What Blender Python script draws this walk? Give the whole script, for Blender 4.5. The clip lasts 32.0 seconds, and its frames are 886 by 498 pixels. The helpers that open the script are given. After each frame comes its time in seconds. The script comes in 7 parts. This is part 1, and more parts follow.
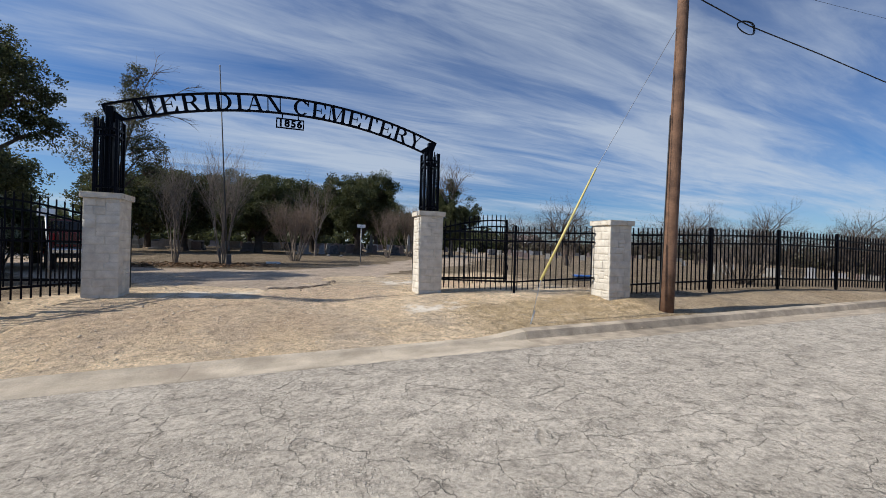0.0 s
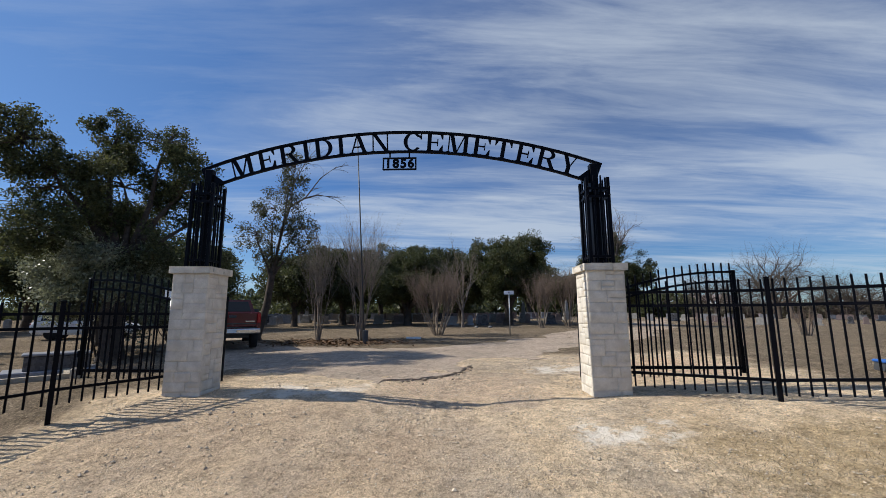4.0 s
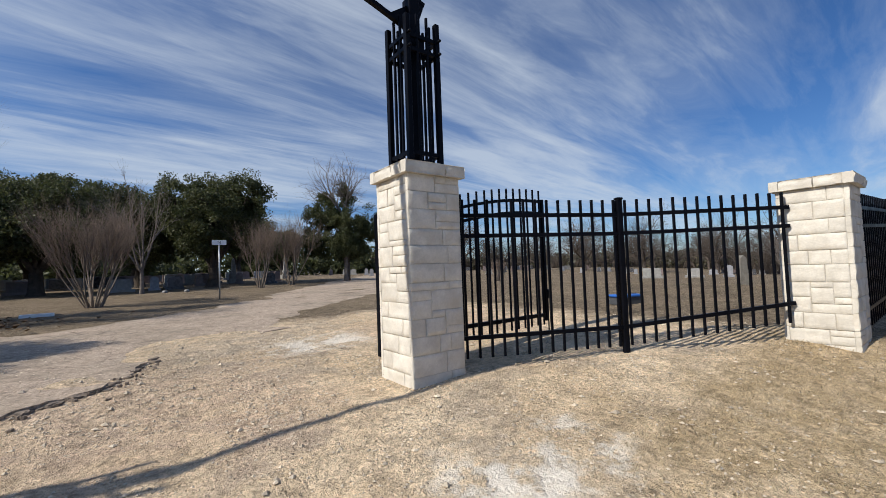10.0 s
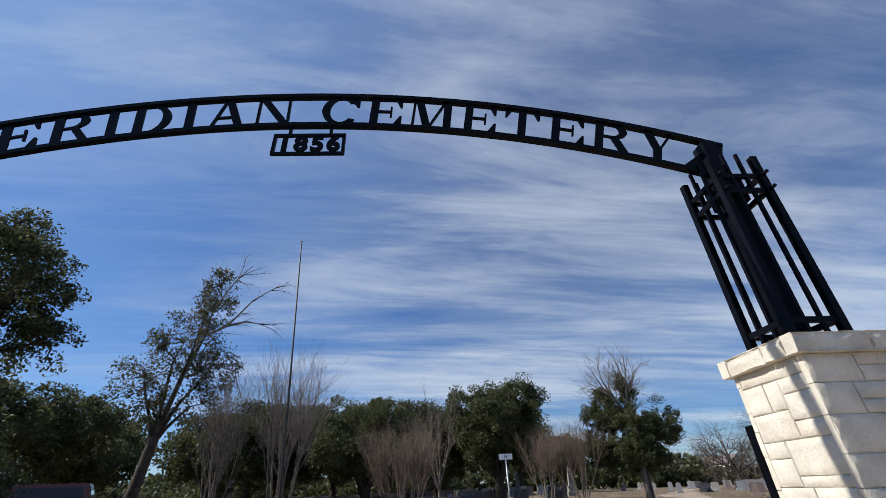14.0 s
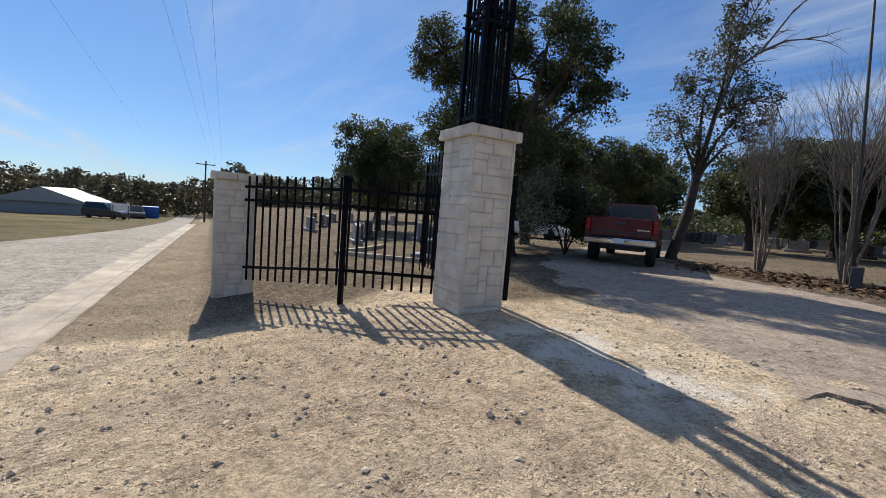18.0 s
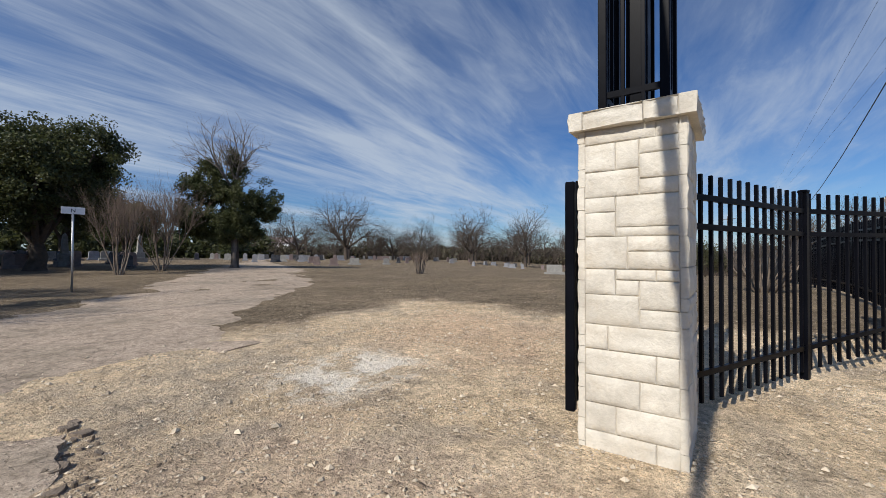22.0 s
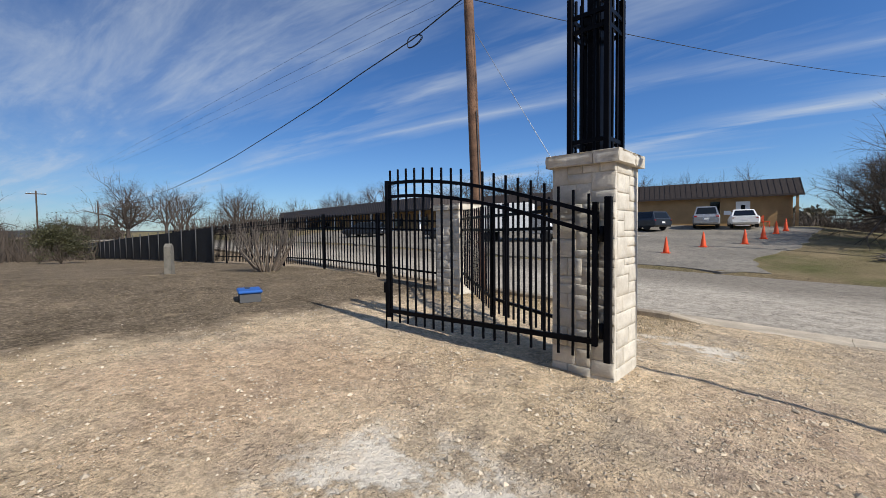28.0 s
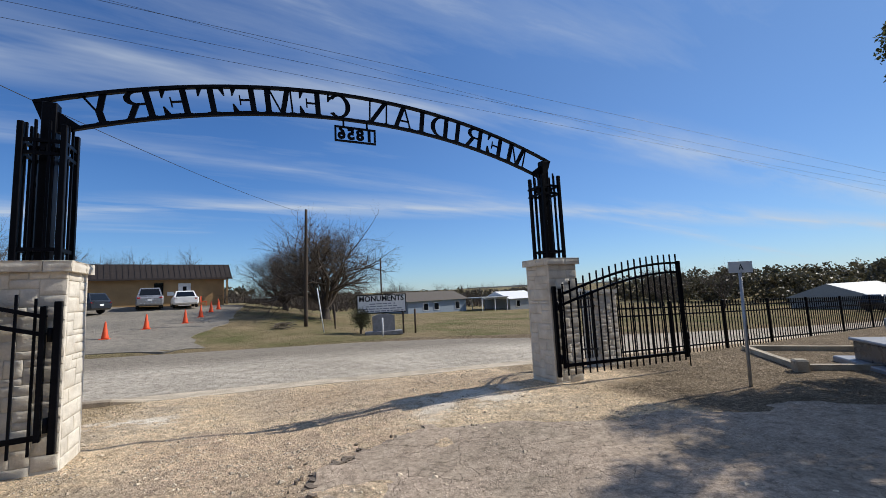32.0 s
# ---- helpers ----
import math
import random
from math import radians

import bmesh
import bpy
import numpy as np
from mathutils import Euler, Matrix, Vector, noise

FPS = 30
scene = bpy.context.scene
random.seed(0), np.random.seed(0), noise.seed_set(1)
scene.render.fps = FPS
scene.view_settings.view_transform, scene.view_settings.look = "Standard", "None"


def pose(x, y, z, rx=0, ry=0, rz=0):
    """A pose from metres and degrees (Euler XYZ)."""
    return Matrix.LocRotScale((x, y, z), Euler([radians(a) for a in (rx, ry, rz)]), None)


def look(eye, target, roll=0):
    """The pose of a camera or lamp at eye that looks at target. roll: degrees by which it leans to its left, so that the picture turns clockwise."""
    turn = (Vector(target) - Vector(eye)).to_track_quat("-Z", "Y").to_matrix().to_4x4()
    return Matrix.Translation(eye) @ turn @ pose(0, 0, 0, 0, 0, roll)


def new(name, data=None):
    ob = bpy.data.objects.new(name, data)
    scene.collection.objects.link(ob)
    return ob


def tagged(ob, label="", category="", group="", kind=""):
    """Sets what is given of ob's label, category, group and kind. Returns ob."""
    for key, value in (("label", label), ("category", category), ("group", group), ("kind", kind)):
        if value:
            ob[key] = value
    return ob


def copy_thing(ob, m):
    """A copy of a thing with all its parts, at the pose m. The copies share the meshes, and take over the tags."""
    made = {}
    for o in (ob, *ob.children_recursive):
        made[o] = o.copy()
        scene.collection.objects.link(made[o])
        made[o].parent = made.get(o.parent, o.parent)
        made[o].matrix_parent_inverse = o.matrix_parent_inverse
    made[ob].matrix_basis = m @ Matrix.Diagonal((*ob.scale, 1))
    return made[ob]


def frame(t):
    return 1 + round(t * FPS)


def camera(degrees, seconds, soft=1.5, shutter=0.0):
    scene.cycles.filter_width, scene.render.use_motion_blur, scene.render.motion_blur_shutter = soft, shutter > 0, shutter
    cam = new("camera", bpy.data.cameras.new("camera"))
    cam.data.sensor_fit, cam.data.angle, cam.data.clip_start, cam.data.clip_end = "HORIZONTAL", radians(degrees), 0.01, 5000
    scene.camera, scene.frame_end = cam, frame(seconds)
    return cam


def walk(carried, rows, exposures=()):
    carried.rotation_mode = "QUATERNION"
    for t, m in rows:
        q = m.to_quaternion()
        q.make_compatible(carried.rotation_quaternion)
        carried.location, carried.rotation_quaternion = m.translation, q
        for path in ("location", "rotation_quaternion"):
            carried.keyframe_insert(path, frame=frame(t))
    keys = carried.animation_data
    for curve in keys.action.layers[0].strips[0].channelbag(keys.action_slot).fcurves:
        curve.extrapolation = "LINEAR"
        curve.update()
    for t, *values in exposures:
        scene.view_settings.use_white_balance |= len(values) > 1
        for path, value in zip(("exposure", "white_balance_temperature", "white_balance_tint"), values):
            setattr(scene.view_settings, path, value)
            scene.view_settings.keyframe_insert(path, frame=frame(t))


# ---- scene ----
cam = camera(94.2, 32.0, soft=0.8)
PATH = [
    (0, (-0.174, -11.366, 1.239), (0.491, -9.48, 1.235), 1.6),
    (0.5, (-0.203, -10.925, 1.196), (0.273, -8.982, 1.182), 1.0),
    (1, (-0.152, -10.478, 1.237), (0.231, -8.515, 1.245), 0.1),
    (1.5, (-0.022, -9.996, 1.282), (0.295, -8.022, 1.328), -0.3),
    (2, (0.115, -9.523, 1.302), (0.38, -7.543, 1.384), -0.6),
    (2.5, (0.256, -9.017, 1.328), (0.472, -7.033, 1.454), -0.8),
    (3, (0.426, -8.535, 1.339), (0.571, -6.548, 1.516), -0.8),
    (3.5, (0.536, -8.079, 1.367), (0.584, -6.093, 1.603), -0.5),
    (4, (0.686, -7.705, 1.383), (0.626, -5.73, 1.692), -0.2),
    (4.5, (0.795, -7.375, 1.434), (0.65, -5.416, 1.813), -0.1),
    (6.5, (0.675, -6.277, 1.398), (0.461, -4.334, 1.822), -0.6),
    (7, (0.606, -6.011, 1.361), (0.471, -4.045, 1.707), -1.2),
    (7.5, (0.606, -5.65, 1.235), (0.625, -3.665, 1.478), -1.2),
    (8, (0.651, -5.246, 1.195), (0.983, -3.28, 1.35), -0.5),
    (8.5, (0.73, -4.834, 1.167), (1.377, -2.944, 1.252), -0.5),
    (9, (0.82, -4.443, 1.085), (1.689, -2.641, 1.087), -0.5),
    (9.5, (0.843, -4.014, 1.043), (1.913, -2.324, 1.068), -1.2),
    (10, (0.812, -3.615, 1.15), (2.016, -2.02, 1.24), -2.1),
    (10.5, (0.876, -3.188, 1.197), (2.151, -1.651, 1.307), -0.9),
    (11, (0.892, -2.824, 1.26), (2.211, -1.328, 1.411), -1.8),
    (11.5, (0.886, -2.576, 1.342), (2.192, -1.085, 1.617), -3.3),
    (12, (0.874, -2.561, 1.396), (2.103, -1.058, 1.879), -4.0),
    (12.5, (0.845, -2.549, 1.419), (1.948, -1.034, 2.118), -4.5),
    (13, (0.804, -2.604, 1.416), (1.684, -1.032, 2.285), -4.9),
    (13.5, (0.733, -2.587, 1.466), (1.268, -0.923, 2.438), -4.3),
    (14, (0.667, -2.598, 1.48), (0.752, -0.873, 2.49), -2.5),
    (14.5, (0.61, -2.592, 1.503), (0.269, -0.881, 2.481), -1.1),
    (16.5, (0.46, -2.625, 1.278), (-0.888, -1.171, 1.542), 5.0),
    (17, (0.381, -2.672, 1.178), (-1.141, -1.374, 1.199), 6.0),
    (17.5, (0.341, -2.722, 1.161), (-1.311, -1.601, 1.057), 5.6),
    (18, (0.333, -2.741, 1.16), (-1.4, -1.757, 0.989), 4.5),
    (18.5, (0.256, -2.797, 1.162), (-1.502, -1.876, 0.914), 2.9),
    (19, (0.074, -2.649, 1.123), (-1.6, -1.606, 0.794), 1.2),
    (19.5, (-0.091, -2.241, 1.089), (-1.439, -0.79, 0.808), 1.2),
    (20, (-0.14, -1.804, 1.144), (-0.856, 0.055, 0.967), 0.8),
    (20.5, (-0.167, -1.443, 1.172), (-0.128, 0.555, 1.077), 0.1),
    (21, (-0.079, -1.062, 1.172), (0.621, 0.811, 1.142), 1.2),
    (21.5, (0.001, -0.624, 1.219), (1.224, 0.958, 1.243), 1.3),
    (22, (0.102, -0.191, 1.271), (1.738, 0.96, 1.3), 0.2),
    (22.5, (0.268, 0.218, 1.286), (2.129, 0.949, 1.321), 0.5),
    (23, (0.38, 0.635, 1.296), (2.3, 1.192, 1.34), 0.9),
    (23.5, (0.508, 1.129, 1.297), (2.441, 1.642, 1.291), 1.1),
    (24, (0.744, 1.628, 1.29), (2.668, 2.174, 1.257), 1.2),
    (24.5, (0.841, 2.066, 1.375), (2.759, 2.63, 1.322), 0.9),
    (26.5, (1.378, 4.164, 1.384), (3.3, 3.635, 1.226), -0.2),
    (27, (1.553, 4.388, 1.453), (3.29, 3.409, 1.302), -0.2),
    (27.5, (1.622, 4.663, 1.502), (3.148, 3.375, 1.385), 0.1),
    (28, (1.585, 4.991, 1.48), (2.939, 3.522, 1.396), -0.6),
    (28.5, (1.579, 5.291, 1.517), (2.757, 3.678, 1.434), -1.6),
    (29, (1.583, 5.593, 1.528), (2.557, 3.848, 1.436), -2.2),
    (29.5, (1.456, 5.879, 1.516), (2.157, 4.008, 1.414), -2.9),
    (30, (1.418, 6.136, 1.497), (1.792, 4.174, 1.382), -3.3),
    (30.5, (1.336, 6.472, 1.519), (1.269, 4.476, 1.414), -3.9),
    (31, (1.171, 6.753, 1.595), (0.732, 4.802, 1.598), -3.4),
    (31.5, (1.137, 6.946, 1.676), (0.483, 5.062, 1.82), -3.0),
    (32, (1.181, 7.066, 1.699), (0.328, 5.27, 1.914), -2.7),
]
walk(cam, [(t, look(eye, target, roll)) for t, eye, target, roll in PATH], exposures=((0, 0.0), (4.5, 0.04), (7, 0.14), (10, 0.06), (12, 0.04), (13, 0.16), (16.5, 0.16), (18, 0.12), (19, 0.14), (20, 0.32), (20.5, 0.22), (21, 0.06), (22, -0.07), (24, -0.11), (27, -0.05), (32, -0.02)))

# ---- light ----
SUN_TO = Vector((-2.75, 0.19, 2.27)).normalized()
sun_data = bpy.data.lights.new("sun", "SUN")
sun_data.energy, sun_data.angle, sun_data.color = 4.95, radians(0.53), (1.0, 0.95, 0.87)
sun = new("sun", sun_data)
sun.matrix_world = look((0, 0, 30), Vector((0, 0, 30)) - SUN_TO)
scene.view_settings.exposure = 0.0


def nd(tree, kind, links=(), **settings):
    """A node with its settings; links: (input, socket or value)."""
    node = tree.nodes.new("ShaderNode" + kind)
    for key, value in settings.items():
        setattr_node(node, key, value)
    for key, value in links:
        if isinstance(value, bpy.types.NodeSocket):
            tree.links.new(value, node.inputs[key])
        else:
            node.inputs[key].default_value = value
    return node


def setattr_node(node, key, value):
    if key == "operation":
        node.operation = value
    elif key == "blend_type":
        node.blend_type = value
    elif key == "data_type":
        node.data_type = value
    elif key == "feature":
        node.feature = value
    elif key == "use_clamp":
        node.use_clamp = value
    elif key == "normalize":
        node.normalize = value


def mth(tree, op, a, b=0.0, clamp=False):
    return nd(tree, "Math", ((0, a), (1, b)), operation=op, use_clamp=clamp).outputs[0]


def ramp(tree, fac, stops):
    node = tree.nodes.new("ShaderNodeValToRGB")
    tree.links.new(fac, node.inputs[0])
    el = node.color_ramp.elements
    while len(el) < len(stops):
        el.new(0.5)
    for e, (p, c) in zip(el, stops):
        e.position = p
        e.color = (c, c, c, 1) if isinstance(c, (int, float)) else (*c, 1)
    return node.outputs[0]


def mixc(tree, fac, a, b, blend="MIX"):
    node = tree.nodes.new("ShaderNodeMix")
    node.data_type, node.blend_type = "RGBA", blend
    for key, value in ((0, fac), (6, a), (7, b)):
        if isinstance(value, bpy.types.NodeSocket):
            tree.links.new(value, node.inputs[key])
        else:
            node.inputs[key].default_value = (*value, 1) if isinstance(value, tuple) else value
    return node.outputs[2]


def noise_of(tree, vec, scale, detail=4.0, rough=0.55, out=0):
    return nd(tree, "TexNoise", (("Vector", vec), ("Scale", scale), ("Detail", detail), ("Roughness", rough))).outputs[out]


# sky with high streaks of cirrus
world = bpy.data.worlds.new("sky")
scene.world = world
world.use_nodes = True
wt = world.node_tree
wt.nodes.clear()
sky = wt.nodes.new("ShaderNodeTexSky")
sky.sky_type, sky.sun_disc = "NISHITA", False
sky.sun_elevation = math.asin(SUN_TO.z)
sky.sun_rotation = math.atan2(SUN_TO.x, SUN_TO.y)
sky.altitude, sky.air_density, sky.dust_density, sky.ozone_density = 300, 1.0, 0.25, 2.5
way = wt.nodes.new("ShaderNodeTexCoord").outputs["Generated"]
xyz = nd(wt, "SeparateXYZ", ((0, way),))
up = mth(wt, "MAXIMUM", xyz.outputs[2], 0.03)
lift = mth(wt, "ADD", up, 0.06)
cu, cv = mth(wt, "DIVIDE", xyz.outputs[0], lift), mth(wt, "DIVIDE", xyz.outputs[1], lift)
cv2 = mth(wt, "SUBTRACT", cv, mth(wt, "MULTIPLY", cu, 0.12))
plane = nd(wt, "CombineXYZ", ((0, mth(wt, "MULTIPLY", cu, 0.16)), (1, mth(wt, "MULTIPLY", cv2, 0.62)))).outputs[0]
warp = nd(wt, "VectorMath", ((0, plane), (1, nd(wt, "VectorMath", ((0, noise_of(wt, plane, 1.6, 3, 0.5, 1)), (1, (0.5, 0.5, 0.5))), operation="MULTIPLY").outputs[0])), operation="ADD").outputs[0]
streak = noise_of(wt, warp, 2.1, 9, 0.62)
broad = noise_of(wt, plane, 0.75, 3, 0.5)
fine = noise_of(wt, nd(wt, "VectorMath", ((0, warp), (1, (5.0, 9.0, 1.0))), operation="MULTIPLY").outputs[0], 1.7, 6, 0.6)
cover = mth(wt, "ADD", mth(wt, "ADD", mth(wt, "MULTIPLY", streak, 0.85), mth(wt, "MULTIPLY", broad, 0.55)), mth(wt, "MULTIPLY", fine, 0.16))
north = mth(wt, "SUBTRACT", mth(wt, "MULTIPLY", mth(wt, "MINIMUM", mth(wt, "MAXIMUM", cv, -1.5), 1.0), 0.085), mth(wt, "MULTIPLY", mth(wt, "MINIMUM", mth(wt, "MAXIMUM", cu, -1.0), 2.0), 0.006))
west = mth(wt, "MULTIPLY", mth(wt, "MINIMUM", mth(wt, "MAXIMUM", mth(wt, "SUBTRACT", mth(wt, "MULTIPLY", cu, -1.0), 0.5), 0.0), 2.0), 0.075)
cloud = ramp(wt, mth(wt, "SUBTRACT", mth(wt, "ADD", cover, north), west), [(0.70, 0.0), (0.82, 0.17), (0.96, 0.62), (1.0, 0.72)])
# straight high trails over the south
for slope_, at_, wide_, much in ((-0.03, -1.70, 0.085, 0.75), (-0.22, -3.66, 0.13, 0.8), (0.16, -2.62, 0.06, 0.55)):
    off_ = mth(wt, "ADD", mth(wt, "SUBTRACT", cv, mth(wt, "ADD", mth(wt, "MULTIPLY", cu, slope_), at_)), mth(wt, "MULTIPLY", mth(wt, "SUBTRACT", streak, 0.5), 0.35))
    trail = mth(wt, "MULTIPLY", ramp(wt, mth(wt, "DIVIDE", mth(wt, "ABSOLUTE", off_), wide_ * 4), [(0.0, 1.0), (0.25, 0.55), (1.0, 0.0)]), ramp(wt, noise_of(wt, plane, 2.2 + much, 5, 0.6), [(0.40, 0.0), (0.62, much)]))
    cloud = mth(wt, "MAXIMUM", cloud, trail)
low = ramp(wt, xyz.outputs[2], [(0.0, 1.0), (0.30, 0.0)])
hue = mixc(wt, 1.0, sky.outputs[0], mixc(wt, low, (0.42, 0.70, 1.06), (0.60, 0.78, 1.03)), "MULTIPLY")
side = mth(wt, "SUBTRACT", mth(wt, "MULTIPLY", mth(wt, "MAXIMUM", mth(wt, "MULTIPLY", xyz.outputs[1], -1.0), 0.0), 0.36), mth(wt, "MULTIPLY", mth(wt, "MAXIMUM", xyz.outputs[0], 0.0), 0.12))
side = mth(wt, "SUBTRACT", side, mth(wt, "MULTIPLY", mth(wt, "MAXIMUM", mth(wt, "MULTIPLY", xyz.outputs[0], -1.0), 0.0), -0.10))
side = mth(wt, "ADD", mth(wt, "ADD", side, 1.0), mth(wt, "MULTIPLY", ramp(wt, xyz.outputs[2], [(0.45, 0.0), (0.85, 1.0)]), 0.3))
hue = nd(wt, "VectorMath", ((0, hue), ("Scale", side)), operation="SCALE").outputs[0]
hue = mixc(wt, mth(wt, "MULTIPLY", mth(wt, "MAXIMUM", mth(wt, "MULTIPLY", xyz.outputs[0], -1.0), 0.0), 0.38), hue, (2.7, 4.2, 6.3))
cl = mixc(wt, cloud, hue, (6.1, 6.9, 7.9))
back = nd(wt, "Background", (("Color", cl), ("Strength", 0.092)))
wt.links.new(back.outputs[0], wt.nodes.new("ShaderNodeOutputWorld").inputs[0])


# ---- materials ----
MATS = {}


def surface(name, color, rough=0.8, metal=0.0, vary=0.25, scale=6.0, fine=60.0, bump=0.15, tint=None, spec=0.4, island=0.0, stain=None):
    """A plain painted or natural surface with stains and grain at two scales, in metres."""
    if name in MATS:
        return MATS[name]
    m = bpy.data.materials.new(name)
    m.use_nodes = True
    tr = m.node_tree
    b = tr.nodes["Principled BSDF"]
    pos = tr.nodes.new("ShaderNodeNewGeometry").outputs["Position"]
    n1, n2 = noise_of(tr, pos, scale, 5), noise_of(tr, pos, fine, 4, 0.65)
    dark = tuple(c * (1 - vary) for c in color)
    light = tuple(min(1, c * (1 + vary)) for c in (tint or color))
    col = mixc(tr, ramp(tr, n1, [(0.3, 0.0), (0.7, 1.0)]), dark, light)
    grain = ramp(tr, n2, [(0.3, 1 - vary * 0.7), (0.7, 1 + vary * 0.5)])
    col = mixc(tr, 1.0, col, grain, "MULTIPLY")
    if stain:
        col = mixc(tr, mth(tr, "MULTIPLY", ramp(tr, noise_of(tr, pos, scale * 0.45, 6, 0.7), [(0.52, 0.0), (0.66, 1.0)]), 0.6), col, stain)
    rnd = tr.nodes.new("ShaderNodeObjectInfo").outputs["Random"]
    col = mixc(tr, 1.0, col, ramp(tr, rnd, [(0.0, 1 - vary * 0.5), (1.0, 1 + vary * 0.35)]), "MULTIPLY")
    if island:
        isl = tr.nodes.new("ShaderNodeNewGeometry").outputs["Random Per Island"]
        col = mixc(tr, 1.0, col, ramp(tr, isl, [(0.0, 1 - island), (1.0, 1 + island)]), "MULTIPLY")
    tr.links.new(col, b.inputs["Base Color"])
    b.inputs["Metallic"].default_value, b.inputs["Specular IOR Level"].default_value = metal, spec
    tr.links.new(ramp(tr, n1, [(0.2, max(0.02, rough - 0.12)), (0.8, min(1, rough + 0.1))]), b.inputs["Roughness"])
    if bump:
        h = mth(tr, "ADD", mth(tr, "MULTIPLY", n1, 0.6), n2)
        bp = nd(tr, "Bump", (("Height", h), ("Strength", min(1, bump * 3)), ("Distance", bump * 0.05)))
        tr.links.new(bp.outputs[0], b.inputs["Normal"])
    MATS[name] = m
    return m


def leafy(name, color, tint, rough=0.5, through_light=0.35):
    """Foliage: colour varies leaf by leaf, some light passes through."""
    m = bpy.data.materials.new(name)
    m.use_nodes = True
    tr = m.node_tree
    b = tr.nodes["Principled BSDF"]
    isl = tr.nodes.new("ShaderNodeNewGeometry")
    n = noise_of(tr, isl.outputs["Position"], 0.9, 3)
    col = mixc(tr, ramp(tr, n, [(0.3, 0.0), (0.7, 1.0)]), color, tint)
    col = mixc(tr, 1.0, col, ramp(tr, isl.outputs["Random Per Island"], [(0, 0.55), (1, 1.45)]), "MULTIPLY")
    tr.links.new(col, b.inputs["Base Color"])
    b.inputs["Roughness"].default_value = rough
    tl = nd(tr, "BsdfTranslucent", (("Color", col),))
    mx = nd(tr, "MixShader", ((0, through_light), (1, b.outputs[0]), (2, tl.outputs[0])))
    tr.links.new(mx.outputs[0], tr.nodes["Material Output"].inputs[0])
    MATS[name] = m
    return m


def glass_mat(name, color=(0.02, 0.025, 0.03)):
    m = bpy.data.materials.new(name)
    m.use_nodes = True
    b = m.node_tree.nodes["Principled BSDF"]
    b.inputs["Base Color"].default_value = (*color, 1)
    b.inputs["Roughness"].default_value, b.inputs["Specular IOR Level"].default_value = 0.04, 0.5
    return m


STONE = surface("limestone", (0.59, 0.54, 0.455), 0.9, vary=0.11, scale=5, fine=42, bump=0.22, tint=(0.645, 0.60, 0.515), stain=(0.55, 0.475, 0.37), spec=0.2)
MORTAR = surface("mortar", (0.56, 0.51, 0.425), 0.95, vary=0.2, bump=0.3)
BLACK = surface("black_powder_coat", (0.004, 0.0045, 0.007), 0.38, vary=0.3, scale=3, bump=0.02, spec=0.06)
STEEL = surface("galvanised_steel", (0.42, 0.43, 0.44), 0.45, 0.7, vary=0.15)
WOOD = surface("weathered_pole_wood", (0.115, 0.062, 0.038), 0.85, vary=0.35, scale=3, fine=30, bump=0.35, tint=(0.16, 0.09, 0.055))
OLDWOOD = surface("old_grey_wood", (0.075, 0.055, 0.04), 0.9, vary=0.3)
CONCRETE = surface("kerb_concrete", (0.43, 0.37, 0.28), 0.9, vary=0.2, scale=2.5, fine=50, bump=0.35, stain=(0.27, 0.22, 0.16))
GRANITE = surface("grey_granite", (0.25, 0.25, 0.26), 0.5, vary=0.2, fine=140, bump=0.05)
MARBLE = surface("weathered_white_marble", (0.25, 0.24, 0.22), 0.7, vary=0.2, fine=70, bump=0.1, stain=(0.34, 0.33, 0.30))
DARKSTONE = surface("dark_granite", (0.07, 0.07, 0.075), 0.3, vary=0.25, fine=140, bump=0.03)
ROSESTONE = surface("rose_granite", (0.20, 0.15, 0.135), 0.5, vary=0.2, fine=140, bump=0.05)
BARK = surface("bark", (0.075, 0.057, 0.043), 0.95, vary=0.4, scale=5, fine=35, bump=0.7)
PALEBARK = surface("pale_smooth_bark", (0.19, 0.152, 0.118), 0.85, vary=0.3, scale=7, fine=40, bump=0.2)
GREYBARK = surface("grey_twigs", (0.17, 0.142, 0.12), 0.95, vary=0.3, bump=0.2)
TWIG = surface("red_brown_twigs", (0.165, 0.122, 0.095), 0.95, vary=0.3, bump=0.1)
OAKLEAF = leafy("evergreen_oak_leaves", (0.046, 0.058, 0.022), (0.095, 0.10, 0.038), 0.62, 0.45)
CEDARLEAF = leafy("juniper_foliage", (0.042, 0.054, 0.018), (0.092, 0.098, 0.033), 0.62)
OLIVELEAF = leafy("olive_grey_leaves", (0.055, 0.062, 0.028), (0.10, 0.092, 0.040))
GLOSSLEAF = leafy("glossy_shrub_leaves", (0.14, 0.155, 0.09), (0.28, 0.29, 0.19), 0.32, 0.4)
RED = surface("red_car_paint", (0.09, 0.0035, 0.007), 0.22, vary=0.1, bump=0, spec=0.6)
CHROME = surface("chrome", (0.62, 0.62, 0.63), 0.16, 1.0, vary=0.05, bump=0)
TYRE = surface("tyre_rubber", (0.014, 0.014, 0.014), 0.85, vary=0.2, bump=0.1)
GLASS = glass_mat("dark_window_glass", (0.008, 0.010, 0.012))
WHITE = surface("white_paint", (0.78, 0.78, 0.77), 0.45, vary=0.06, bump=0.02)
DARKPAINT = surface("dark_car_paint", (0.025, 0.03, 0.04), 0.2, vary=0.1, bump=0, spec=0.6)
SILVER = surface("silver_car_paint", (0.36, 0.37, 0.39), 0.25, 0.5, vary=0.08, bump=0)
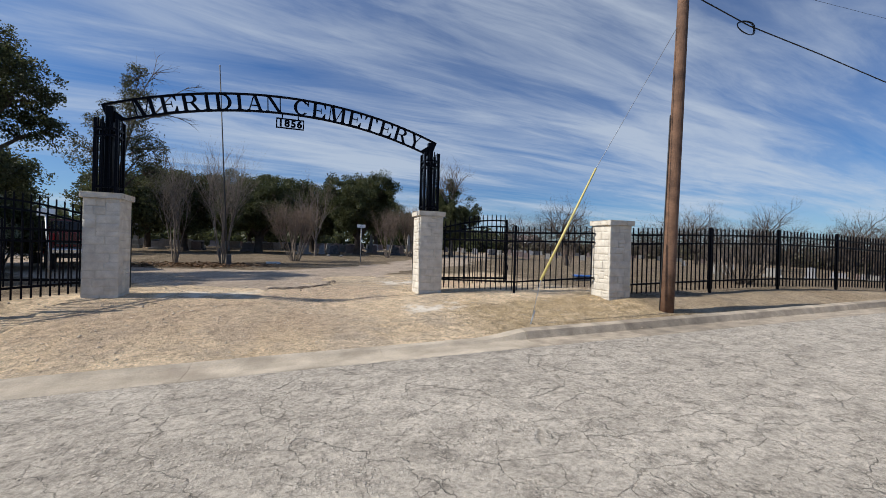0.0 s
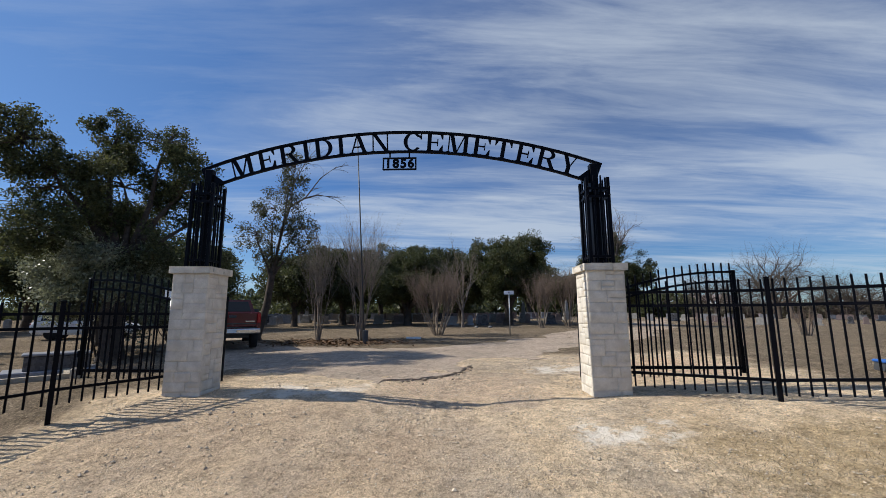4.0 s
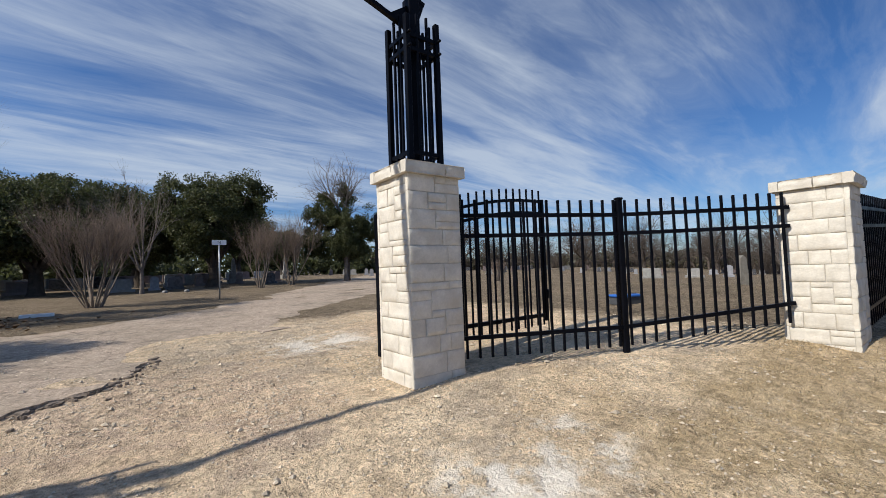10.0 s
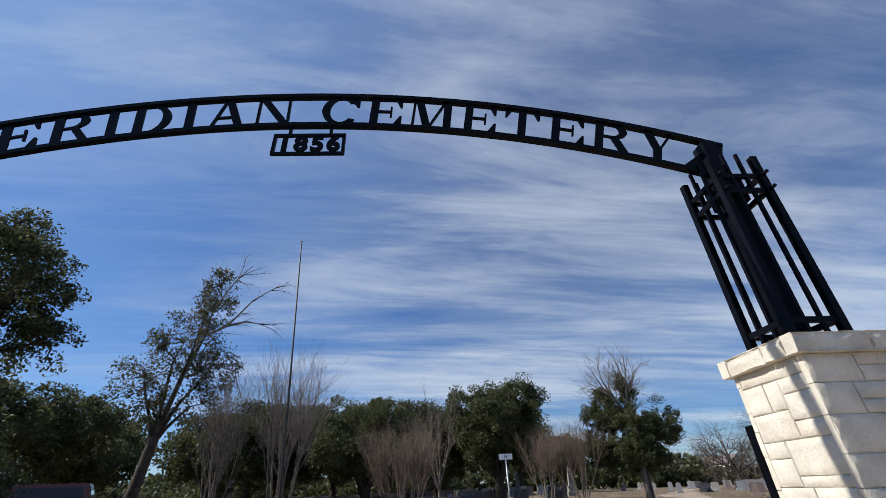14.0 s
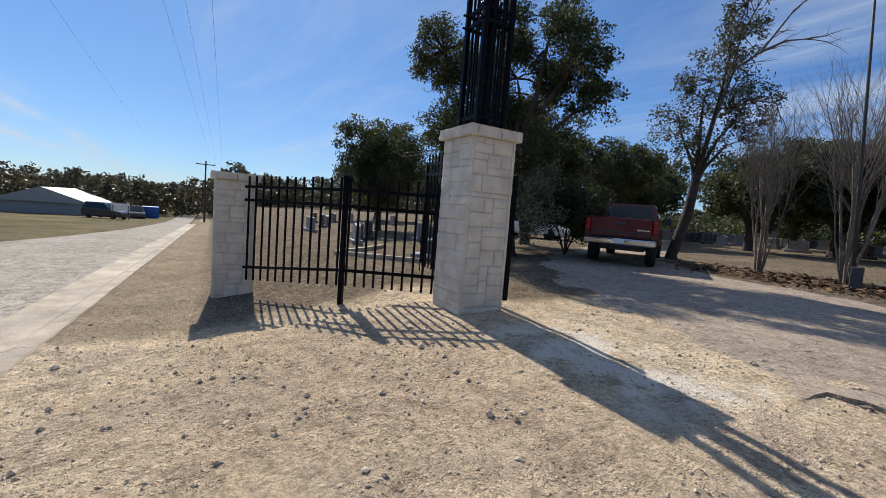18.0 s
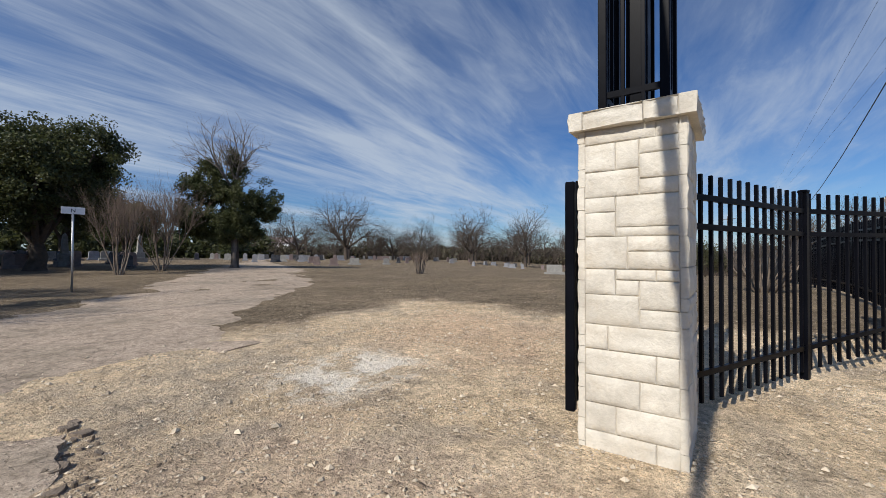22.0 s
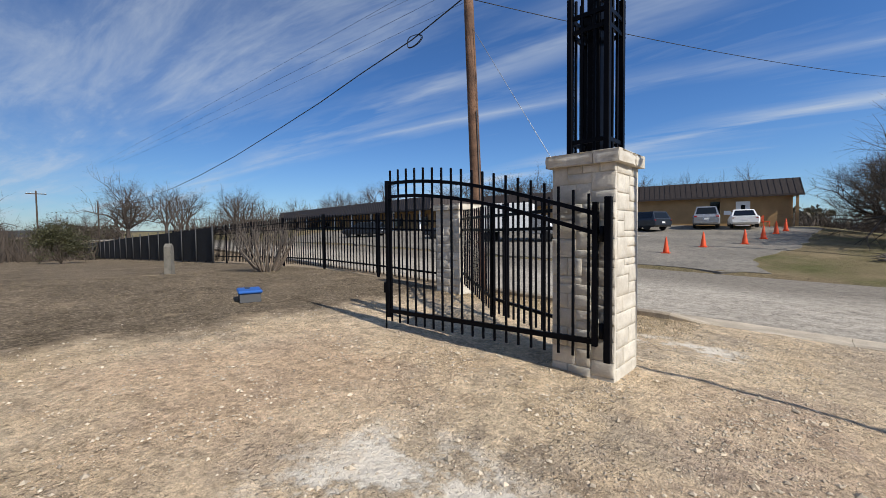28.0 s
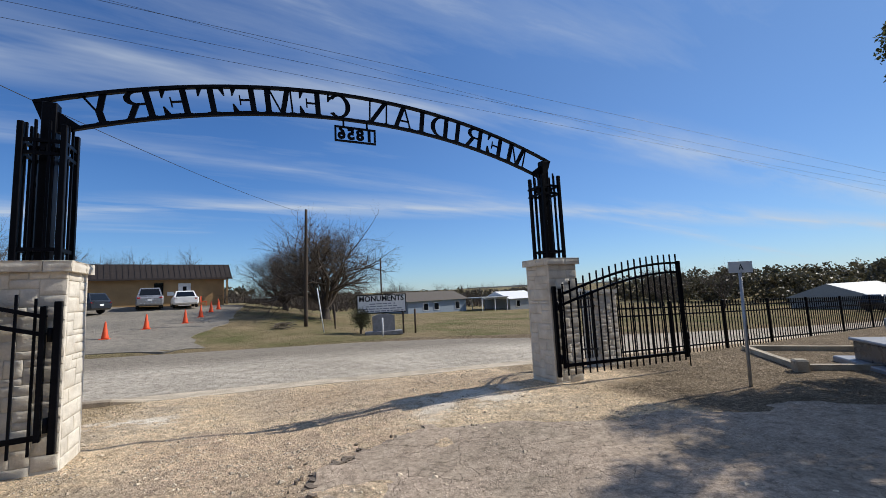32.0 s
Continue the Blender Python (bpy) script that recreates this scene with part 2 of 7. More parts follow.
ORANGE = surface("orange_plastic", (0.75, 0.085, 0.02), 0.55, vary=0.1, bump=0.02)
BLUE = surface("blue_plastic", (0.025, 0.12, 0.42), 0.5, vary=0.12, bump=0.03)
GREYPLASTIC = surface("grey_plastic", (0.05, 0.052, 0.055), 0.6, vary=0.15, bump=0.03)
YELLOW = surface("yellow_guy_guard", (0.66, 0.55, 0.20), 0.5, vary=0.12, bump=0.02)
CABLE = surface("cable_black", (0.012, 0.012, 0.013), 0.6, vary=0.1, bump=0)
BRICK = surface("tan_brick_wall", (0.40, 0.255, 0.125), 0.9, vary=0.15, scale=1.2, fine=18, bump=0.2)
ROOFMETAL = surface("brown_metal_roof", (0.055, 0.042, 0.036), 0.5, vary=0.15, bump=0.02)
SIDING = surface("pale_blue_siding", (0.27, 0.325, 0.39), 0.7, vary=0.08, bump=0.05)
SHINGLE = surface("grey_shingles", (0.115, 0.10, 0.085), 0.95, vary=0.25, fine=20, bump=0.2)
METALWALL = surface("pale_metal_wall", (0.27, 0.29, 0.30), 0.55, vary=0.08, bump=0.02)
SCREEN = surface("black_mesh_screen", (0.012, 0.012, 0.012), 0.9, vary=0.3, scale=2, bump=0.1)
LETTER = surface("black_letters", (0.015, 0.015, 0.016), 0.7, vary=0.1, bump=0)
GREYLETTER = surface("faded_grey_lettering", (0.26, 0.27, 0.31), 0.7, vary=0.1, bump=0)
REDLAMP = surface("red_lens", (0.35, 0.012, 0.012), 0.25, vary=0.05, bump=0)
STAINEDKERB = surface("tan_stained_concrete", (0.40, 0.33, 0.245), 0.95, vary=0.35, scale=3, fine=60, bump=0.3)
FARBARK = surface("far_grey_brown_twigs", (0.085, 0.066, 0.052), 0.95, vary=0.3, bump=0)
LEAFLITTER = surface("dead_leaves", (0.15, 0.085, 0.04), 0.95, vary=0.4, bump=0.1, island=0.4)
PEBBLE = surface("limestone_chips", (0.56, 0.465, 0.345), 0.9, vary=0.2, bump=0.1, island=0.35)
STRAW = surface("dry_grass_blades", (0.30, 0.235, 0.14), 0.9, vary=0.2, bump=0, island=0.4)


# ---- mesh building ----
class Mesh:
    """Collects vertices and faces of one mesh."""

    def __init__(self):
        self.v, self.f, self.s = [], [], []

    def add(self, verts, faces, smooth=False):
        n = len(self.v)
        self.v += [tuple(v) for v in verts]
        self.f += [tuple(i + n for i in f) for f in faces]
        self.s += [smooth] * len(faces)
        return self

    def box(self, c, s, rz=0.0, m=None):
        m = m or pose(*c, 0, 0, rz)
        x, y, z = (a / 2 for a in s)
        vs = [m @ Vector(p) for p in ((-x, -y, -z), (x, -y, -z), (x, y, -z), (-x, y, -z), (-x, -y, z), (x, -y, z), (x, y, z), (-x, y, z))]
        return self.add(vs, ((3, 2, 1, 0), (4, 5, 6, 7), (0, 1, 5, 4), (1, 2, 6, 5), (2, 3, 7, 6), (3, 0, 4, 7)))

    def bevel_box(self, c, s, b=0.01, m=None):
        """A box with chamfered edges."""
        m = m or pose(*c)
        x, y, z = (a / 2 for a in s)
        b = min(b, x * 0.9, y * 0.9, z * 0.9)
        vs, idx = [], {}
        for sx in (-1, 1):
            for sy in (-1, 1):
                for sz in (-1, 1):
                    for ax in range(3):
                        p = [sx * (x - b), sy * (y - b), sz * (z - b)]
                        p[ax] = (sx * x, sy * y, sz * z)[ax]
                        idx[sx, sy, sz, ax] = len(vs)
                        vs.append(m @ Vector(p))
        fs = []
        order = ((-1, -1), (1, -1), (1, 1), (-1, 1))
        for s2 in (-1, 1):
            fx = [idx[s2, a, c2, 0] for a, c2 in order]
            fy = [idx[c2, s2, a, 1] for a, c2 in order]
            fz = [idx[a, c2, s2, 2] for a, c2 in order]
            for q in (fx, fy, fz):
                fs.append(tuple(q if s2 > 0 else q[::-1]))
        for sx in (-1, 1):
            for sy in (-1, 1):
                for sz in (-1, 1):
                    q = [idx[sx, sy, sz, a] for a in range(3)]
                    fs.append(tuple(q if sx * sy * sz > 0 else q[::-1]))
        for a, b2, c2 in ((0, 1, 2), (1, 2, 0), (2, 0, 1)):
            for s1 in (-1, 1):
                for s2 in (-1, 1):
                    def k(s3, ax):
                        sg = [0, 0, 0]
                        sg[a], sg[b2], sg[c2] = s1, s2, s3
                        return idx[(*sg, ax)]
                    q = [k(-1, a), k(-1, b2), k(1, b2), k(1, a)]
                    fs.append(tuple(q if s1 * s2 > 0 else q[::-1]))
        return self.add(vs, fs)

    def tube(self, pts, radii, n=6, smooth=True, cap=True):
        """A tube along points with a radius at each."""
        pts = [Vector(p) for p in pts]
        if isinstance(radii, (int, float)):
            radii = [radii] * len(pts)
        vs, fs, side = [], [], None
        for i, (p, r) in enumerate(zip(pts, radii)):
            d = (pts[min(i + 1, len(pts) - 1)] - pts[max(i - 1, 0)])
            d = d.normalized() if d.length > 1e-9 else Vector((0, 0, 1))
            if side is None:
                side = d.orthogonal().normalized()
            side = (side - d * side.dot(d))
            side = side.normalized() if side.length > 1e-6 else d.orthogonal().normalized()
            other = d.cross(side)
            vs += [p + (side * math.cos(a) + other * math.sin(a)) * r for a in (2 * math.pi * k / n for k in range(n))]
        for i in range(len(pts) - 1):
            fs += [(i * n + k, i * n + (k + 1) % n, (i + 1) * n + (k + 1) % n, (i + 1) * n + k) for k in range(n)]
        if cap:
            fs += [tuple(range(n))[::-1], tuple(range((len(pts) - 1) * n, len(pts) * n))]
        return self.add(vs, fs, smooth)

    def bar(self, pts, w, h):
        """A square bar along points lying in the x-z plane or level: w across, h upright."""
        pts = [Vector(p) for p in pts]
        vs, fs = [], []
        for i, p in enumerate(pts):
            d = pts[min(i + 1, len(pts) - 1)] - pts[max(i - 1, 0)]
            side = Vector((-d.y, d.x, 0)).normalized()
            u = side.cross(d).normalized() * -1
            if u.z < 0:
                u = -u
            vs += [p - side * w / 2 - u * h / 2, p + side * w / 2 - u * h / 2, p + side * w / 2 + u * h / 2, p - side * w / 2 + u * h / 2]
        for i in range(len(pts) - 1):
            a = i * 4
            fs += [(a + k, a + (k + 1) % 4, a + 4 + (k + 1) % 4, a + 4 + k) for k in range(4)]
        n = (len(pts) - 1) * 4
        fs += [(3, 2, 1, 0), (n, n + 1, n + 2, n + 3)]
        return self.add(vs, fs)

    def prism(self, profile, depth, m):
        """A flat outline (x, z) given a depth along y, both sides."""
        n = len(profile)
        vs = [m @ Vector((x, y, z)) for y in (-depth / 2, depth / 2) for x, z in profile]
        fs = [tuple(range(n)), tuple(range(n, 2 * n))[::-1]]
        fs += [(i, n + i, n + (i + 1) % n, (i + 1) % n) for i in range(n)]
        return self.add(vs, fs)

    def lathe(self, prof, n=16, c=(0, 0, 0), m=None, smooth=True):
        m = m or pose(*c)
        vs = [m @ Vector((r * math.cos(2 * math.pi * k / n), r * math.sin(2 * math.pi * k / n), z)) for r, z in prof for k in range(n)]
        fs = [(i * n + k, i * n + (k + 1) % n, (i + 1) * n + (k + 1) % n, (i + 1) * n + k) for i in range(len(prof) - 1) for k in range(n)]
        fs += [tuple(range(n))[::-1], tuple(range((len(prof) - 1) * n, len(prof) * n))]
        return self.add(vs, fs, smooth)

    def data(self, name, mat):
        me = bpy.data.meshes.new(name)
        me.from_pydata(self.v, [], self.f)
        me.polygons.foreach_set("use_smooth", self.s)
        me.materials.append(mat)
        me.update()
        return me


def thing(name, label, category, at=(0, 0, 0), rz=0.0, group="", kind=""):
    ob = new(name)
    ob.empty_display_size = 0.2
    ob.matrix_basis = pose(*at, 0, 0, rz)
    return tagged(ob, label, category, group, kind)


def part(name, mesh, material, parent, label="", m=None):
    """Links a mesh as one object under a thing or part. mesh: a Mesh, or mesh data that other parts share."""
    data = mesh.data(name, material) if isinstance(mesh, Mesh) else mesh
    ob = new(name, data)
    ob.parent = parent
    if m is not None:
        ob.matrix_basis = m
    if label:
        ob["label"] = label
    return ob


def solid(name, mesh, material, label, category, group="", kind="", at=None, rz=0.0):
    """A thing that is one mesh."""
    ob = new(name, mesh.data(name, material))
    if at:
        ob.matrix_basis = pose(*at, 0, 0, rz)
    return tagged(ob, label, category, group, kind)


# ---- the lie of the land ----
def lerp_at(x, xs, ys):
    return float(np.interp(x, xs, ys))


def street_z(x):
    return lerp_at(x, [-70, 0, 30, 60], [-2.95, -0.5, 0.45, 0.7])


def cem_z(x, y):
    z = -0.1 + 0.02 * min(max(y - 2, 0), 38) + 0.035 * min(max(x - 3, 0), 10) * lerp_at(y, [4, 14], [1, 0.3])
    z -= 0.012 * min(max(-4 - x, 0), 25) * lerp_at(y, [2, 12], [1, 0.3])
    far = lerp_at(x, [16, 45, 90], [0, -0.9, -2.5]) * lerp_at(y, [-6, 2, 20, 45], [1, 1, 0.8, 0.3])
    return z + far * (1 if x > 16 else 0)


def far_y(x):
    """The far edge of the street, which narrows towards the west."""
    return lerp_at(x, [-60, -40, -29, -22, -13, -9, -4.5], [-8, -8.2, -9, -10, -12.2, -14.2, -15])


def gz(x, y):
    s = street_z(x)
    if y < far_y(x):
        rise = 0.088 * min(-15.5 - y, 21) * lerp_at(x, [-12, 2], [0, 1]) if y < -15.5 else 0
        return s + 0.10 * min(1, (far_y(x) - y) / 0.3) + rise + lerp_at(y, [-400, -60, -40], [9, 0.4, 0]) * lerp_at(x, [-60, -10], [1, 0.2])
    y0 = lerp_at(x, [-8, -4, 4, 8], [-3.9, -4.3, -4.4, -4.2])
    y1 = lerp_at(x, [-8, -4, 3, 8], [-0.2, 0.1, 0.1, -2.5])
    t = min(max((y - y0) / (y1 - y0), 0), 1)
    if x < -5:
        t = t ** 1.9 if t < 1 else 1
    # the drive is worn hollow between the pillars
    hollow = 0.13 * math.exp(-((x - 0.6) / 1.35) ** 2) * lerp_at(y, [-3.6, -1.6, 1.0, 2.2], [0, 1, 1, 0])
    return s * (1 - t) + cem_z(x, y) * t - hollow


def trodden(x, y):
    """1 on the bare earth round the gate, 0 under the drive and away from it."""
    edge_y = lerp_at(x, [-6, -3.7, -1, 0.5, 0.9, 1.5, 3.5, 5.2, 9], [0.2, 1.6, 0.7, 1.9, 3.0, 4.4, 4.8, 7.0, 7.0])
    return min(max((edge_y - y) / 0.5, 0), 1) * min(max((y + 4.6) / 0.4, 0), 1)


def lumps(x, y):
    if not (-14 < x < 16 and -6 < y < 18):
        return 0.0
    z = 0.022 * noise.noise((x * 0.8, y * 0.8, 1)) + 0.012 * noise.noise((x * 2.6, y * 2.6, 4))
    k = trodden(x, y)
    if k > 0:
        # shallow wheel ruts run in from the street, over small hummocks and washouts
        rut = sum(math.exp(-((x - c - 0.12 * y) / 0.22) ** 2) for c in (-0.5, 1.1)) * lerp_at(y, [-4.4, -3.6, 0, 2], [0, 1, 1, 0])
        z += k * (0.014 * noise.noise((x * 3.7, y * 3.7, 9)) + 0.009 * noise.noise((x * 6.9, y * 6.9, 12)) - 0.016 * rut)
    return z


def spread(lo, hi, step, reach, grow=1.35):
    core = list(np.arange(lo, hi + step / 2, step))
    a, b, d = lo, hi, step
    left, right = [], []
    while a > -reach:
        d *= grow
        a, b = a - d, b + d
        left.append(a), right.append(b)
    return left[::-1] + core + right


# ---- ground ----
def speckle(tr, pos, strength=1.0):
    """Gravel: fine grit with scattered pale and dark stones. Returns the tone to multiply by and a height."""
    warp_ = nd(tr, "VectorMath", ((0, pos), (1, nd(tr, "VectorMath", ((0, noise_of(tr, pos, 45, 2, 0.5, 1)), (1, (0.022, 0.022, 0.022))), operation="MULTIPLY").outputs[0])), operation="ADD").outputs[0]
    grit = noise_of(tr, pos, 130, 4, 0.75)
    clump = noise_of(tr, pos, 21, 4, 0.7)
    s = strength
    tone = ramp(tr, grit, [(0.32, 1 - 0.34 * s), (0.5, 1.0), (0.68, 1 + 0.30 * s)])
    tone = mixc(tr, 1.0, tone, ramp(tr, clump, [(0.3, 1 - 0.42 * s), (0.5, 1.0), (0.7, 1 + 0.26 * s)]), "MULTIPLY")
    height = mth(tr, "ADD", mth(tr, "MULTIPLY", grit, 0.35), mth(tr, "MULTIPLY", clump, 0.7))
    tone = mixc(tr, 1.0, tone, ramp(tr, noise_of(tr, pos, 5.5, 6, 0.72), [(0.32, 1 - 0.40 * s), (0.5, 0.99), (0.68, 1.17)]), "MULTIPLY")
    plenty = ramp(tr, noise_of(tr, pos, 1.1, 6, 0.75), [(0.42, 0.08), (0.60, 1.0)])
    for scale, dark, light, hi in ((62.0, 0.20, 0.68, 1.42), (30.0, 0.13, 0.78, 1.45), (13.0, 0.05, 0.93, 1.35)):
        vor = nd(tr, "TexVoronoi", (("Vector", warp_), ("Scale", scale)))
        grey = nd(tr, "SeparateColor", ((0, vor.outputs["Color"]),)).outputs[0]
        body = mth(tr, "MULTIPLY", ramp(tr, vor.outputs["Distance"], [(0.28, 1.0), (0.46, 0.0)]), plenty)
        pale = mth(tr, "MULTIPLY", body, ramp(tr, grey, [(light - 0.02, 0.0), (light + 0.05, 1.0)]))
        deep = mth(tr, "MULTIPLY", body, ramp(tr, grey, [(dark - 0.02, 1.0), (dark + 0.02, 0.0)]))
        tone = mixc(tr, mth(tr, "MULTIPLY", pale, s), tone, (hi, hi, hi * 1.02))
        tone = mixc(tr, mth(tr, "MULTIPLY", deep, 0.8 * s), tone, (0.58, 0.56, 0.55))
        height = mth(tr, "ADD", height, mth(tr, "MULTIPLY", mth(tr, "ADD", pale, deep), 0.9))
    return tone, height


def ground_material():
    m = bpy.data.materials.new("ground_earth_and_gravel")
    m.use_nodes = True
    tr = m.node_tree
    b = tr.nodes["Principled BSDF"]
    pos = tr.nodes.new("ShaderNodeNewGeometry").outputs["Position"]
    q = nd(tr, "SeparateXYZ", ((0, pos),))
    wob = mth(tr, "MULTIPLY", mth(tr, "SUBTRACT", noise_of(tr, pos, 0.8, 6, 0.65), 0.5), 2.4)
    wob2 = mth(tr, "MULTIPLY", mth(tr, "SUBTRACT", noise_of(tr, pos, 3.0, 5, 0.7), 0.5), 1.2)
    x = mth(tr, "ADD", q.outputs[0], mth(tr, "ADD", wob, wob2))
    y = mth(tr, "ADD", q.outputs[1], mth(tr, "ADD", wob, wob2))

    def slab(v, lo, hi, soft):
        a = mth(tr, "DIVIDE", mth(tr, "SUBTRACT", v, lo), soft, True)
        c = mth(tr, "DIVIDE", mth(tr, "SUBTRACT", hi, v), soft, True)
        return mth(tr, "MULTIPLY", a, c)

    def zone(x0, x1, y0, y1, soft):
        return mth(tr, "MULTIPLY", slab(x, x0, x1, soft), slab(y, y0, y1, soft))

    def blot(x0, x1, y0, y1, soft):
        return mth(tr, "MULTIPLY", slab(mth(tr, "ADD", q.outputs[0], wob2), x0, x1, soft), slab(mth(tr, "ADD", q.outputs[1], wob2), y0, y1, soft))

    pad = zone(-6.4, 8.7, -5.8, 6.8, 0.9)
    left_lawn = mth(tr, "MULTIPLY", mth(tr, "DIVIDE", mth(tr, "SUBTRACT", -4.3, q.outputs[0]), 0.5, True), mth(tr, "DIVIDE", mth(tr, "SUBTRACT", q.outputs[1], 0.9), 0.6, True))
    pad = mth(tr, "MULTIPLY", pad, mth(tr, "SUBTRACT", 1.0, left_lawn))
    shoulder = mth(tr, "MULTIPLY", slab(q.outputs[1], -5.2, -2.6, 0.4), 0.4)
    pad = mth(tr, "MAXIMUM", pad, shoulder)
    big, mid = noise_of(tr, pos, 0.5, 6, 0.6), noise_of(tr, pos, 3.4, 7, 0.68)
    tone, height = speckle(tr, pos)
    # pale limestone base course, with browner and redder spreads
    sand = mixc(tr, ramp(tr, big, [(0.35, 0.0), (0.65, 1.0)]), (0.655, 0.495, 0.315), (0.82, 0.65, 0.445))
    sand = mixc(tr, ramp(tr, mid, [(0.42, 0.0), (0.68, 0.7)]), sand, (0.50, 0.37, 0.235))
    worn_ = ramp(tr, noise_of(tr, pos, 0.85, 7, 0.72), [(0.50, 0.0), (0.60, 0.72)])
    sand = mixc(tr, worn_, sand, mixc(tr, mid, (0.385, 0.31, 0.225), (0.57, 0.46, 0.335)))
    sand = mixc(tr, mth(tr, "MULTIPLY", zone(3.7, 7.9, 1.0, 5.2, 1.3), 0.6), sand, (0.62, 0.43, 0.28))
    tan = mth(tr, "MULTIPLY", zone(3.2, 9.0, -4.8, -1.3, 0.8), ramp(tr, mid, [(0.33, 0.35), (0.58, 1.0)]))
    sand = mixc(tr, mth(tr, "MULTIPLY", tan, 0.85), sand, mixc(tr, noise_of(tr, pos, 6.5, 5, 0.7), (0.34, 0.235, 0.12), (0.62, 0.475, 0.28)))
    weeds = mth(tr, "MULTIPLY", zone(3.5, 9.2, -5.0, -3.75, 0.5), ramp(tr, noise_of(tr, pos, 1.7, 6, 0.7), [(0.45, 0.0), (0.6, 0.8)]))
    sand = mixc(tr, weeds, sand, (0.20, 0.145, 0.085))
    tracks = mth(tr, "MULTIPLY", zone(-0.3, 1.8, -5.2, -0.4, 0.9), ramp(tr, mid, [(0.4, 0.75), (0.7, 0.25)]))
    sand = mixc(tr, tracks, sand, (0.46, 0.375, 0.285))
    grey_ = mth(tr, "MULTIPLY", zone(0.4, 3.8, 2.2, 5.6, 0.9), ramp(tr, noise_of(tr, pos, 1.4, 6, 0.7), [(0.42, 0.75), (0.6, 0.1)]))
    sand = mixc(tr, grey_, sand, (0.40, 0.33, 0.25))
    pink = mth(tr, "MULTIPLY", zone(-1.5, 3.0, -0.6, 3.4, 1.0), ramp(tr, mid, [(0.4, 0.3), (0.65, 0.75)]))
    sand = mixc(tr, pink, sand, (0.53, 0.39, 0.285))
    debris = mth(tr, "MULTIPLY", mth(tr, "MAXIMUM", blot(2.6, 4.0, 2.2, 3.1, 0.4), mth(tr, "MULTIPLY", blot(0.3, 1.6, 0.9, 3.9, 0.5), 0.7)), ramp(tr, noise_of(tr, pos, 8.0, 7, 0.75), [(0.46, 0.0), (0.58, 0.85)]))
    sand = mixc(tr, debris, sand, (0.27, 0.21, 0.155))
    brown = mth(tr, "MULTIPLY", zone(-5.5, 1.2, -4.2, 0.4, 1.4), ramp(tr, noise_of(tr, pos, 0.7, 6, 0.7), [(0.36, 0.9), (0.62, 0.4)]))
    sand = mixc(tr, brown, sand, (0.49, 0.365, 0.25))
    sand = mixc(tr, 1.0, sand, tone, "MULTIPLY")
    chalk_n = ramp(tr, noise_of(tr, pos, 1.9, 9, 0.72), [(0.46, 0.0), (0.53, 1.0)])
    spots = mth(tr, "MAXIMUM", blot(2.3, 4.4, 2.6, 4.2, 0.45), mth(tr, "MAXIMUM", blot(2.1, 3.9, -2.25, -1.1, 0.35), mth(tr, "MULTIPLY", zone(-3.6, -0.8, -0.4, 1.5, 0.6), 0.8)))
    chalk = mth(tr, "MULTIPLY", spots, chalk_n)
    sand = mixc(tr, mth(tr, "MULTIPLY", chalk, 0.9), sand, mixc(tr, mid, (0.68, 0.59, 0.47), (0.88, 0.81, 0.69)))
    # dry turf: litter of straw over dark earth
    blades = nd(tr, "TexVoronoi", (("Vector", nd(tr, "VectorMath", ((0, pos), (1, (70.0, 22.0, 40.0))), operation="MULTIPLY").outputs[0]), ("Scale", 1.0)))
    bl = nd(tr, "SeparateColor", ((0, blades.outputs["Color"]),)).outputs[0]
    turf = mixc(tr, ramp(tr, mid, [(0.35, 0.0), (0.68, 1.0)]), (0.150, 0.116, 0.078), (0.250, 0.197, 0.138))
    turf = mixc(tr, ramp(tr, big, [(0.45, 0.0), (0.7, 0.7)]), turf, (0.29, 0.225, 0.155))
    turf = mixc(tr, 1.0, turf, ramp(tr, bl, [(0.0, 0.55), (0.7, 1.0), (1.0, 1.75)]), "MULTIPLY")
    turf = mixc(tr, 1.0, turf, ramp(tr, noise_of(tr, pos, 18, 5, 0.75), [(0.25, 0.65), (0.75, 1.4)]), "MULTIPLY")
    edge_ = mth(tr, "MAXIMUM", mth(tr, "MINIMUM", mth(tr, "SUBTRACT", -17.1, mth(tr, "MULTIPLY", q.outputs[0], 0.323)), -8.2), -14.8)
    bald = ramp(tr, noise_of(tr, pos, 0.75, 7, 0.7), [(0.60, 0.0), (0.70, 0.75)])
    turf = mixc(tr, bald, turf, (0.40, 0.305, 0.20))
    far_side = mth(tr, "DIVIDE", mth(tr, "SUBTRACT", edge_, q.outputs[1]), 0.5, True)
    lawn = mixc(tr, ramp(tr, noise_of(tr, pos, 0.22, 6, 0.65), [(0.43, 0.0), (0.66, 0.9)]), (0.235, 0.185, 0.11), (0.115, 0.12, 0.05))
    lawn = mixc(tr, 1.0, lawn, ramp(tr, bl, [(0.0, 0.6), (1.0, 1.4)]), "MULTIPLY")
    turf = mixc(tr, far_side, turf, lawn)
    col = mixc(tr, pad, turf, sand)
    tr.links.new(col, b.inputs["Base Color"])
    b.inputs["Roughness"].default_value, b.inputs["Specular IOR Level"].default_value = 1.0, 0.03
    h = mth(tr, "ADD", mth(tr, "MULTIPLY", height, mth(tr, "SUBTRACT", 1.0, mth(tr, "MULTIPLY", chalk, 0.7))), mth(tr, "MULTIPLY", noise_of(tr, pos, 9, 6, 0.7), 1.9))
    bp = nd(tr, "Bump", (("Height", h), ("Strength", 1.0), ("Distance", 0.028)))
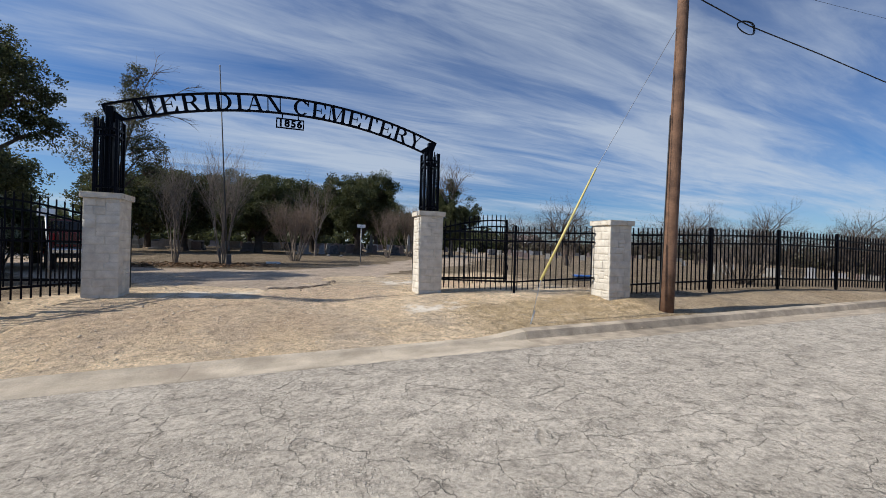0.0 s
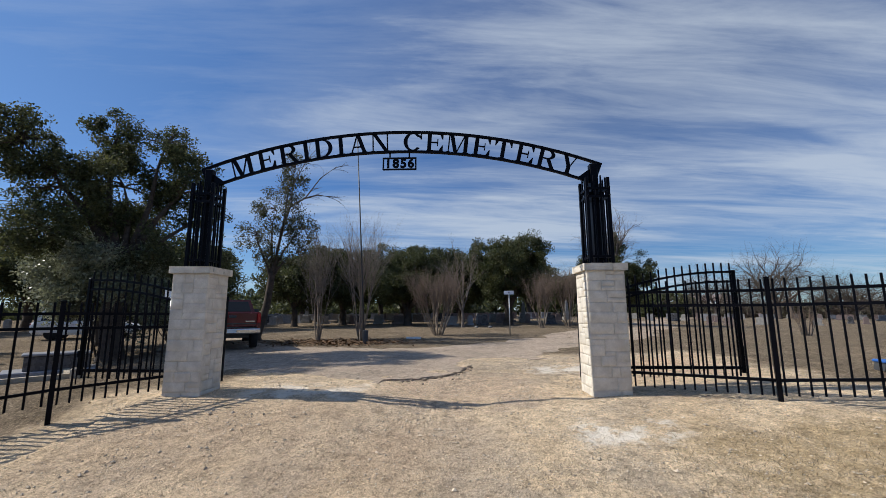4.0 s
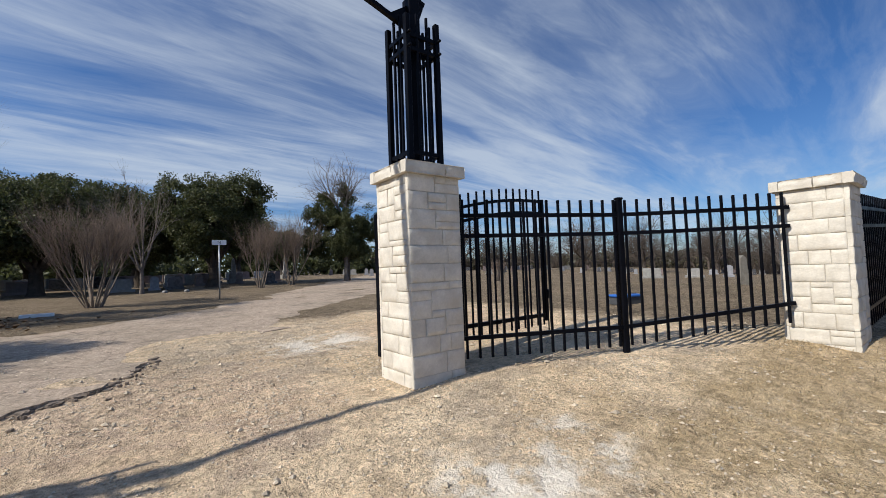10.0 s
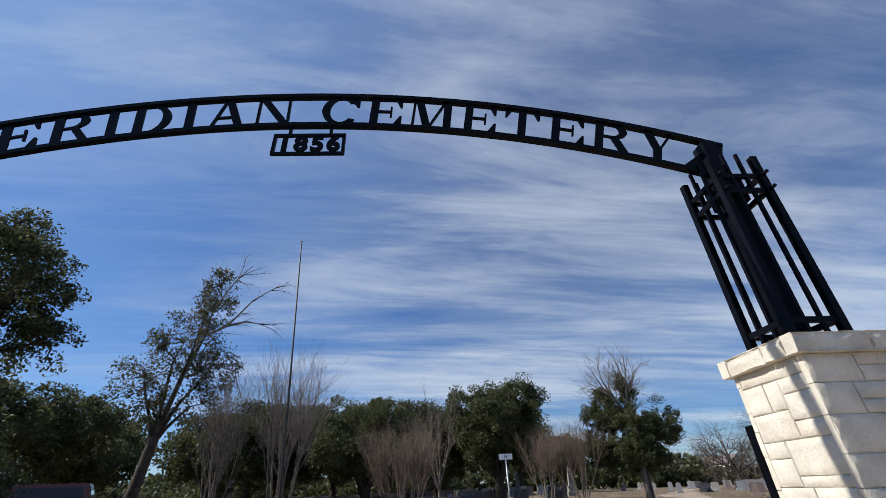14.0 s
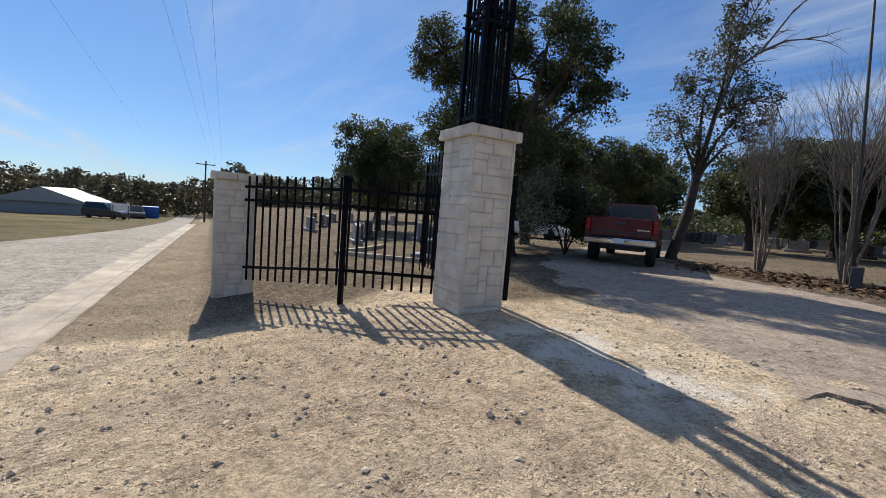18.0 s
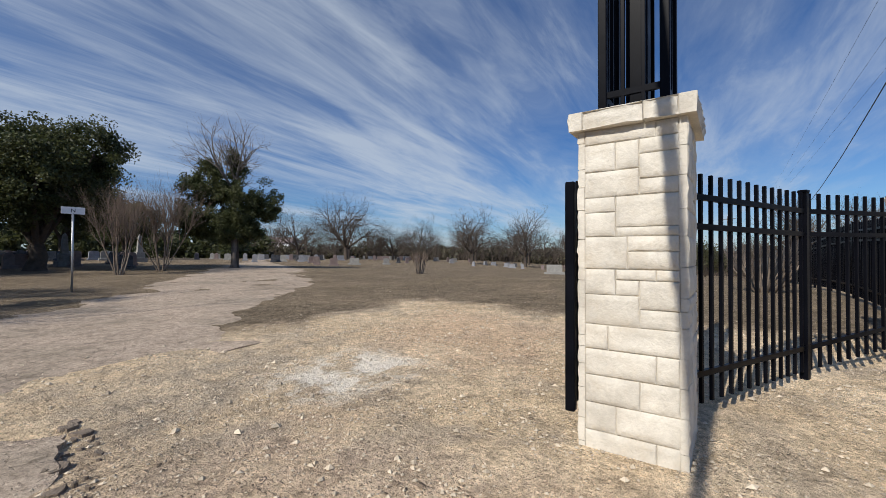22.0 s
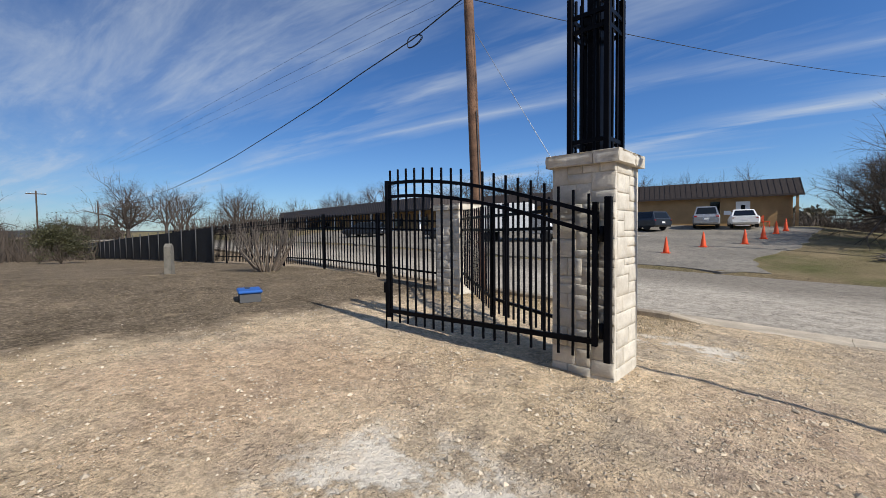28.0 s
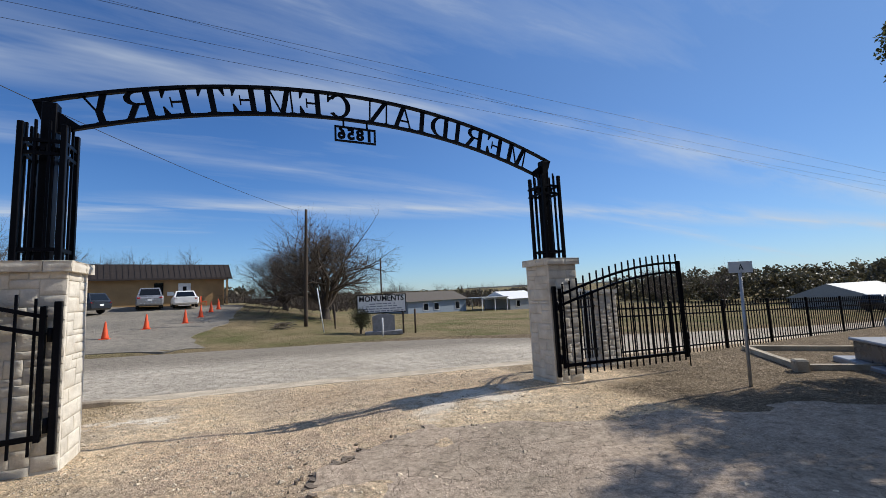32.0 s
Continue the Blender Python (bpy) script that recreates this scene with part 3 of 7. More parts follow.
    tr.links.new(bp.outputs[0], b.inputs["Normal"])
    return m


def asphalt_material(name, base, pale, crackle=1.0, gravel=0.6, dirt=None, worn=None):
    m = bpy.data.materials.new(name)
    m.use_nodes = True
    tr = m.node_tree
    b = tr.nodes["Principled BSDF"]
    pos = tr.nodes.new("ShaderNodeNewGeometry").outputs["Position"]
    big, mid = noise_of(tr, pos, 0.3, 6, 0.62), noise_of(tr, pos, 2.6, 7, 0.68)
    tone, height = speckle(tr, pos, gravel)
    col = mixc(tr, ramp(tr, big, [(0.35, 0.0), (0.65, 1.0)]), base, pale)
    col = mixc(tr, ramp(tr, mid, [(0.46, 0.0), (0.72, 0.6)]), col, tuple(c * 0.66 for c in base))
    if worn:
        yy_ = mth(tr, "ADD", nd(tr, "SeparateXYZ", ((0, pos),)).outputs[1], mth(tr, "MULTIPLY", mth(tr, "SUBTRACT", mid, 0.5), 3.0))
        col = mixc(tr, mth(tr, "DIVIDE", mth(tr, "SUBTRACT", worn, yy_), 2.5, True), col, mixc(tr, big, tuple(c * 0.58 for c in base), tuple(c * 0.70 for c in base)))
    if dirt:
        col = mixc(tr, ramp(tr, noise_of(tr, pos, 0.95, 7, 0.75), [(0.50, 0.0), (0.64, 0.7)]), col, tuple(c * 0.58 for c in base))
        col = mixc(tr, ramp(tr, noise_of(tr, pos, 0.55, 7, 0.65), [(0.37, 0.1), (0.56, 0.92)]), col, dirt)
    col = mixc(tr, 1.0, col, tone, "MULTIPLY")
    warped = nd(tr, "VectorMath", ((0, pos), (1, nd(tr, "VectorMath", ((0, noise_of(tr, pos, 3.2, 5, 0.65, 1)), (1, (0.30, 0.30, 0.0))), operation="MULTIPLY").outputs[0])), operation="ADD").outputs[0]
    flat_ = nd(tr, "VectorMath", ((0, warped), (1, (1.0, 1.0, 0.0))), operation="MULTIPLY").outputs[0]
    crack = None
    for sc, wd, gate in ((1.5, 0.0075, 0.40), (3.3, 0.013, 0.48), (7.0, 0.022, 0.53)):
        cells = nd(tr, "TexVoronoi", (("Vector", flat_), ("Scale", sc)), feature="DISTANCE_TO_EDGE").outputs["Distance"]
        line = ramp(tr, cells, [(0.0, 1.0), (wd, 0.0)])
        part_ = ramp(tr, noise_of(tr, pos, sc * 0.8, 4), [(gate, 0.0), (gate + 0.12, 1.0)])
        one = mth(tr, "MULTIPLY", mth(tr, "MULTIPLY", line, part_), crackle)
        crack = one if crack is None else mth(tr, "MAXIMUM", crack, one)
    col = mixc(tr, mth(tr, "MULTIPLY", crack, 0.7), col, tuple(c * 0.30 for c in base))
    tr.links.new(col, b.inputs["Base Color"])
    b.inputs["Roughness"].default_value, b.inputs["Specular IOR Level"].default_value = 1.0, 0.05
    h = mth(tr, "SUBTRACT", mth(tr, "ADD", mth(tr, "MULTIPLY", mid, 0.6), height), mth(tr, "MULTIPLY", crack, 1.4))
    bp = nd(tr, "Bump", (("Height", h), ("Strength", 0.8), ("Distance", 0.014)))
    tr.links.new(bp.outputs[0], b.inputs["Normal"])
    return m


GROUND = ground_material()
STREET = asphalt_material("worn_street_asphalt", (0.41, 0.362, 0.295), (0.53, 0.47, 0.385), 0.9, 1.0, worn=-9.0)
DRIVE = asphalt_material("gravelly_drive_asphalt", (0.30, 0.245, 0.185), (0.385, 0.32, 0.245), 0.6, 1.0, (0.455, 0.36, 0.275))

def finer(cells, lo, hi, step):
    """The same grid with closer lines between lo and hi."""
    return sorted([c for c in cells if not lo <= c <= hi] + list(np.arange(lo, hi, step)))


xs, ys = finer(spread(-22, 16, 0.3, 1500), -8.2, 9.1, 0.11), finer(spread(-16.2, 18, 0.3, 1500), -4.4, 7.2, 0.11)
g = Mesh()
gv = []
for yy in ys:
    for xx in xs:
        z = gz(xx, yy)
        z += lumps(xx, yy)
        if far_y(xx) < yy < -4.42:
            z -= 0.12
        gv.append((xx, yy, z))
w = len(xs)
g.add(gv, [(j * w + i, j * w + i + 1, (j + 1) * w + i + 1, (j + 1) * w + i) for j in range(len(ys) - 1) for i in range(w - 1)], True)
solid("ground", g, GROUND, "tan limestone gravel and dry brown turf around the gate", "ground", kind="structure")

# street, from kerb to kerb
rx = [x for x in spread(-12, 16, 0.5, 90, 1.2)]
ry = [k / 20 for k in range(21)]
road = Mesh()
road.add([(x, far_y(x) + (-5.22 - far_y(x)) * v, street_z(x) + 0.05 * math.sin(v * math.pi) + 0.006 * noise.noise((x, v * 10, 3)) - 0.03) for v in ry for x in rx],
         [(j * len(rx) + i, j * len(rx) + i + 1, (j + 1) * len(rx) + i + 1, (j + 1) * len(rx) + i) for j in range(len(ry) - 1) for i in range(len(rx) - 1)], True)
solid("road", road, STREET, "worn pale grey asphalt street with fine cracks", "road", kind="structure")


# drive inside the gate, with a broken near edge
from mathutils.geometry import delaunay_2d_cdt

DRIVE_EDGE = [(-3.7, 2.3), (-2.4, 1.5), (-1.6, 1.35), (-1.15, 1.05), (-0.93, 1.72), (-0.1, 2.05), (0.5, 2.45), (0.84, 3.45), (1.5, 5.0), (2.6, 5.35), (3.5, 5.4), (5.2, 7.9),
              (6.6, 8.9), (10.2, 12.2), (16.5, 21), (23.6, 37), (44, 62), (38, 64), (18.4, 34.5), (11.8, 25.5), (6.3, 17.6), (2.4, 12.2), (-1.0, 9.3), (-5.4, 9.9), (-8.2, 12.0), (-15, 24), (-19, 31), (-23, 29),
              (-15.5, 15), (-11.6, 8.2), (-9.2, 5.2), (-6, 3.2)]


def ragged(poly, step=0.16, rough=0.10):
    out = []
    for (ax, ay), (bx, by) in zip(poly, poly[1:] + poly[:1]):
        n = max(1, int(math.hypot(bx - ax, by - ay) / (step if abs(ax) < 9 and ay < 10 else 1.0)))
        for k in range(n):
            t = k / n
            x, y = ax + (bx - ax) * t, ay + (by - ay) * t
            r = noise.noise((x * 2.2, y * 2.2, 7)) * rough * 1.6 + random.uniform(-1, 1) * rough * 0.45
            out.append((x + r * (by - ay) / max(0.01, math.hypot(bx - ax, by - ay)), y - r * (bx - ax) / max(0.01, math.hypot(bx - ax, by - ay))))
    return out


PROUD = ((-0.75, 1.78), (-0.4, 1.92), (0.0, 2.1), (0.5, 2.45), (0.84, 3.45), (3.2, 5.4))


def drive_lift(x, y):
    """The broken edge stands proud; elsewhere the surface thins out and sinks under the gravel."""
    d = min(math.hypot(x - px_, y - py_) for px_, py_ in PROUD)
    e = 9.0
    for (ax, ay), (bx, by) in zip(DRIVE_EDGE, DRIVE_EDGE[1:] + DRIVE_EDGE[:1]):
        ux, uy = bx - ax, by - ay
        t = min(1.0, max(0.0, ((x - ax) * ux + (y - ay) * uy) / (ux * ux + uy * uy)))
        e = min(e, math.hypot(x - ax - ux * t, y - ay - uy * t))
    thin = -0.035 + 0.043 * min(1.0, e / (0.75 + 0.5 * noise.noise((x * 0.9, y * 0.9, 3)))) + 0.012 * noise.noise((x * 2.3, y * 2.3, 14)) * max(0.0, 1 - e / 1.6)
    k = max(0.0, 1 - max(0.0, d - 0.15) / 0.55)
    return thin * (1 - k) + (0.012 + (0.032 if y < 4.5 else 0.006) * k) * k


def sheet(poly, lift, grid, skirt=0.07, bumps=0.0):
    edge = [Vector(p) for p in poly]
    lox, hix = min(p.x for p in edge), max(p.x for p in edge)
    loy, hiy = min(p.y for p in edge), max(p.y for p in edge)
    inner = [Vector((x + random.uniform(-.1, .1), y + random.uniform(-.1, .1))) for x in np.arange(lox, hix, grid) for y in np.arange(loy, hiy, grid) if grid > 0.8 or (abs(x) < 11 and y < 13) or (round(x / grid) % 4 == 0 and round(y / grid) % 4 == 0)]
    n = len(edge)
    vs, _, fs, *_ = delaunay_2d_cdt(edge + inner, [(i, (i + 1) % n) for i in range(n)], [], 1, 1e-4)
    me = Mesh()
    top = [(v.x, v.y, gz(v.x, v.y) + lumps(v.x, v.y) + (lift(v.x, v.y) if callable(lift) else lift) + bumps * noise.noise((v.x * 1.3, v.y * 1.3, 2))) for v in vs]
    me.add(top, [f for f in fs], True)
    low = [(p.x, p.y, gz(p.x, p.y) - skirt) for p in edge]
    hi = [(p.x, p.y, gz(p.x, p.y) + lumps(p.x, p.y) + (lift(p.x, p.y) if callable(lift) else lift) + bumps * noise.noise((p.x * 1.3, p.y * 1.3, 2))) for p in edge]
    me.add(hi + low, [(i, n + i, n + (i + 1) % n, (i + 1) % n) for i in range(n)])
    return me


solid("drive", sheet(ragged(DRIVE_EDGE, 0.10, 0.10), drive_lift, 0.28, bumps=0.006), DRIVE, "cracked gravelly asphalt drive with a broken edge", "road", kind="structure")


# ---- kerbs ----
GUTTER = surface("pale_gutter_concrete", (0.52, 0.43, 0.315), 0.95, vary=0.24, scale=1.6, fine=45, bump=0.4, tint=(0.58, 0.49, 0.37), stain=(0.36, 0.29, 0.215))


def gutter_profile(rise):
    """Across the gutter, from the asphalt to the bank: distance, height. rise: 0 where the kerb is dropped, 1 where it stands."""
    h = 0.035 + 0.115 * rise
    return [(0.0, -0.16), (0.0, 0.004), (0.02, 0.012), (0.30, -0.004), (0.56, 0.0), (0.62 - 0.02 * rise, h * 0.5), (0.65 - 0.02 * rise, h * 0.9), (0.70, h), (0.84, h + 0.006), (0.88, h - 0.03), (0.88, -0.16)]


def kerb(name, label, x0, x1, y, side, rise, mat, width=1.0):
    """Gutter and kerb slabs along the street with open joints; rise: a function of x."""
    base = thing(name, label, "kerb", kind="structure")
    x, rk_ = x0, random.Random(int(x0 * 10) + 900)
    while x < x1 - 0.2:
        ln = min(rk_.uniform(1.7, 3.1), x1 - x)
        me, vs, n = Mesh(), [], max(3, int(ln / 0.22))
        tip = rk_.uniform(-0.006, 0.006)
        for k in range(n + 1):
            xx = x + 0.003 + (ln - 0.006) * k / n
            for d, z in gutter_profile(rise(xx)):
                d = d * width
                vs.append((xx + 0.004 * noise.noise((d * 7, xx * 3, 5)), (y if side > 0 else far_y(xx)) + side * (d + 0.010 * noise.noise((xx * 1.7, d * 9, y))), street_z(xx) - 0.034 + tip * (k / n - 0.5) + z + 0.006 * noise.noise((xx * 3, d * 5, 2))))
        p = len(gutter_profile(0))
        fs = [(k * p + i, k * p + i + 1, (k + 1) * p + i + 1, (k + 1) * p + i) for k in range(n) for i in range(p - 1)]
        fs += [tuple(range(p))[::-1], tuple(range(n * p, n * p + p))]
        if side > 0:
            fs = [f[::-1] for f in fs]
        me.add(vs, fs)
        part("kerb_slab", me, mat, base)
        x += ln
    return base


def drop(x):
    return lerp_at(x, [3.05, 3.4, 3.86], [0, 0.35, 1])


kerb("kerb_1", "low pale concrete gutter crossing the drive's mouth", -60, 3.88, -5.26, 1, lambda x: drop(x) if x > 0 else 0.0, GUTTER)
kerb("kerb_2", "stained round-edged concrete kerb along the street", 3.88, 45, -5.26, 1, drop, STAINEDKERB)
kerb("kerb_3", "low worn concrete kerb on the far side of the street", -22, -1.5, -15.0, -1, lambda x: 0.7, CONCRETE, 0.6)


# ---- stone pillars ----
def stone_mesh(w, h, d, seed, rough=1.0, split=0.0):
    """A rock-faced block: arrises chipped, with a rough proud face at -y. split: how far it is hammered along its ends."""
    rnd = random.Random(seed)
    nx, nz = max(3, int(w / 0.045)), max(2, int(h / 0.04))
    me = Mesh()
    c = 0.006
    tilt = rnd.uniform(-0.0025, 0.0025), rnd.uniform(-0.002, 0.002)
    ridge, fall = rnd.uniform(-0.3, 0.3) * h, rnd.uniform(-0.5, 0.5)
    broken = rnd.random() < 0.35
    front = []
    for j in range(nz + 1):
        for i in range(nx + 1):
            u, v = i / nx * 2 - 1, j / nz * 2 - 1
            x, z = u * (w / 2 - c), v * (h / 2 - c)
            inside = 0 < i < nx and 0 < j < nz
            out = 0.003 * noise.noise((x * 11 + seed, z * 11, 3)) + 0.002 * noise.noise((x * 33 + seed, z * 33, 8)) + tilt[0] * u + tilt[1] * v
            if inside:
                out += 0.003
                if broken and z > ridge + fall * x * 0.4:
                    out -= 0.006
            if split:
                out += split * noise.noise((x * 24 + seed, z * 24, 11)) * (0.5 + abs(u)) - split * 0.5 * abs(v) ** 3
            front.append((x + (rnd.uniform(-.006, .006) if inside else 0), -d / 2 - out * rough, z + (rnd.uniform(-.005, .005) if inside else 0)))
    n1 = nx + 1
    me.add(front, [(j * n1 + i, j * n1 + i + 1, (j + 1) * n1 + i + 1, (j + 1) * n1 + i) for j in range(nz) for i in range(nx)], True)
    a, b = w / 2, h / 2
    k = len(front)
    me.add([(-a, -d / 2 + c, -b), (a, -d / 2 + c, -b), (a, -d / 2 + c, b), (-a, -d / 2 + c, b), (-a, d / 2, -b), (a, d / 2, -b), (a, d / 2, b), (-a, d / 2, b)], [])
    bot = [i for i in range(n1)]
    rgt = [j * n1 + nx for j in range(nz + 1)]
    topp = [nz * n1 + i for i in range(nx, -1, -1)]
    lft = [j * n1 for j in range(nz, -1, -1)]
    me.f += [tuple([k, k + 1] + bot[::-1]), tuple([k + 1, k + 2] + rgt[::-1]), tuple([k + 2, k + 3] + topp[::-1]), tuple([k + 3, k] + lft[::-1])]
    me.f += [(k, k + 4, k + 5, k + 1), (k + 1, k + 5, k + 6, k + 2), (k + 2, k + 6, k + 7, k + 3), (k + 3, k + 7, k + 4, k), (k + 4, k + 7, k + 6, k + 5)]
    me.s += [False] * 9
    return me


def layout(w, h, rnd):
    """Interlocking random ashlar: rectangles (x, z, w, h) that fill w by h, laid out on an uneven lattice."""
    nx, nz = 8, round(h / 0.096)
    gx = [0.0] + [w * (i + rnd.uniform(-.22, .22)) / nx for i in range(1, nx)] + [w]
    gz_ = [0.0] + [h * (j + rnd.uniform(-.2, .2)) / nz for j in range(1, nz)] + [h]
    free = [[True] * nx for _ in range(nz)]
    owner = [[-1] * nx for _ in range(nz)]
    sizes = ((3, 1), (4, 1), (4, 1), (5, 1), (5, 1), (6, 1), (2, 2), (3, 2), (3, 2), (4, 2), (5, 2), (5, 2), (6, 2), (2, 1))
    out = []
    for j in range(nz):
        for i in range(nx):
            if not free[j][i]:
                continue
            run = 0
            while i + run < nx and free[j][i + run]:
                run += 1
            fits = [(a, b) for a, b in sizes if a <= run and run - a != 1 and j + b <= nz]
            if (i + j) % 2 == 0 and any(b > 1 for a, b in fits):
                fits = [q for q in fits if q[1] > 1] + fits[:1]
            clear = [q for q in fits if j == 0 or i + q[0] == nx or owner[j - 1][i + q[0]] == owner[j - 1][i + q[0] - 1]]
            a, b = rnd.choice(clear or fits) if fits else (run, 1)
            for jj in range(j, j + b):
                for ii in range(i, i + a):
                    free[jj][ii] = False
                    owner[jj][ii] = len(out)
            out.append((gx[i], gz_[j], gx[i + a] - gx[i], gz_[j + b] - gz_[j]))
    return out


CAP_PROF = 0.055


def pillar(label, cx, cy, base, top, size=0.70, seed=0):
    """A square limestone pillar with ashlar faces and a rock-faced cap; base and top in metres above datum."""
    rnd = random.Random(seed)
    ob = thing("stone_pillar", label, "pillar", (cx, cy, 0), group="gate pillars")
    capz = top - 0.13
    core = Mesh().box((0, 0, (base - 0.4 + capz) / 2), (size - 0.022, size - 0.022, capz - base + 0.4))
    part("core", core, MORTAR, ob, "grey mortar core")
    gap = 0.0045
    for side in range(4):
        full = side % 2 == 0
        width = size if full else size - 0.10
        turn = pose(0, 0, 0, 0, 0, 90 * side)
        for n, (x, z, bw, bh) in enumerate(layout(width, capz - base + 0.12, rnd)):
            me = stone_mesh(bw - gap, bh - gap, 0.05, seed * 1000 + side * 100 + n, split=0.006 if full and (x < 0.01 or x + bw > width - 0.01) else 0.0)
            part("stone", me, STONE, ob, m=turn @ pose(x + bw / 2 - width / 2, -size / 2 + 0.025 + rnd.uniform(-0.003, 0.003), base - 0.12 + z + bh / 2))
    half = size / 2 + CAP_PROF
    for side in range(4):
        full = side % 2 == 0
        width = 2 * half if full else 2 * half - 0.2
        turn = pose(0, 0, 0, 0, 0, 90 * side)
        cut = rnd.uniform(0.3, 0.7)
        for x0, x1 in ((0, cut * width), (cut * width, width)):
            me = stone_mesh(x1 - x0 - 0.005, 0.13, 0.1, seed * 77 + side * 7 + int(x0 * 10), 1.5, 0.014)
            part("cap_stone", me, STONE, ob, m=turn @ pose((x0 + x1) / 2 - width / 2, -half + 0.05, capz + 0.065))
    part("cap_top", Mesh().bevel_box((0, 0, capz + 0.06), (2 * half - 0.19, 2 * half - 0.19, 0.115), 0.01), STONE, ob, "flat limestone cap slab")
    return ob


PR, PL, PS, PT = (3.48, 0.385), (-4.40, 0.385), (7.87, -2.32), (-8.45, -2.36)
pillar("tall cream limestone gate pillar carrying the arch", *PR, -0.06, 2.30, seed=3)
pillar("tall cream limestone gate pillar in half shade", *PL, -0.12, 2.29, seed=8)
pillar("short cream limestone fence pillar beside the pole", *PS, -0.02, 2.10, seed=15)
pillar("short cream limestone fence pillar on the slope", *PT, -0.72, 1.60, seed=22)


# ---- arch with its two cages and letters ----
AX0, AX1, AY, AZE, AZC = -4.59, 3.67, 0.385, 4.374, 5.14
acx = (AX0 + AX1) / 2
half_chord = (AX1 - AX0) / 2
sag = AZC - AZE
AR = (half_chord ** 2 + sag ** 2) / (2 * sag)
acz = AZC - AR


def arc(r, a):
    return Vector((acx + r * math.sin(a), AY, acz + r * math.cos(a)))


amax = math.asin(half_chord / AR)
arch = thing("gate_arch", "black steel gate arch with cut-out lettering over the drive", "arch")
for name, r, lim in (("top_rail", AR - 0.02, amax), ("bottom_rail", AR - 0.445, amax * 0.985)):
    me = Mesh().bar([arc(r, -lim + 2 * lim * k / 48) for k in range(49)], 0.06, 0.045)
    part(name, me, BLACK, arch)
for sgn in (-1, 1):
    # solid gusset where the arch meets its post
    a0, a1 = sgn * amax, sgn * (amax - 0.036)
    p = [arc(AR - 0.03, a0), arc(AR - 0.03, a1 + sgn * 0.03), arc(AR - 0.2, a1 + sgn * 0.018), arc(AR - 0.45, a1 + sgn * 0.002), arc(AR - 0.45, a0)]
    part("gusset", Mesh().prism([(q.x, q.z) for q in p], 0.05, pose(0, AY, 0)), BLACK, arch)


def glyph(text, size, depth, mat_, bold=0.0):
    """Letter mesh data from the built-in font, in the x-z plane, bottom left at the origin; its width."""
    cu = bpy.data.curves.new("glyph", "FONT")
    cu.body, cu.size, cu.extrude, cu.offset = text, size, depth / 2, bold
    cu.resolution_u = 3
    tmp = bpy.data.objects.new("glyph", cu)
    me = bpy.data.meshes.new_from_object(tmp)
    bpy.data.objects.remove(tmp)
    co = np.empty(len(me.vertices) * 3)
    me.vertices.foreach_get("co", co)
    co = co.reshape(-1, 3)
    lo, hi = co.min(0), co.max(0)
    co[:, 0] -= lo[0]
    co[:, 1] -= lo[1]
    new_co = np.stack([co[:, 0], -co[:, 2], co[:, 1]], 1)
    me.vertices.foreach_set("co", new_co.ravel())
    me.materials.clear()
    me.materials.append(mat_)
    me.update()
    return me, hi[0] - lo[0], hi[1] - lo[1]


LET_H = 0.40
SLOT = 0.392


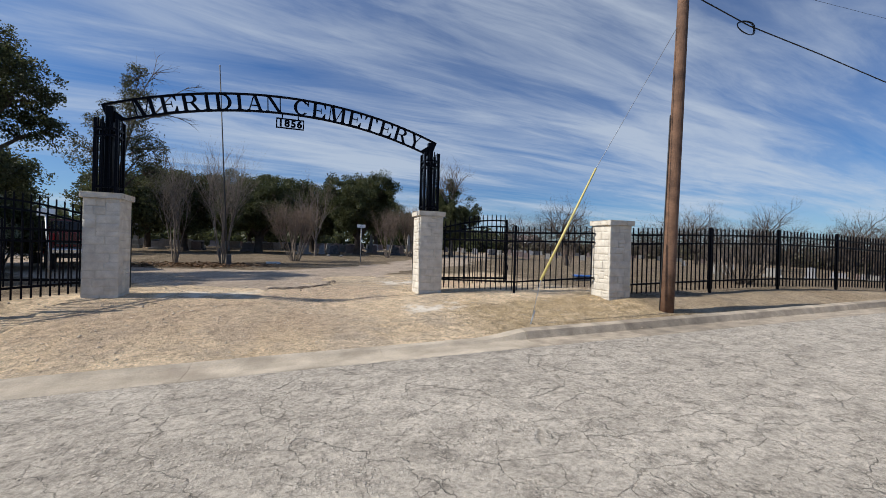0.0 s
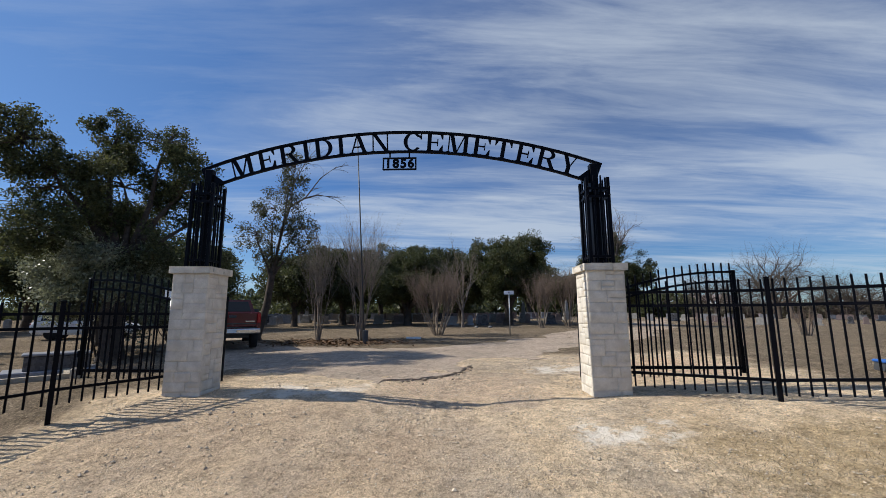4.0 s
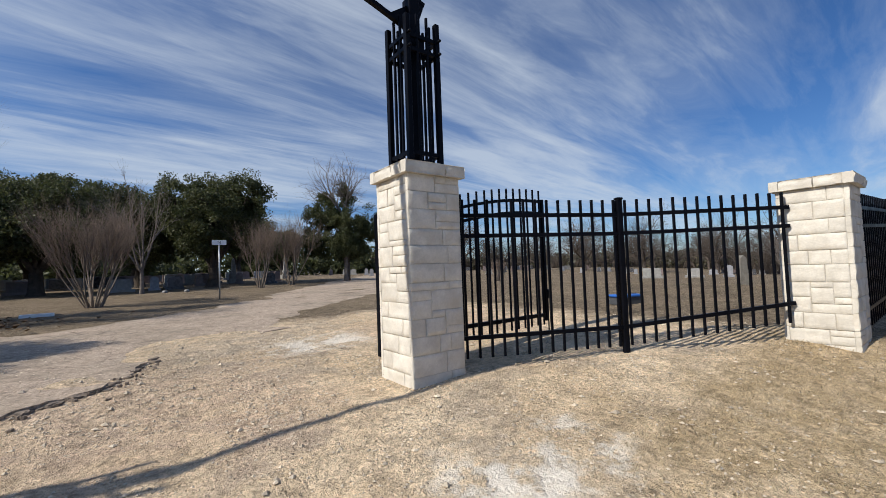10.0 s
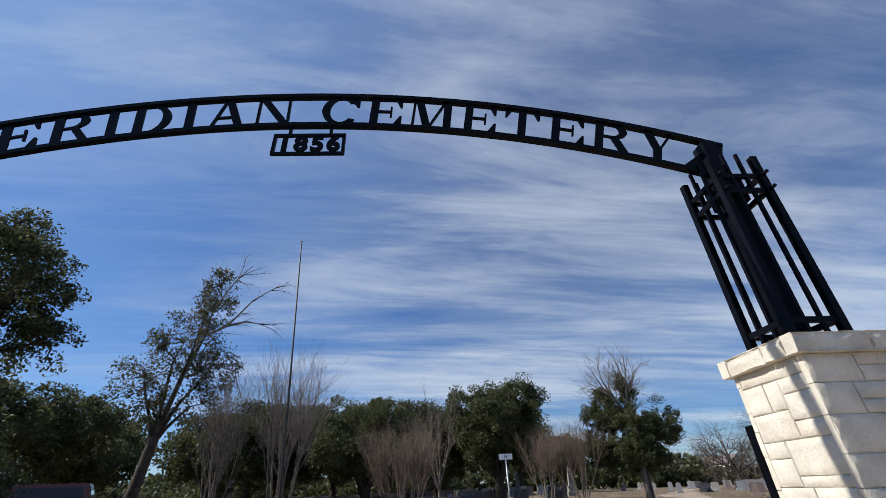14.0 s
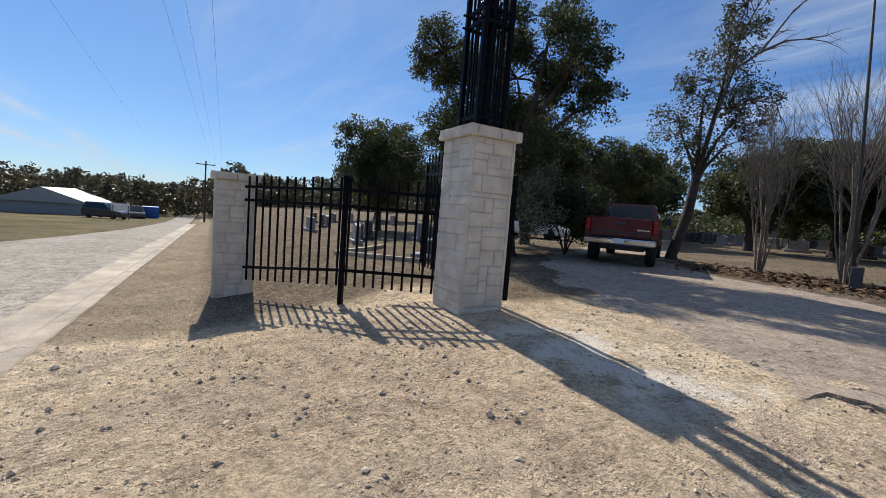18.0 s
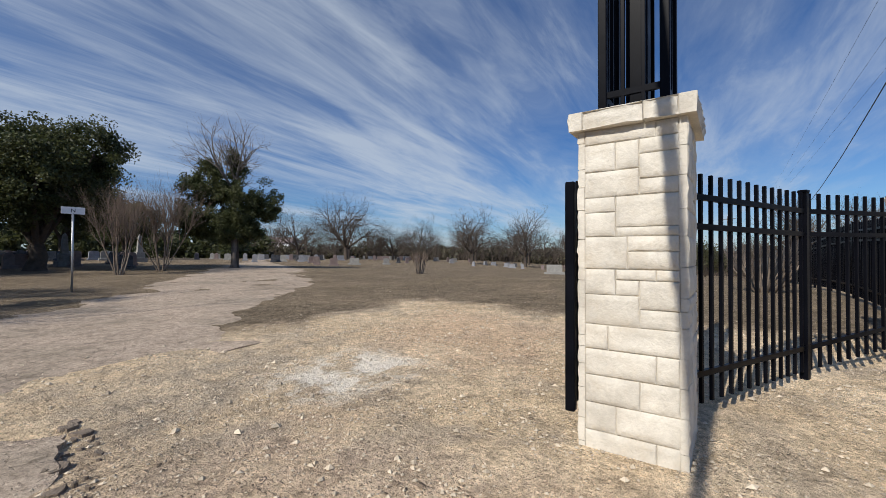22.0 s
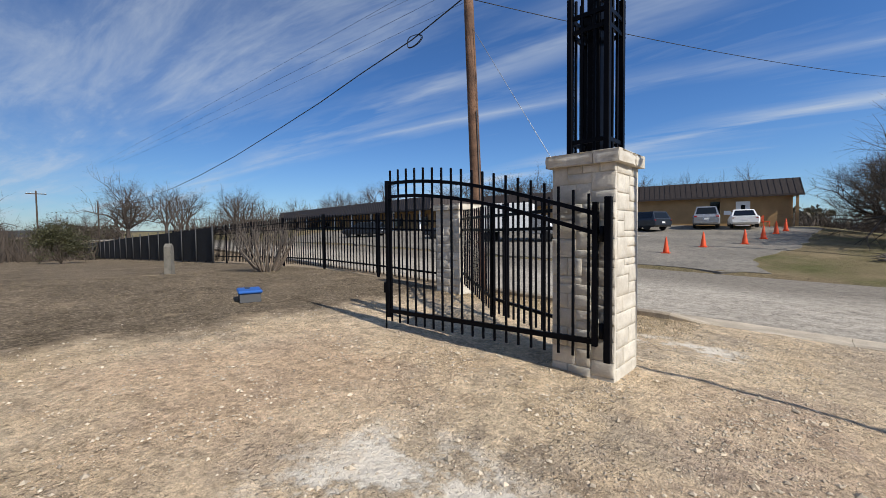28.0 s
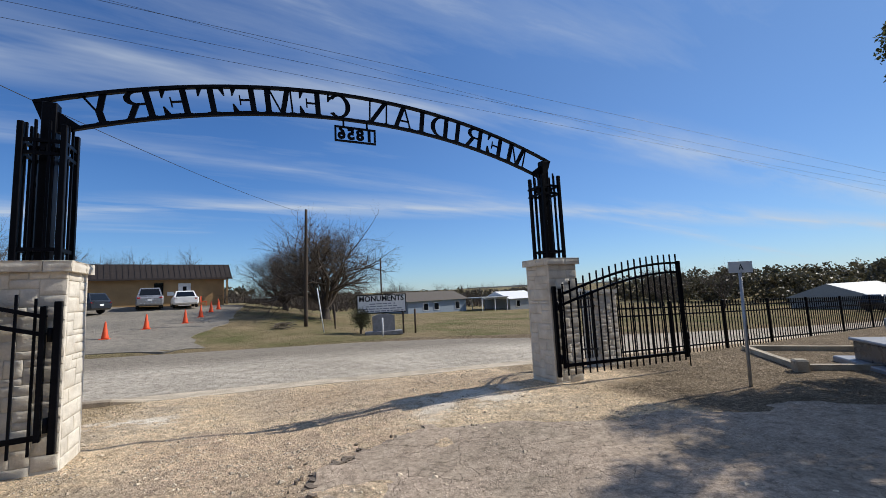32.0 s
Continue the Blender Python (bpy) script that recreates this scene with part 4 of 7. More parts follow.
def strokes(ch, w, h):
    """The strokes of a high-contrast serif capital, as four-cornered plates in a box w by h."""
    T, t, s = 0.082, 0.026, 0.022
    out = []

    def plate(*q):
        out.append(q)

    def post_(x, wd, serif=0.05):
        plate((x - wd / 2, 0), (x + wd / 2, 0), (x + wd / 2, h), (x - wd / 2, h))
        for z0, z1 in ((0, s), (h, h - s)):
            if serif:
                plate((x - wd / 2 - serif, z0), (x + wd / 2 + serif, z0), (x + wd / 2 + serif * 0.7, z1), (x - wd / 2 - serif * 0.7, z1))

    def slant(x0, x1, wd, z0=0.0, z1=None):
        z1 = h if z1 is None else z1
        plate((x0 - wd / 2, z0), (x0 + wd / 2, z0), (x1 + wd / 2, z1), (x1 - wd / 2, z1))

    def foot(x, wd, z):
        z1 = z + s if z < h / 2 else z - s
        plate((x - wd / 2, z), (x + wd / 2, z), (x + wd / 2 * 0.7, z1), (x - wd / 2 * 0.7, z1))

    def bowl(cx, cz, rx_, rz_, thick, thin, a0, a1, n=14):
        for k in range(n):
            c = []
            for a in (a0 + (a1 - a0) * k / n, a0 + (a1 - a0) * (k + 1) / n):
                ca, sa = math.cos(radians(a)), math.sin(radians(a))
                c.append(((cx + rx_ * ca, cz + rz_ * sa), (cx + (rx_ - thick) * ca, cz + (rz_ - thin) * sa)))
            plate(c[0][0], c[1][0], c[1][1], c[0][1])

    L = T / 2 + 0.035
    if ch == "I":
        post_(w / 2, T, 0.055)
    elif ch in "ET":
        post_(L if ch == "E" else w / 2, T, 0.03 if ch == "E" else 0.055)
        x0 = L if ch == "E" else 0.0
        plate((x0, h - t), (w, h - t), (w, h), (x0, h))
        plate((w - 0.07, h - t), (w - 0.02, h - 0.13), (w, h - 0.13), (w, h - t))
        if ch == "E":
            plate((L, 0), (w, 0), (w, t), (L, t))
            plate((w - 0.08, t), (w, t), (w, 0.14), (w - 0.02, 0.14))
            plate((L, h / 2 - t / 2), (w * 0.66, h / 2 - t / 2), (w * 0.66, h / 2 + t / 2), (L, h / 2 + t / 2))
            plate((w * 0.66, h / 2 - 0.075), (w * 0.66 + 0.02, h / 2 - 0.075), (w * 0.66 + 0.02, h / 2 + 0.075), (w * 0.66, h / 2 + 0.075))
        else:
            plate((0, h - t), (0, h - 0.13), (0.02, h - 0.13), (0.07, h - t))
    elif ch == "R":
        post_(L, T, 0.03)
        bowl(w * 0.5, h * 0.74, w * 0.40, h * 0.26, T * 0.95, t, -90, 90)
        for z in (h * 0.48, h - t):
            plate((L, z), (w * 0.5, z), (w * 0.5, z + t), (L, z + t))
        slant(w - 0.05, w * 0.58, T, 0, h * 0.5)
        foot(w - 0.035, 0.07, 0)
    elif ch == "D":
        post_(L, T, 0.03)
        bowl(w * 0.42, h / 2, w * 0.56, h / 2, T, t, -90, 90)
        for z in (0, h - t):
            plate((L, z), (w * 0.42, z), (w * 0.42, z + t), (L, z + t))
    elif ch == "C":
        bowl(w * 0.52, h / 2, w * 0.5, h / 2, T, t, 38, 318, 20)
        plate((w - 0.03, h * 0.64), (w, h * 0.64), (w, h), (w - 0.03, h))
        plate((w - 0.075, h * 0.80), (w - 0.02, h * 0.66), (w - 0.005, h * 0.66), (w - 0.03, h * 0.86))
    elif ch == "A":
        slant(0.055, w / 2 - 0.015, t * 1.1)
        slant(w - 0.075, w / 2, T)
        plate((w * 0.24, h * 0.3), (w * 0.7, h * 0.3), (w * 0.7, h * 0.3 + t), (w * 0.24, h * 0.3 + t))
        foot(0.055, 0.11, 0)
        foot(w - 0.075, 0.15, 0)
    elif ch == "N":
        post_(0.05, t, 0.04)
        post_(w - 0.05, t, 0.04)
        slant(w - 0.07, 0.07, T * 1.05)
    elif ch == "M":
        post_(0.04, t, 0.035)
        post_(w - T / 2 - 0.02, T, 0.03)
        slant(w * 0.42, 0.085, T)
        slant(w * 0.45, w - T - 0.005, t)
    elif ch == "Y":
        plate((w / 2 - T / 2, 0), (w / 2 + T / 2, 0), (w / 2 + T / 2, h * 0.46), (w / 2 - T / 2, h * 0.46))
        slant(w / 2, 0.07, T, h * 0.40)
        slant(w / 2 + 0.02, w - 0.06, t * 1.1, h * 0.40)
        foot(w / 2, T + 0.1, 0)
        foot(0.07, 0.14, h)
        foot(w - 0.06, 0.12, h)
    return out


def letter(ch, a):
    w = {"I": 0.20, "M": 0.45, "C": 0.39, "R": 0.39, "N": 0.40, "A": 0.40, "D": 0.39}.get(ch, 0.36)
    me = Mesh()
    for k, q in enumerate(strokes(ch, w, LET_H)):
        d = 0.010 + 0.0004 * (k % 4)
        me.add([(x - w / 2, y, z) for y in (-d, d) for x, z in q], [(0, 1, 2, 3), (7, 6, 5, 4)] + [(j, (j + 1) % 4, 4 + (j + 1) % 4, 4 + j) for j in range(4)])
    m = Matrix.Translation(arc(AR - 0.428, a)) @ Matrix.Rotation(a, 4, "Y")
    part("letter", me, BLACK, arch, f"cut-out letter {ch}", m)


def place_word(word, x0, x1):
    wid = [{"I": 0.22, "M": 0.45, "C": 0.40}.get(c, 0.375) for c in word]
    k = (x1 - x0) / sum(wid)
    x = x0
    for c, w_ in zip(word, wid):
        letter(c, math.asin((x + w_ * k / 2 - acx) / (AR - 0.2)))
        x += w_ * k


place_word("MERIDIAN", -4.03, -0.63)
place_word("CEMETERY", -0.42, 3.24)

plate = thing("date_sign", "small black framed sign cut with the year 1856", "sign", (-0.45, AY, 4.30))
fr = Mesh()
for cz, cx_, sx_, sz_ in ((0.015, 0, 0.70, 0.03), (0.255, 0, 0.70, 0.03), (0.135, -0.335, 0.03, 0.21), (0.135, 0.335, 0.03, 0.21)):
    fr.box((cx_, 0, cz), (sx_, 0.03, sz_))
part("frame", fr, BLACK, plate)
for hx in (-0.2, 0.2):
    part("hanger", Mesh().box((hx, 0, 0.33), (0.03, 0.02, 0.14)), BLACK, plate)
for n, c in enumerate("1856"):
    me, wd, ht = glyph(c, 0.26, 0.016, BLACK, 0.012)
    part("numeral", me, BLACK, plate, f"numeral {c}", pose(-0.235 + n * 0.157 - wd / 2, 0, 0.042))


def cage(cx, cy, base):
    ob = thing("arch_post_cage", "black steel bar cage standing on the stone pillar", "post", (cx, cy, base), group="arch posts")
    part("centre_post", Mesh().bevel_box((0, 0, 1.03), (0.15, 0.15, 2.06), 0.008), BLACK, ob)
    hgt, r = 1.62, 0.205
    big = Mesh().bevel_box((0, 0, hgt / 2 + 0.05), (0.062, 0.062, hgt + 0.10), 0.006).data("corner_bar", BLACK)
    thin = Mesh().bevel_box((0, 0, hgt / 2 + 0.07), (0.028, 0.028, hgt + 0.14), 0.003).data("bar", BLACK)
    for sx, sy in ((-1, -1), (1, -1), (1, 1), (-1, 1)):
        part("corner_bar", big, BLACK, ob, m=pose(sx * r, sy * r, 0))
    for k in (-0.068, 0.068):
        for px, py in ((k, -r), (k, r), (-r, k), (r, k)):
            part("bar", thin, BLACK, ob, m=pose(px, py, 0))
    for z in (0.15, 1.34, 1.50):
        for px, py, sx, sy in ((0, -r, 2 * r - 0.064, 0.03), (0, r, 2 * r - 0.064, 0.03), (-r, 0, 0.03, 2 * r - 0.064), (r, 0, 0.03, 2 * r - 0.064)):
            part("band", Mesh().box((px, py, z), (sx, sy, 0.045)), BLACK, ob)
    bolt = Mesh().lathe([(0.016, -0.03), (0.016, 0.03)], 8, m=pose(0, 0, 0, 90, 0, 0)).data("bolt", BLACK)
    for sx in (-1, 1):
        for z in (1.34, 1.50):
            part("bolt", bolt, BLACK, ob, m=pose(sx * r, -r - 0.05, z))
    for sx, sy in ((-1, 0), (1, 0), (0, -1), (0, 1)):
        part("strut", Mesh().box((sx * 0.13, sy * 0.13, 1.43), (0.12 if sx else 0.05, 0.12 if sy else 0.05, 0.10)), BLACK, ob)
    return ob


cage(*PR, 2.30)
cage(*PL, 2.29)


# ---- iron fences and gates ----
POST = Mesh().bevel_box((0, 0, 1.0), (0.07, 0.07, 2.0), 0.006)
POST.bevel_box((0, 0, 2.015), (0.085, 0.085, 0.03), 0.008)
POSTD = POST.data("post", BLACK)
PICKETS = {}


def picket_data(h):
    h = round(h, 2)
    if h not in PICKETS:
        PICKETS[h] = Mesh().bevel_box((0, 0, h / 2), (0.029, 0.029, h), 0.003).data("picket", BLACK)
    return PICKETS[h]


def fence_panel(a, b, low, top, n, label, post_at=None):
    """One run of pickets from a to b (x, y); low and top: heights of the picket ends at a and at b; post_at: 0, 1 or none."""
    ob = thing("fence_panel", label, "fence", (*a, 0), group="iron fence panels")
    d = Vector((b[0] - a[0], b[1] - a[1], 0))
    ang = math.degrees(math.atan2(d.y, d.x))
    for ends, lift in ((low, 0.24), (top, -0.43), (top, -0.19)):
        part("rail", Mesh().bar([(0, 0, ends[0] + lift), (d.x, d.y, ends[1] + lift)], 0.034, 0.048), BLACK, ob)
    for k in range(n):
        t = (k + 0.5) / n
        z0, z1 = low[0] + (low[1] - low[0]) * t, top[0] + (top[1] - top[0]) * t
        part("picket", picket_data(z1 - z0), BLACK, ob, m=pose(d.x * t, d.y * t, z0, 0, 0, ang))
    if post_at is not None:
        zt = top[post_at] + 0.03
        part("post", POSTD, BLACK, ob, m=pose(d.x * post_at, d.y * post_at, zt - 2.03, 0, 0, ang))
    return ob


FENCE_LABEL = "black iron picket fence panel with three rails"
fence_panel((3.84, 0.12), (5.77, -0.80), (0.08, 0.08), (1.94, 1.93), 14, "black iron picket fence panel between stone pillars", 1)
fence_panel((5.77, -0.80), (7.50, -2.10), (0.08, 0.3), (1.93, 1.95), 14, "black iron picket fence panel beside the short pillar")
fence_panel((-4.77, 0.10), (-5.85, -0.98), (0.0, -0.06), (1.58, 1.59), 10, "black iron picket fence panel between stone pillars", 1)
fence_panel((-5.85, -0.98), (-8.1, -2.20), (-0.06, -0.36), (1.59, 1.56), 12, "black iron picket fence panel stepping down the slope")
x = 8.25
while x < 29:
    x2 = x + 2.95
    za, zb = gz(x, -2.62), gz(x2, -2.62)
    fence_panel((x, -2.62), (x2, -2.62), (za + 0.1, zb + 0.1), (za + 1.86, zb + 1.86), 18, FENCE_LABEL + " along the street", 1)
    x = x2
x = -8.85
while x > -34:
    x2 = x - 2.9
    za, zb = gz(x, -2.45), gz(x2, -2.45)
    fence_panel((x, -2.45), (x2, -2.45), (za + 0.1, zb + 0.1), (za + 1.86, zb + 1.86), 16, FENCE_LABEL + " running down the slope", 1)
    x = x2


def gate_leaf(hx, hy, hz, sgn, turn, label):
    """An arched double-rail gate leaf swung open; sgn: the way it runs along x from its hinge."""
    ob = thing("gate_leaf", label, "gate", (hx, hy, hz), turn, group="gate leaves")
    ln = 3.15

    def rise(t):
        return 1.62 + 0.57 * math.sin(min(1.0, t * 1.06) * math.pi / 2)

    xs_ = [k / 24 for k in range(25)]
    part("top_rail", Mesh().bar([(sgn * (0.1 + ln * t), 0, rise(t)) for t in xs_], 0.038, 0.045), BLACK, ob)
    part("second_rail", Mesh().bar([(sgn * (0.1 + ln * t), 0, rise(t) - 0.2) for t in xs_], 0.038, 0.045), BLACK, ob)
    part("bottom_rail", Mesh().bar([(sgn * 0.1, 0, 0.30), (sgn * (0.1 + ln), 0, 0.27)], 0.038, 0.06), BLACK, ob)
    for k in range(19):
        t = (k + 0.6) / 19
        zt = rise(t) + 0.19
        part("picket", Mesh().bevel_box((sgn * (0.1 + ln * t), 0, (zt + 0.11) / 2), (0.026, 0.026, zt - 0.11), 0.003), BLACK, ob)
    part("end_post", Mesh().bevel_box((sgn * (0.1 + ln), 0, 1.2), (0.06, 0.06, 2.06), 0.005), BLACK, ob)
    part("hinge_stile", Mesh().bevel_box((sgn * 0.13, 0, 1.0), (0.055, 0.055, 1.5), 0.005), BLACK, ob)
    post_ = part("hinge_post", Mesh().bevel_box((0, 0, 0.95), (0.07, 0.07, 1.70), 0.007), BLACK, ob)
    for z in (0.42, 1.42):
        part("hinge", Mesh().lathe([(0.03, -0.08), (0.03, 0.08)], 10, (sgn * 0.06, 0, z)), BLACK, post_, "round black barrel hinge")
    part("drop_rod", Mesh().tube([(sgn * (0.16 + ln), 0, 0.6), (sgn * (0.16 + ln), 0, -0.02)], 0.012, 8), BLACK, ob, "black drop rod bolt")
    part("latch", Mesh().bevel_box((sgn * (0.15 + ln), 0, 0.62), (0.06, 0.07, 0.16), 0.008), BLACK, ob)
    return ob


gate_leaf(3.175, 0.80, 0.02, 1, 3.0, "black arched iron gate leaf swung fully open")
gate_leaf(-4.095, 0.80, -0.06, -1, -5.4, "black arched iron gate leaf folded back by the pillar")


# ---- trees ----
def leaf_cloud(centres, radii, per, size, rnd_seed, flat=0.8, aspect=0.55):
    """Many small leaves scattered in clumps round the given centres."""
    rs = np.random.RandomState(rnd_seed)
    cs = np.repeat(np.array([tuple(c) for c in centres]), per, 0)
    rr = np.repeat(np.array(radii), per)[:, None]
    d = rs.normal(size=cs.shape)
    d /= np.linalg.norm(d, axis=1)[:, None]
    p = cs + d * rr * (rs.uniform(0.15, 1.0, (len(cs), 1)) ** 0.6) * (1, 1, flat)
    u = rs.normal(size=cs.shape)
    u /= np.linalg.norm(u, axis=1)[:, None]
    v = np.cross(u, rs.normal(size=cs.shape))
    v /= np.linalg.norm(v, axis=1)[:, None]
    s = size * rs.uniform(0.6, 1.4, (len(cs), 1))
    quad = np.stack([p - u * s, p + v * s * aspect, p + u * s, p - v * s * aspect], 1).reshape(-1, 3)
    me = Mesh()
    me.v = [tuple(q) for q in quad.tolist()]
    me.f = [(4 * k, 4 * k + 1, 4 * k + 2, 4 * k + 3) for k in range(len(cs))]
    me.s = [False] * len(cs)
    return me


def grow(me, p, d, length, radius, level, rnd, tips, opt):
    """A limb and its children. opt: kids, spread, lift, shrink, bend, sides."""
    n = 4 if level > 1 else 3
    pts, rad = [p.copy()], [radius]
    q, dd = p.copy(), d.copy()
    for k in range(n):
        dd = (dd + Vector((rnd.uniform(-1, 1), rnd.uniform(-1, 1), rnd.uniform(-1, 1) + opt["lift"])) * opt["bend"]).normalized()
        q = q + dd * length / n
        pts.append(q.copy())
        rad.append(radius * (1 - (k + 1) / n * (0.45 if level > 0 else 0.8)))
    me.tube(pts, rad, opt["sides"] if level > 1 else 3, True, False)
    if level <= opt.get("leaf_level", 1):
        tips += pts[2:] if level == 0 else pts[3:]
    if level == 0:
        return
    kids = opt["kids"][min(level, len(opt["kids"]) - 1)]
    for k in range(kids):
        t = rnd.uniform(opt.get("from", 0.35), 1.0) if k < kids - 1 else 1.0
        i = min(n - 1, int(t * n))
        f = t * n - i
        at = pts[i].lerp(pts[i + 1], f)
        ax = dd.orthogonal().normalized()
        ax.rotate(Matrix.Rotation(rnd.uniform(0, 2 * math.pi), 3, dd))
        sp = radians(opt["spread"] * rnd.uniform(0.55, 1.25)) * (0.5 if k == kids - 1 else 1)
        nd_ = dd.copy()
        nd_.rotate(Matrix.Rotation(sp, 3, ax))
        grow(me, at, nd_, length * opt["shrink"] * rnd.uniform(0.75, 1.15), (rad[i] * (1 - f) + rad[min(i + 1, n)] * f) * (0.62 if k < kids - 1 else 0.8), level - 1, rnd, tips, opt)


def bare_tree(name, label, at, height, trunk_h, radius, seed, mat=None, spread=40, levels=5, kids=(0, 3, 3, 3, 3, 4), lift=0.18, shrink=0.7, lean=(0, 0), z=None, group="bare winter trees", limbs=0):
    rnd = random.Random(seed)
    ob = thing(name, label, "tree", (*at, (gz(*at) if z is None else z) - 0.05), group=group)
    me, tips = Mesh(), []
    d = Vector((lean[0], lean[1], 1)).normalized()
    trunk = Mesh()
    trunk.tube([Vector((0, 0, -0.1)), d * 0.3, d * trunk_h], [radius * 1.4, radius * 1.05, radius * 0.85], 8, True, False)
    opt = dict(kids=kids, spread=spread, lift=lift, shrink=shrink, bend=0.15, sides=5, leaf_level=0)
    n = limbs or rnd.choice((4, 5))
    for k in range(n):
        a = 2 * math.pi * k / n + rnd.uniform(-.4, .4)
        tilt = radians(rnd.uniform(0.5, 1.0) * spread) if k else radians(6)
        dd = Vector((math.sin(tilt) * math.cos(a), math.sin(tilt) * math.sin(a), math.cos(tilt)))
        grow(me, d * trunk_h * (1 if not k else rnd.uniform(0.85, 1)), dd, (height - trunk_h) * 0.38, radius * 0.6, levels - 1, rnd, tips, opt)
    top = max(v[2] for v in me.v)
    f = height / top
    for q in (me, trunk):
        q.v = [(x, y, zz * f if zz > 0 else zz) for x, y, zz in q.v]
    part("trunk", trunk, mat or GREYBARK, ob)
    part("crown", me, mat or GREYBARK, ob, "leafless branches and fine twigs")
    return ob


def crape(name, label, at, height, stems, spread, seed, twig=None, levels=3, more=0):
    """A many-stemmed shrub tree: pale bare stems that fan out into fine twigs."""
    rnd = random.Random(seed)
    ob = thing(name, label, "tree", (*at, gz(*at) - 0.03), group="crape myrtles")
    stems_, fine, tips = [], Mesh(), []
    for k in range(stems):
        a = 2 * math.pi * k / stems + rnd.uniform(-.3, .3)
        tilt = radians(spread * rnd.uniform(0.3, 1.0))
        p = Vector((math.cos(a), math.sin(a), 0)) * (0.08 + 0.0055 * spread) * rnd.uniform(0.3, 1.0)
        d = Vector((math.sin(tilt) * math.cos(a), math.sin(tilt) * math.sin(a), math.cos(tilt)))
        pts, q = [p.copy()], p.copy()
        n = 5
        for j in range(n):
            d = (d + Vector((rnd.uniform(-.09, .09), rnd.uniform(-.09, .09), 0.05 if j < 3 else 0.16))).normalized()
            q = q + d * height * 0.55 / n
            pts.append(q.copy())
        r = rnd.uniform(0.024, 0.046)
        stems_.append(Mesh().tube(pts, [r * (1 - 0.1 * j) for j in range(n + 1)], 5, True, False))
        opt = dict(kids=(0, 4, 4, 4), spread=24, lift=0.3, shrink=0.72, bend=0.12, sides=4)
        for j in (3, 4, 5):
            for _ in range((1 if j < 4 else 2) + more):
                dd = (d + Vector((rnd.uniform(-.34, .34), rnd.uniform(-.34, .34), 0.15))).normalized()
                grow(fine, pts[j], dd, height * 0.25 * rnd.uniform(0.7, 1.2), r * 0.42, levels - 1, rnd, tips, opt)
    top = max(v[2] for v in fine.v)
    f = height / top
    for stem in stems_:
        stem.v = [(x, y, z * f) for x, y, z in stem.v]
        part("stem", stem, PALEBARK, ob)
    fine.v = [(x, y, z * f) for x, y, z in fine.v]
    part("twig", fine, twig or TWIG, ob, "fine reddish twigs")
    return ob


